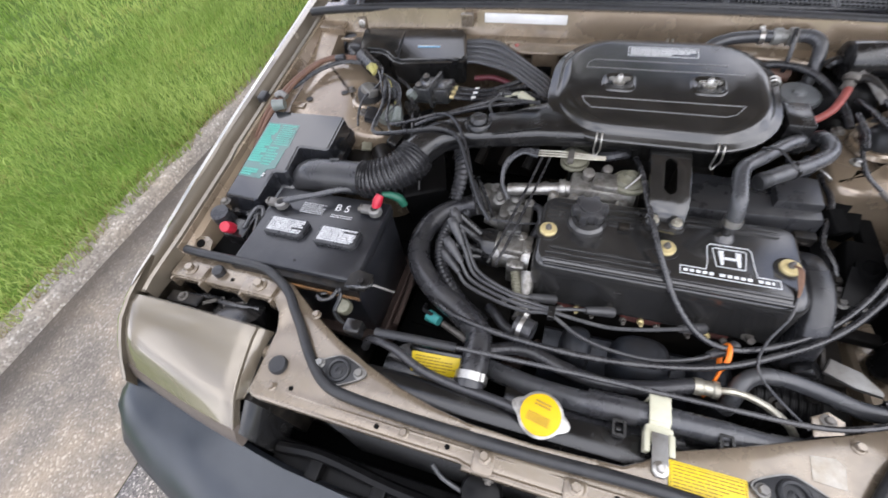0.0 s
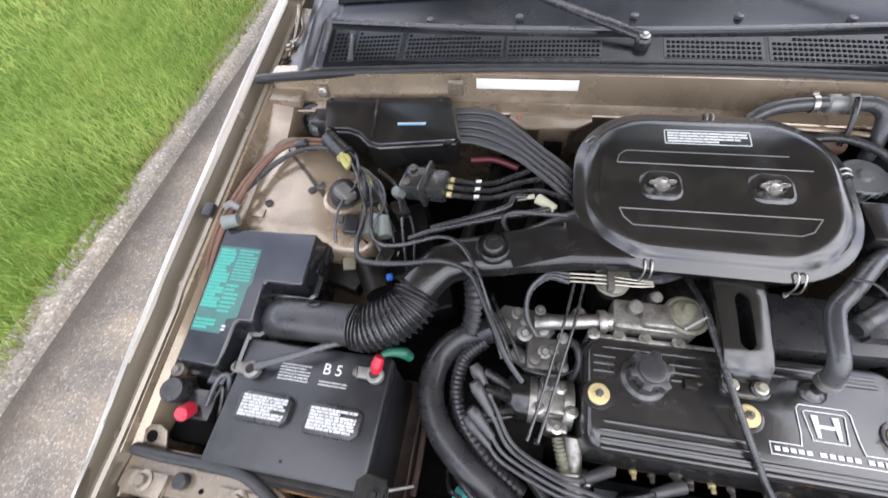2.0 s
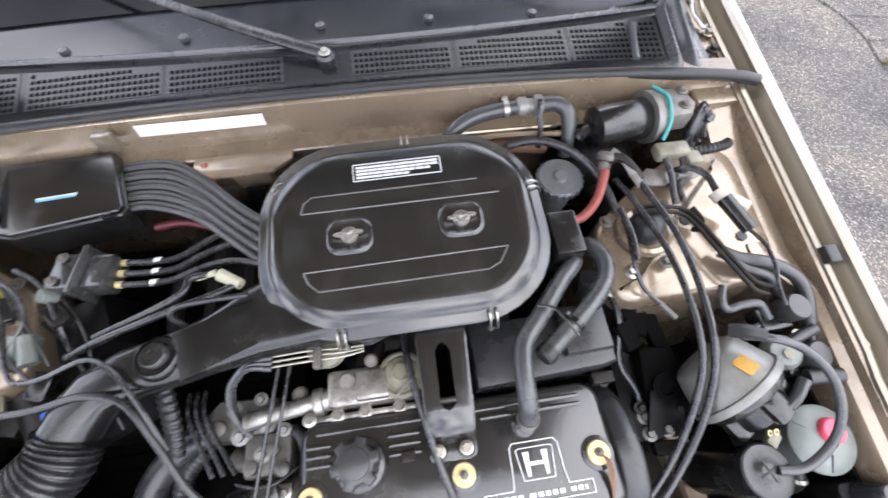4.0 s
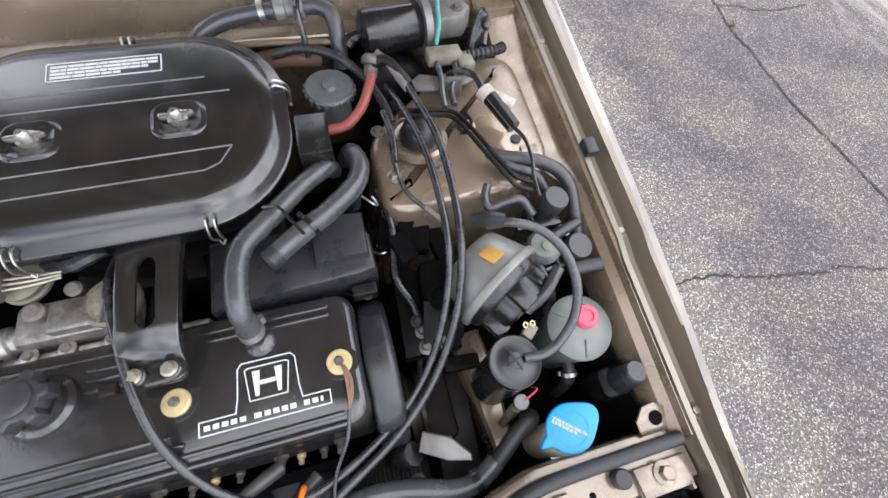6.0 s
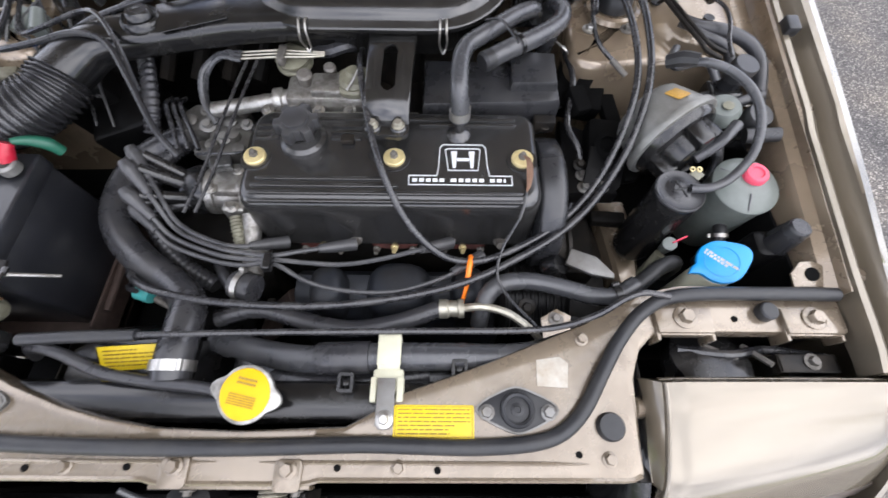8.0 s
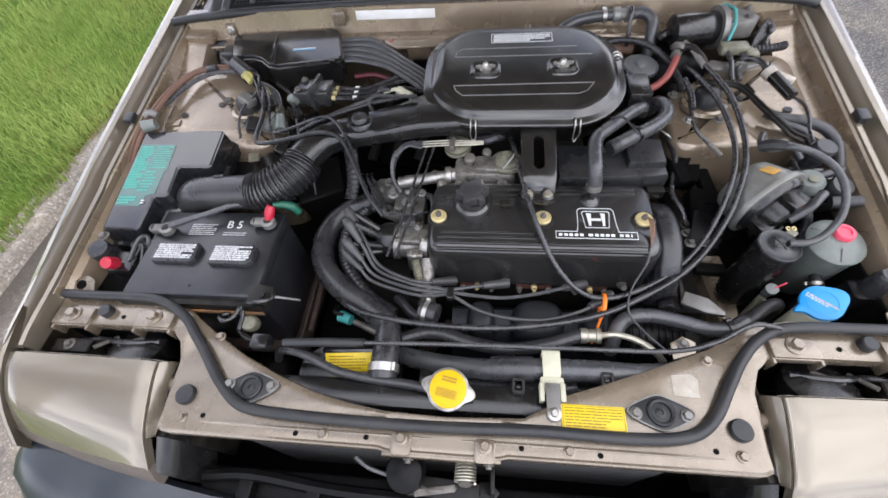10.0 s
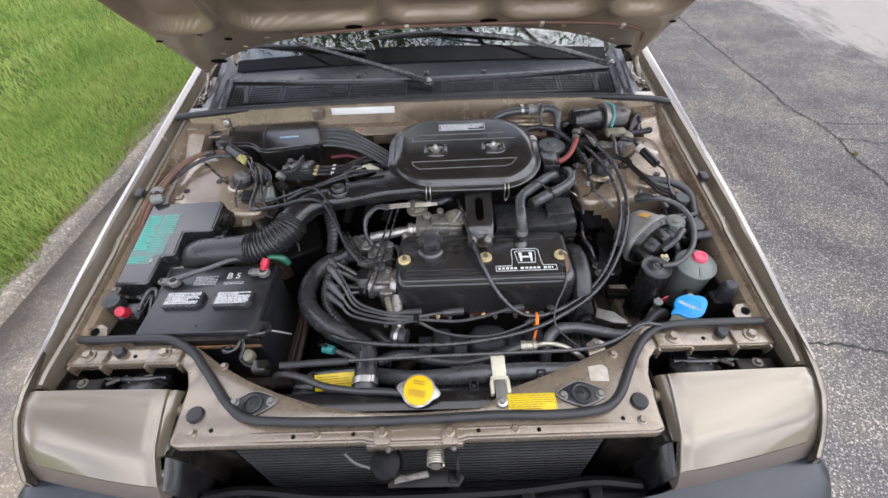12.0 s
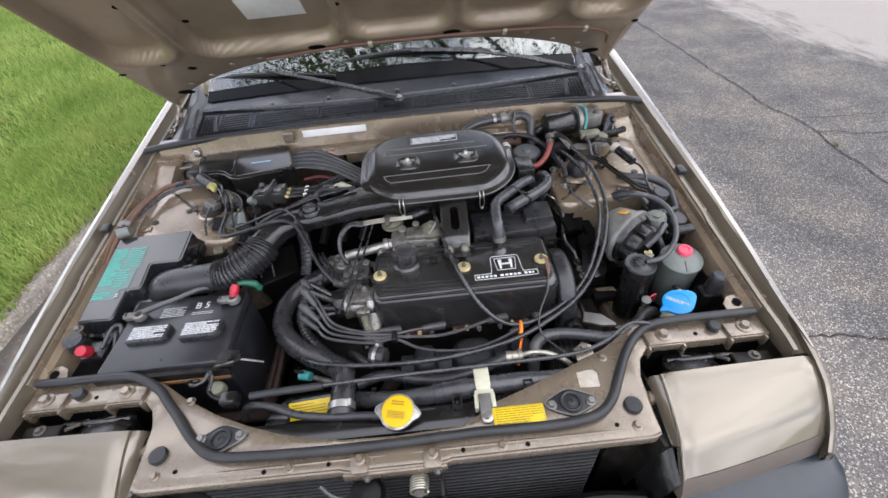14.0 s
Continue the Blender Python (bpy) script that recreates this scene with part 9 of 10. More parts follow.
part("barrel", rod(B(), (0.652, 0.690, 0.855), (0.672, 0.630, 0.848), 0.0125, 0.0115, 16), black_plastic, cn)
part("collar", rod(B(), (0.645, 0.705, 0.857), (0.651, 0.690, 0.855), 0.0145, 0.0145, 12), worn_paper, cn)
bm = B()
box(bm, -0.008, 0.030, -0.010, 0.010, 0, 0.012, 0.003)
box(bm, 0.016, 0.022, -0.026, 0.006, 0.002, 0.010, 0.002)
moved(bm, pose(0.662, 0.688, 0.850, 0, 0, -45))
part("ivory_clip", bm, worn_paper, cn)
part("cable", tube(B(), [(0.672, 0.630, 0.848), (0.678, 0.600, 0.853), (0.676, 0.565, 0.852), (0.670, 0.535, 0.845), (0.668, 0.505, 0.84)], 0.003, 8, 5), cable_black, cn)
part("cable_behind", tube(B(), [(0.645, 0.705, 0.857), (0.640, 0.735, 0.86), (0.622, 0.758, 0.855), (0.60, 0.77, 0.83)], 0.0055, 8, 5), cable_black, cn)
sq = thing("wing_slot", "square hole with a clip in the inner wing", "clip")
bm = B()
outline_frame(bm, rrect(0, 0, 0.026, 0.024, 0.002, 2), 0.004, 0, 0.002)
moved(bm, pose(0.712, 0.665, fender_z(0.665) - 0.0485, 6, 0, -15))
part("rim", bm, panel_paint, sq)
# near-black plate for the shade in the opening
part("hole", moved(box(B(), -0.009, 0.009, -0.008, 0.008, 0.0003, 0.0012, 0.0003), pose(0.712, 0.665, fender_z(0.665) - 0.0485, 6, 0, -15)), dark_inside, sq)
# clutch or brake line bracket
lb = thing("line_bracket", "painted bracket with a bolt and brass pipe union", "bracket")
part("pipe", tube(B(), [(0.492, 0.69, 0.825), (0.487, 0.66, 0.832), (0.482, 0.615, 0.825), (0.490, 0.575, 0.808), (0.515, 0.545, 0.795), (0.535, 0.525, 0.785)], 0.0038, 8, 5), cable_black, lb)
part("union", rod(B(), (0.512, 0.548, 0.796), (0.535, 0.525, 0.785), 0.005, 0.0045, 8), dusty_steel, lb)
bolt(lb, (0.478, 0.600, 0.812), 0.007)
bolt(lb, (0.612, 0.665, 0.826), 0.007, mat=brass)
part("strap", tube(B(), [(0.605, 0.690, 0.832), (0.612, 0.665, 0.830), (0.600, 0.650, 0.828)], 0.009, 6, 3, flat=0.3), dark_metal, lb)

# ---- rear of the bay ----
wm = thing("wiper_motor", "black cylindrical wiper motor with an alloy gearbox", "motor")
part("motor", lathe(B(), [(0.022, 0), (0.036, 0.006), (0.037, 0.02), (0.037, 0.10), (0.034, 0.104)], (0.478, 0.862, 0.862), (1, 0.12, 0.0), 28), black_plastic, wm)
bm = B()
lathe(bm, [(0.047, 0), (0.047, 0.012), (0.040, 0.016)], (0.580, 0.874, 0.862), (1, 0.12, 0), 24)
prism(bm, [(0.585, 0.845), (0.655, 0.850), (0.672, 0.875), (0.66, 0.915), (0.60, 0.92)], 0.845, 0.888, 0.008)
part("gearbox", bm, dusty_alloy, wm)
for x, y in ((0.60, 0.865), (0.645, 0.87), (0.655, 0.905)):
    bolt(wm, (x, y, 0.888), 0.006, mat=dusty_steel)
part("drain_tube", tube(B(), [(0.475, 0.86, 0.862), (0.462, 0.855, 0.86), (0.455, 0.852, 0.852)], 0.010, 8, 3), black_plastic, wm)
part("teal_wire", tube(B(), [(0.600, 0.915, 0.895), (0.612, 0.885, 0.900), (0.607, 0.855, 0.898), (0.605, 0.835, 0.885), (0.598, 0.82, 0.86)], 0.0038, 8, 5), teal_plastic, wm, "teal wiring tape")
mc2 = thing("harness_connector", "pale ivory harness connector with wires", "connector")
bm = B()
box(bm, 0.575, 0.635, 0.782, 0.812, 0.845, 0.866, 0.005)
box(bm, 0.625, 0.652, 0.765, 0.80, 0.842, 0.860, 0.004)
part("shell", bm, olive_plastic, mc2)
part("ribbed_loom", tube(B(), [(0.64, 0.795, 0.852), (0.67, 0.792, 0.856), (0.70, 0.795, 0.858), (0.712, 0.800, 0.858)], 0.0085, 12, 20, 0.001, 12), rubber, mc2)
part("grey_wire", tube(B(), [(0.59, 0.785, 0.855), (0.588, 0.75, 0.852), (0.583, 0.72, 0.845), (0.582, 0.70, 0.838)], 0.0052, 8, 4), worn_hose, mc2)
part("grey_wire", tube(B(), [(0.622, 0.785, 0.852), (0.615, 0.755, 0.848), (0.603, 0.735, 0.840), (0.600, 0.705, 0.835)], 0.0052, 8, 4), worn_hose, mc2)
bm = B()
prism(bm, [(0.545, 0.742), (0.575, 0.738), (0.600, 0.748), (0.625, 0.742), (0.660, 0.756), (0.652, 0.770), (0.615, 0.775), (0.590, 0.768), (0.560, 0.778), (0.542, 0.765)], 0.836, 0.841, 0.002)
prism(bm, [(0.598, 0.745), (0.622, 0.741), (0.626, 0.747), (0.600, 0.751)], 0.815, 0.853, 0.0015)
part("bracket", bm, dusty_alloy, mc2)
bundle = thing("harness_bundle", "bundle of black harness loops in the corner", "cable")
for k in range(5):
    part("loop", tube(B(), [(0.665 + 0.006 * k, 0.83, 0.80 + 0.01 * k), (0.68 + 0.005 * k, 0.86, 0.85), (0.70, 0.885 - 0.008 * k, 0.868), (0.715, 0.90, 0.84)], 0.007, 8, 4), cable_black, bundle)
# drum added over the tan wall to make the corner dark
servo = thing("corner_drum", "black drum added to fill the dark rear corner", "brake servo")
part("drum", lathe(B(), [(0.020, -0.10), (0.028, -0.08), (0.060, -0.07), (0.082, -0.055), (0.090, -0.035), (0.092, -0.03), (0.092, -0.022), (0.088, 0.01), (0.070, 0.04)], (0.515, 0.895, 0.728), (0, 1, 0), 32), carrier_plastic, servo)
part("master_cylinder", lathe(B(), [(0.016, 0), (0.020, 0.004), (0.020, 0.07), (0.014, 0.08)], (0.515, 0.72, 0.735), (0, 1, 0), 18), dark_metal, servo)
# heater valve hoses on the firewall
hv = hose("heater_pipe", "grey hose and valve across the firewall", [(0.222, 0.872, 0.83), (0.232, 0.885, 0.862), (0.262, 0.900, 0.874), (0.305, 0.910, 0.878), (0.355, 0.913, 0.880)], 0.0135, worn_hose)
part("valve", lathe(B(), [(0.012, 0), (0.017, 0.004), (0.017, 0.018), (0.013, 0.02), (0.013, 0.03), (0.018, 0.032), (0.018, 0.045), (0.012, 0.05)], (0.350, 0.913, 0.880), (1, -0.05, 0.05), 18), silver_pod, hv)
part("down_pipe", tube(B(), [(0.395, 0.910, 0.884), (0.422, 0.905, 0.886), (0.440, 0.890, 0.876), (0.442, 0.868, 0.85), (0.440, 0.852, 0.81)], 0.0135, 12, 5), worn_hose, hv)
clamp(hv, (0.332, 0.912, 0.879), (1, 0, 0.1), 0.0142, steel, 0.009)
hose("purge_pipe", "long thin metal pipe along the firewall", [(0.23, 0.878, 0.848), (0.33, 0.882, 0.847), (0.43, 0.872, 0.846), (0.48, 0.868, 0.85)], 0.0052, bay_paint, n=8)
part("cable_drop", tube(B(), [(0.388, 0.905, 0.900), (0.386, 0.888, 0.890), (0.388, 0.870, 0.862), (0.388, 0.86, 0.83)], 0.0048, 8, 4), cable_black, hv)
hose("brake_hose", "reddish brown pipe behind the air cleaner", [(0.28, 0.886, 0.80), (0.34, 0.885, 0.815), (0.41, 0.88, 0.81)], 0.016, brown_loom)
# check valve disc beside the air cleaner
cv = thing("check_valve", "grey disc-shaped valve on a black canister", "valve")
valve_grey = material("valve_grey_plastic", (0.105, 0.112, 0.115), 0.36, 0.0, 0.15, 30, 0.03, 300, dirt=(0.06, 0.058, 0.054), dirt_amount=0.2, dirt_scale=20)
part("can", lathe(B(), [(0.028, -0.075), (0.031, -0.070), (0.032, -0.012), (0.030, -0.008)], (0.412, 0.792, 0.822), (0, -0.05, 1), 30), valve_grey, cv)
part("disc", lathe(B(), [(0.034, -0.010), (0.0405, -0.008), (0.0405, 0.0), (0.037, 0.003), (0.030, 0.0015), (0.014, 0.0035), (0.010, 0.008), (0.0, 0.0085)], (0.412, 0.792, 0.822), (0, -0.05, 1), 36), valve_grey, cv)
for k in range(20):
    a = math.tau * k / 20
    part("disc_tooth", moved(box(B(), -0.0025, 0.0025, -0.002, 0.002, -0.010, 0.001, 0.001), pose(0.412 + 0.0408 * math.cos(a), 0.792 + 0.0408 * math.sin(a), 0.821, 0, 0, math.degrees(a) + 90)), valve_grey, cv)
part("red_hose", tube(B(), [(0.398, 0.702, 0.820), (0.425, 0.705, 0.822), (0.452, 0.725, 0.832), (0.468, 0.750, 0.842), (0.480, 0.775, 0.850)], 0.0078, 12, 5), red_hose, cv, "faded red rubber hose")
bm = B()
lathe(bm, [(0.009, 0), (0.011, 0.004), (0.011, 0.018), (0.016, 0.020), (0.017, 0.028), (0.012, 0.034), (0.0, 0.035)], (0.478, 0.778, 0.844), (0.2, 0.5, 0.5), 16)
part("valve_body", bm, dusty_steel, cv)
part("valve_strap", tube(B(), [(0.492, 0.800, 0.872), (0.508, 0.778, 0.868), (0.520, 0.752, 0.858), (0.530, 0.735, 0.850)], 0.006, 8, 4, flat=0.35), dusty_alloy, cv)
part("elbow", tube(B(), [(0.485, 0.790, 0.862), (0.505, 0.785, 0.868), (0.522, 0.765, 0.862), (0.535, 0.750, 0.85)], [0.010, 0.008, 0.007, 0.007], 10, 4), dark_metal, cv)
hose("vacuum_line", "black hose running forward from the firewall", [(0.33, 0.866, 0.835), (0.38, 0.862, 0.845), (0.43, 0.838, 0.845), (0.47, 0.800, 0.83), (0.49, 0.76, 0.815), (0.50, 0.72, 0.80)], 0.0075, hose_rubber)
# long control cables looping over the bay
for off, r, pts in ((0, 0.0052, [(0.500, 0.765, 0.835), (0.512, 0.715, 0.842), (0.525, 0.62, 0.850), (0.524, 0.52, 0.850), (0.518, 0.45, 0.832), (0.502, 0.395, 0.795), (0.468, 0.335, 0.752), (0.415, 0.283, 0.725), (0.345, 0.242, 0.715), (0.285, 0.222, 0.715), (0.235, 0.23, 0.722), (0.190, 0.262, 0.755), (0.158, 0.312, 0.792), (0.138, 0.370, 0.812), (0.124, 0.43, 0.822), (0.112, 0.495, 0.826), (0.106, 0.56, 0.80)]),
                    (1, 0.0056, [(0.525, 0.765, 0.850), (0.535, 0.72, 0.852), (0.548, 0.63, 0.856), (0.545, 0.53, 0.852), (0.535, 0.45, 0.835), (0.515, 0.385, 0.795), (0.475, 0.322, 0.752), (0.42, 0.270, 0.727), (0.350, 0.228, 0.715), (0.27, 0.190, 0.712), (0.17, 0.165, 0.712), (0.06, 0.152, 0.715), (-0.06, 0.155, 0.716), (-0.16, 0.172, 0.712), (-0.21, 0.195, 0.70), (-0.26, 0.24, 0.66)])):
    cb = thing("control_cable", "long black sheathed control cable looping over the engine", "cable", "control cables")
    part("sheath", tube(B(), pts, r, 10, 7), cable_black, cb)
    if off == 0:
        part("cable_end", tube(B(), [(0.112, 0.48, 0.830), (0.10, 0.475, 0.812), (0.09, 0.470, 0.800)], 0.0022, 6, 3), steel, cb)
hose("earth_strap", "black cable down to the engine mount", [(0.482, 0.70, 0.845), (0.486, 0.65, 0.842), (0.482, 0.61, 0.835)], 0.005, cable_black)

# control box with its fan of hoses
cbx = thing("vacuum_control_box", "black plastic emission control box on the firewall", "control box")
CB = [(-0.612, 0.822), (-0.555, 0.822), (-0.530, 0.812), (-0.505, 0.790), (-0.480, 0.783), (-0.322, 0.805), (-0.316, 0.815), (-0.345, 0.918), (-0.352, 0.924), (-0.626, 0.912), (-0.634, 0.902), (-0.618, 0.835)]
bm = B()
rings = []
for d, dz in ((0.002, -0.070), (-0.003, -0.018), (-0.003, -0.010), (0.0, -0.008), (0.001, -0.002), (0.003, 0.0)):
    rings.append([(x, y, 0.855 + 0.10 * (y - 0.85) + dz) for x, y in inset(CB, d)])
loft(bm, rings)
blid = part("lid", bm, black_enamel, cbx, "glossy black lid", angle=18)
bm = B()
box(bm, -0.030, 0.030, -0.0035, 0.0005, 0, 0.0008, 0.0003)
moved(bm, pose(-0.421, 0.842, 0.8545, 6, 0, 4))
part("blue_label", bm, blue_print, blid, "small blue label strip")
part("white_label", moved(box(B(), -0.031, 0.031, 0.0006, 0.0036, 0, 0.0008, 0.0003), pose(-0.421, 0.842, 0.8545, 6, 0, 4)), white_print, blid, "thin white label strip")
bm = B()
prism(bm, [(-0.50, 0.80), (-0.495, 0.80), (-0.508, 0.908), (-0.515, 0.908)], 0.852, 0.862, 0.002)
part("lid_ridge", bm, black_enamel, blid)
for x, y in ((-0.338, 0.80), (-0.372, 0.918), (-0.60, 0.82)):
    bm = B()
    box(bm, -0.008, 0.008, -0.006, 0.006, -0.012, 0.004, 0.002)
    moved(bm, pose(x, y, 0.852 + 0.1 * (y - 0.85)))
    part("lid_catch", bm, black_plastic, blid)
bm = B()
box(bm, -0.662, -0.622, 0.845, 0.895, 0.79, 0.845, 0.006)
part("side_connector", bm, grey_plastic, cbx)
bm = B()
box(bm, -0.655, -0.63, 0.915, 0.935, 0.855, 0.885, 0.003)
part("hanger", bm, panel_paint, cbx)
bolt(cbx, (-0.642, 0.914, 0.872), 0.006, (0, -1, 0.2))
for k in range(10):
    f = k / 9
    y0 = 0.908 - 0.088 * f
    hh = thing("vacuum_hose", "grey rubber vacuum hose from the control box", "hose", "hoses of the control box")
    z0 = 0.840 - 0.012 * f + 0.003 * (k % 2)
    pts = [(-0.335 + 0.012 * f, y0, z0), (-0.29, y0 - 0.002, z0 + 0.004), (-0.245, y0 - 0.012 - 0.004 * f, z0 + 0.004), (-0.195, 0.858 - 0.083 * f, 0.836 + 0.004 * (k % 2)), (-0.15, 0.812 - 0.076 * f, 0.834 + 0.006 * (k % 2)), (-0.105, 0.775 - 0.078 * f, 0.828 + 0.006 * (k % 2)), (-0.06, 0.755 - 0.08 * f, 0.80)]
    part("tube", tube(B(), pts, 0.0045, 8, 5), hose_grey, hh)
nv_ = thing("hose_joint", "pale yellow plastic hose joint", "fitting")
part("body", rod(B(), (-0.150, 0.668, 0.850), (-0.118, 0.648, 0.848), 0.010, 0.008, 8), ivory_plastic, nv_)
part("stub", rod(B(), (-0.155, 0.672, 0.850), (-0.185, 0.668, 0.845), 0.005, 0.004, 8), ivory_plastic, nv_)
hose("vacuum_line", "thin black hose under the intake arm", [(-0.12, 0.65, 0.848), (-0.16, 0.635, 0.85), (-0.20, 0.625, 0.848), (-0.26, 0.612, 0.838), (-0.33, 0.60, 0.82), (-0.38, 0.59, 0.80)], 0.0055, cable_black)
hose("vacuum_line", "thin black hose under the intake arm", [(-0.15, 0.672, 0.845), (-0.19, 0.668, 0.85), (-0.20, 0.645, 0.85), (-0.25, 0.628, 0.838), (-0.34, 0.612, 0.81)], 0.0055, cable_black)
hose("red_line", "faded red hose under the vacuum hoses", [(-0.29, 0.80, 0.80), (-0.24, 0.80, 0.805), (-0.19, 0.785, 0.80)], 0.007, dark_red)
hose("red_line", "thin red wire on the firewall", [(-0.20, 0.885, 0.85), (-0.195, 0.87, 0.83), (-0.19, 0.85, 0.815)], 0.005, red_hose)

# map sensor with its three hoses
ms = thing("pressure_sensor", "smoky plastic pressure sensor with three hoses", "sensor")
bm = B()
box(bm, -0.045, 0.005, -0.030, 0.030, -0.020, 0.022, 0.006)
box(bm, 0.002, 0.012, -0.040, 0.040, -0.024, 0.030, 0.003)
box(bm, 0.010, 0.050, -0.028, 0.028, -0.020, 0.020, 0.006)
moved(bm, pose(-0.372, 0.715, 0.812, 0, -6, -8))
part("body", bm, smoky_plastic, ms)
for x, y in ((-0.405, 0.700), (-0.398, 0.738)):
    bolt(ms, (x, y, 0.835), 0.005, mat=dusty_steel)
bm = B()
lathe(bm, [(0.012, 0), (0.013, 0.01), (0.010, 0.02)], (-0.418, 0.690, 0.806), (-0.4, -0.3, 0.9), 14)
part("cap", bm, tank_plastic, ms)
for k in range(3):
    y = 0.735 - 0.019 * k
    bm = B()
    tube(bm, [(-0.322, y - 0.006, 0.815), (-0.28, y - 0.012, 0.818), (-0.235, y - 0.012, 0.820), (-0.19, y + 0.004 * (2 - k), 0.826), (-0.14, y + 0.012 * (2 - k), 0.835), (-0.09, y + 0.012 * (1 - k), 0.83)], 0.0052, 8, 5)
    hz = part("hose", bm, cable_black, ms)
    part("band", rod(B(), (-0.268, y - 0.012, 0.8185), (-0.258, y - 0.012, 0.8188), 0.0058, 0.0058, 10), white_label, hz)
    part("orange_band", rod(B(), (-0.322, y - 0.006, 0.815), (-0.312, y - 0.0075, 0.8158), 0.0058, 0.0058, 10), brass, hz)
# left tower harness
lc = thing("taped_connector", "grey connector wrapped in yellow tape", "connector")
part("barrel", rod(B(), (-0.600, 0.800, 0.842), (-0.545, 0.755, 0.835), 0.0185, 0.020, 16), grey_plastic, lc)
part("collar", rod(B(), (-0.545, 0.755, 0.835), (-0.520, 0.735, 0.832), 0.0165, 0.0155, 14), black_plastic, lc)
bm = B()
for k in range(2):
    tube(bm, [(-0.558, 0.760 - 0.02 * k, 0.846), (-0.545 + 0.008 * k, 0.738, 0.850), (-0.528, 0.718 + 0.008 * k, 0.844)], [0.006, 0.010, 0.007], 8, 4, flat=0.6)
part("yellow_tape", bm, yellow_tape, lc, "torn yellow tape")
for k, pts in enumerate(([(-0.52, 0.735, 0.832), (-0.495, 0.70, 0.838), (-0.478, 0.655, 0.835), (-0.470, 0.61, 0.825), (-0.472, 0.56, 0.815), (-0.455, 0.525, 0.822), (-0.42, 0.512, 0.832), (-0.36, 0.51, 0.846), (-0.30, 0.515, 0.858), (-0.25, 0.50, 0.855), (-0.215, 0.45, 0.83), (-0.18, 0.39, 0.80), (-0.15, 0.36, 0.775)],
                         [(-0.52, 0.735, 0.832), (-0.482, 0.695, 0.835), (-0.462, 0.64, 0.826), (-0.450, 0.585, 0.815), (-0.42, 0.555, 0.825), (-0.37, 0.55, 0.842), (-0.31, 0.562, 0.858), (-0.27, 0.545, 0.866), (-0.235, 0.50, 0.852), (-0.205, 0.44, 0.82)],
                         [(-0.55, 0.79, 0.83), (-0.515, 0.74, 0.845), (-0.50, 0.68, 0.842), (-0.52, 0.63, 0.835), (-0.525, 0.595, 0.82), (-0.52, 0.565, 0.80)])):
    part("wire_loom", tube(B(), pts, (0.0048, 0.0036, 0.003)[k], 8, 6), cable_black if k else grey_plastic, lc)
for k in range(4):
    part("thin_wire", tube(B(), [(-0.515, 0.735, 0.835), (-0.49 + 0.006 * k, 0.705, 0.836), (-0.470 + 0.012 * k, 0.67 - 0.01 * k, 0.82), (-0.44 + 0.01 * k, 0.62 - 0.012 * k, 0.79)], 0.0022, 6, 4), (cable_black, yellow_tape, cable_black, worn_hose)[k], lc)
part("white_plug", rod(B(), (-0.435, 0.625, 0.815), (-0.425, 0.585, 0.805), 0.010, 0.013, 12), tank_plastic, lc, "pale grey plastic plug")
part("grey_plug", rod(B(), (-0.455, 0.63, 0.81), (-0.465, 0.59, 0.80), 0.013, 0.012, 12), tank_plastic, lc)
# brown pipes along the left inner wing
for k in range(2):
    hose("fuel_pipe", "brown taped pipe along the inner wing", [(-0.765 + 0.012 * k, 0.46, 0.79), (-0.762 + 0.012 * k, 0.55, 0.820), (-0.752 + 0.012 * k, 0.61, 0.832), (-0.735 + 0.010 * k, 0.68, 0.842), (-0.705 + 0.008 * k, 0.752, 0.845), (-0.665, 0.790 - 0.012 * k, 0.842), (-0.61, 0.800 - 0.014 * k, 0.835)], 0.0055, brown_loom, group="brown pipes")
fp = thing("pipe_clip", "steel clip and grey plug holding the pipes", "clip")
part("clip", tube(B(), [(-0.752, 0.600, 0.838), (-0.738, 0.603, 0.845), (-0.722, 0.600, 0.838)], 0.008, 8, 3), dusty_alloy, fp)
part("plug", rod(B(), (-0.742, 0.565, 0.835), (-0.715, 0.575, 0.835), 0.014, 0.012, 12), tank_plastic, fp)
part("clip_upper", moved(box(B(), -0.014, 0.014, -0.009, 0.009, 0, 0.016, 0.004), pose(-0.652, 0.775, 0.838, 0, 0, 20)), grey_plastic, fp)
part("tail_cable", tube(B(), [(-0.742, 0.655, 0.826), (-0.70, 0.715, 0.838), (-0.66, 0.755, 0.842), (-0.62, 0.772, 0.84), (-0.575, 0.775, 0.835)], 0.0055, 8, 5), worn_hose, fp)
# grommet and dark loom in the rear corner
gr = thing("loom_grommet", "black rubber grommet with taped loom in the corner", "grommet")
part("ring", lathe(B(), [(0.042, 0), (0.040, 0.012), (0.028, 0.016), (0.024, 0.008)], (-0.680, 0.905, 0.805), (0.3, -1, 0.2), 22), rubber, gr)
part("loom", tube(B(), [(-0.68, 0.91, 0.81), (-0.665, 0.87, 0.825), (-0.655, 0.85, 0.82), (-0.65, 0.84, 0.78)], 0.016, 10, 4), cable_black, gr)
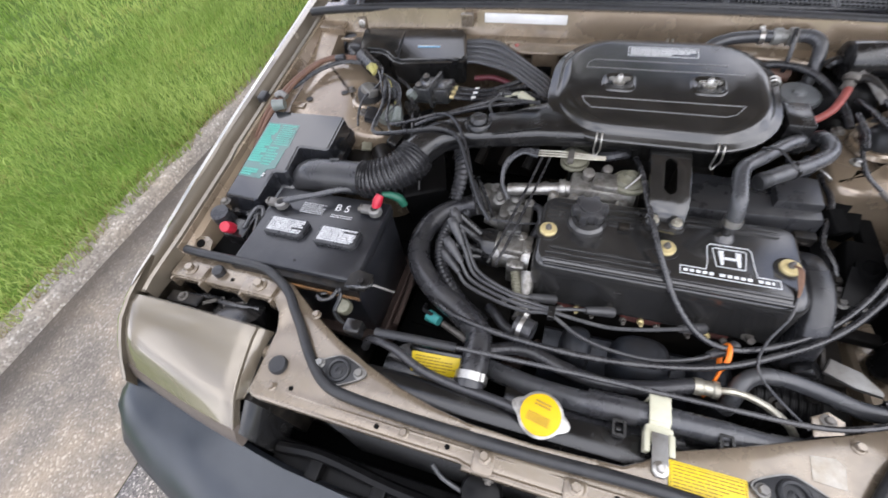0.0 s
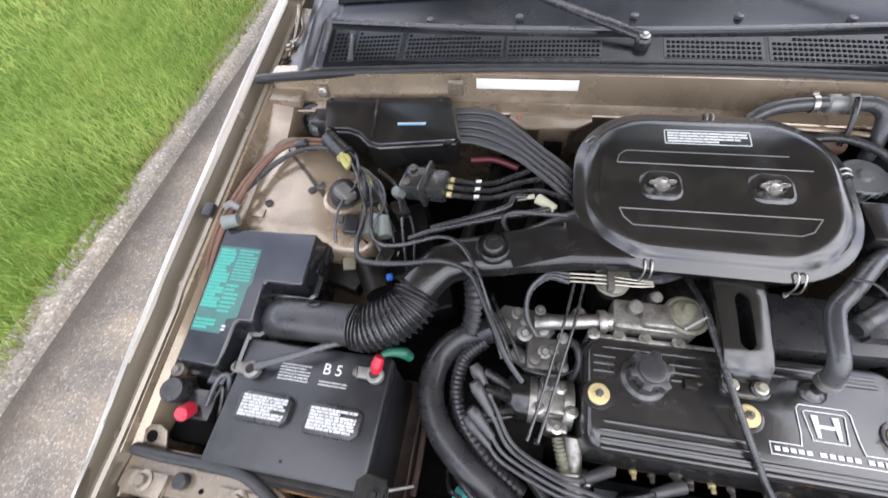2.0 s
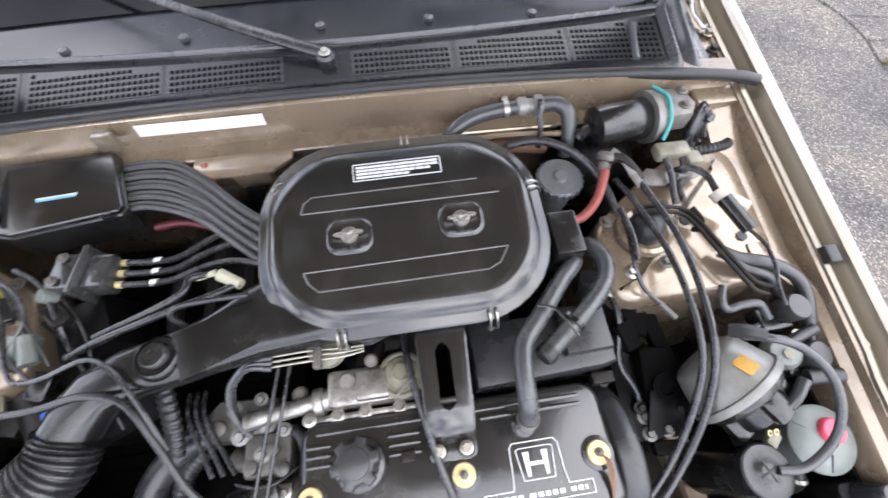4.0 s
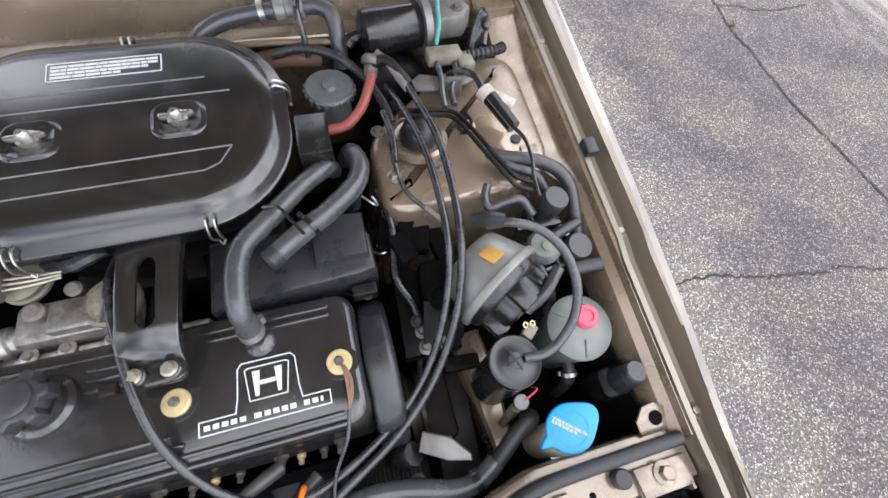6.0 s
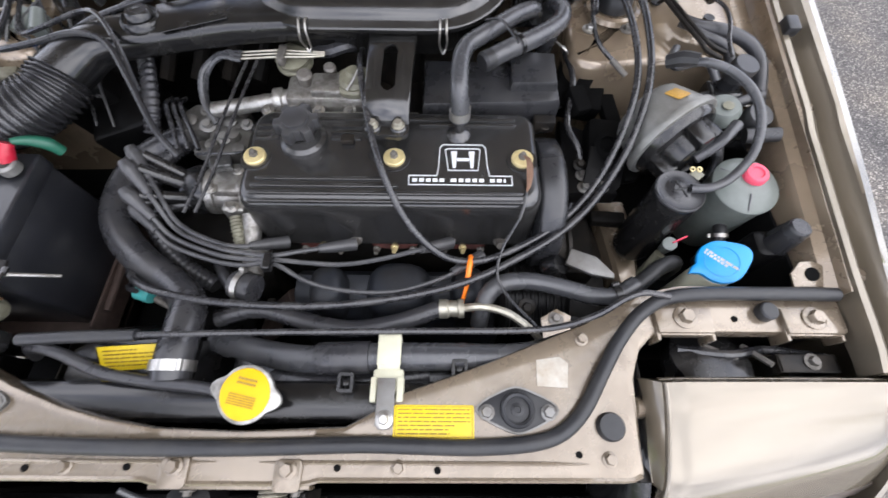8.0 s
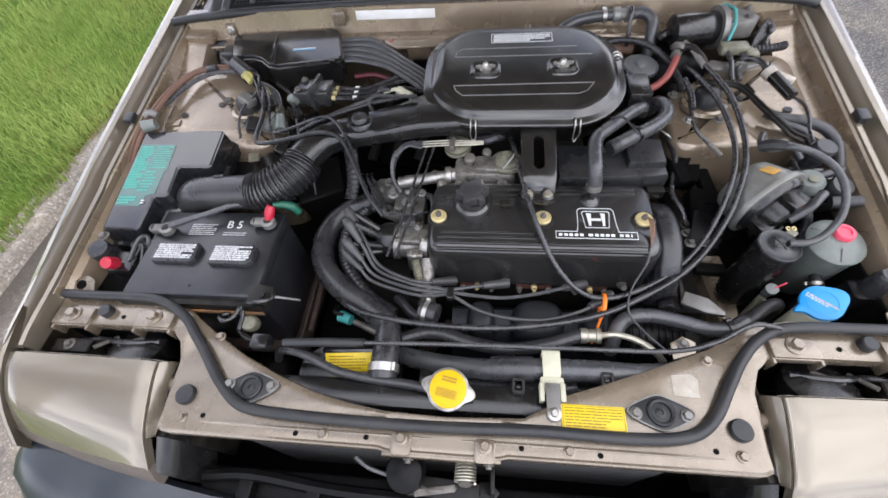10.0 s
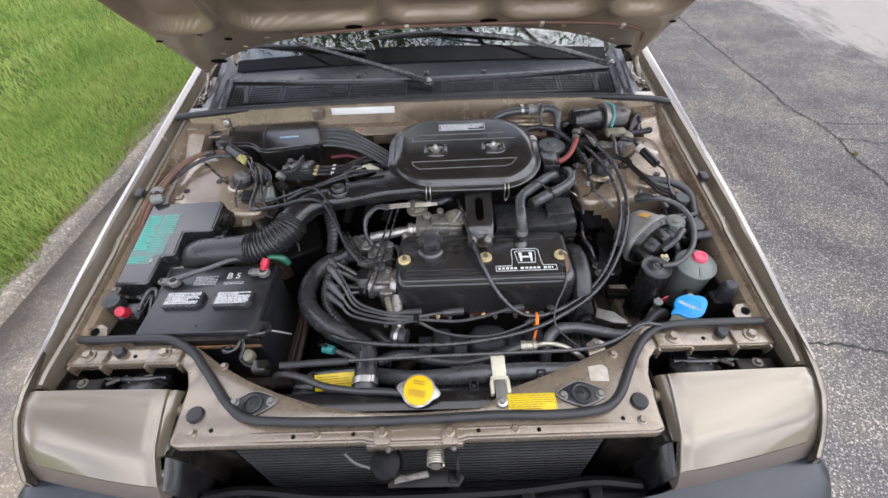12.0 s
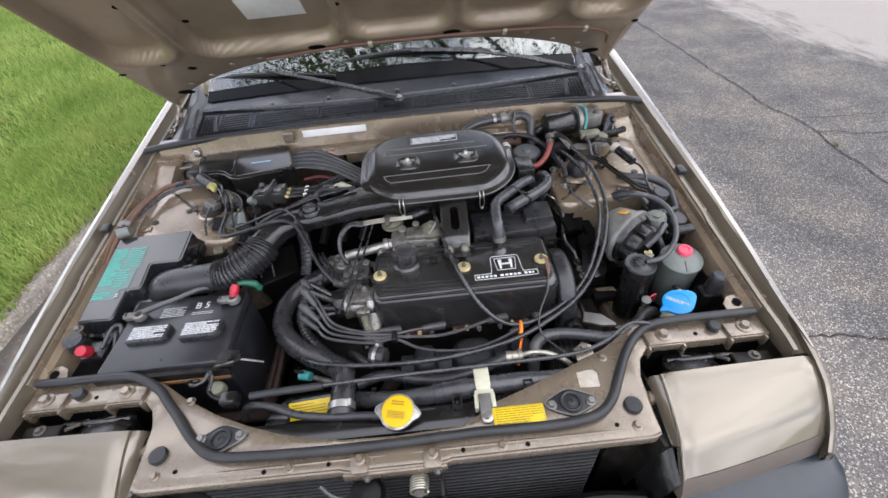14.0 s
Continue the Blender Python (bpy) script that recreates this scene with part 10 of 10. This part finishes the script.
# transmission and low clutter in the dark
tr = thing("gearbox", "grimy cast gearbox low in the bay", "gearbox")
bm = B()
lathe(bm, [(0.10, 0), (0.12, 0.03), (0.11, 0.14), (0.08, 0.20), (0.03, 0.22)], (-0.09, 0.37, 0.46), (-1, 0, 0), 24)
part("case", bm, grimy_block, tr)
for k in range(6):
    bm = B()
    a = math.tau * k / 6
    lathe(bm, [(0.006, 0), (0.006, 0.012)], (-0.10, 0.37 + 0.125 * math.cos(a), 0.46 + 0.125 * math.sin(a)), (-1, 0, 0), 6)
    part("case_bolt", bm, steel, tr)
bs = thing("ignition_coil", "dirty metal bracketed coil beside the tower", "coil")
part("can", rod(B(), (-0.47, 0.56, 0.73), (-0.43, 0.50, 0.73), 0.028, 0.028, 18), dark_metal, bs)
part("tag", moved(box(B(), -0.012, 0.012, -0.014, 0.014, 0, 0.006, 0.002), pose(-0.50, 0.545, 0.755, 0, 10, 20)), olive_plastic, bs)
bm = B()
prism(bm, [(-0.56, 0.52), (-0.48, 0.50), (-0.46, 0.57), (-0.54, 0.60)], 0.70, 0.735, 0.006)
part("bracket", bm, dark_metal, bs)
part("blue_tag", moved(box(B(), -0.006, 0.006, -0.007, 0.007, 0, 0.005, 0.002), pose(-0.405, 0.515, 0.775, 0, 10, 20)), material("blue_tag", (0.02, 0.12, 0.5), 0.4), bs)

# wiring clutter beside the suspension tower
clutter = thing("tower_wiring", "tangle of dark wires and small plugs beside the tower", "cable")
for k, pts in enumerate(([(-0.535, 0.745, 0.845), (-0.505, 0.70, 0.855), (-0.485, 0.66, 0.850), (-0.468, 0.62, 0.83), (-0.475, 0.57, 0.80)],
                         [(-0.50, 0.72, 0.84), (-0.455, 0.69, 0.835), (-0.44, 0.65, 0.82), (-0.455, 0.60, 0.81), (-0.43, 0.56, 0.78)],
                         [(-0.47, 0.73, 0.83), (-0.43, 0.70, 0.82), (-0.41, 0.65, 0.80), (-0.40, 0.60, 0.76), (-0.39, 0.55, 0.70)], [(-0.44, 0.72, 0.81), (-0.41, 0.68, 0.79), (-0.385, 0.63, 0.77), (-0.375, 0.57, 0.74), (-0.36, 0.50, 0.68)],
                         [(-0.45, 0.66, 0.78), (-0.42, 0.62, 0.74), (-0.42, 0.57, 0.70), (-0.40, 0.50, 0.66)])):
    part("wire", tube(B(), pts, 0.0024 + 0.0008 * (k % 3), 8, 5), (cable_black, worn_hose, cable_black, lead_rubber)[k % 4], clutter)
for x, y, z, a, m in ((-0.470, 0.665, 0.822, 20, black_plastic), (-0.445, 0.615, 0.800, -30, tank_plastic), (-0.500, 0.605, 0.805, 10, grey_plastic), (-0.415, 0.660, 0.795, 45, black_plastic), (-0.425, 0.560, 0.775, -15, black_plastic), (-0.520, 0.660, 0.835, 60, dusty_alloy)):
    part("plug", moved(box(B(), -0.014, 0.014, -0.020, 0.020, -0.010, 0.010, 0.004), pose(x, y, z, 10, 14, a)), m, clutter)
# dark boxes added to cover the tower's bright side, as its shade
for x, y, z, s_ in ((-0.435, 0.60, 0.66, 0.055), (-0.40, 0.66, 0.70, 0.045), (-0.36, 0.56, 0.62, 0.06)):
    part("relay_block", moved(box(B(), -s_, s_, -s_, s_, -0.06, 0.06, 0.008), pose(x, y, z, 6, -8, 18)), carrier_plastic, clutter)
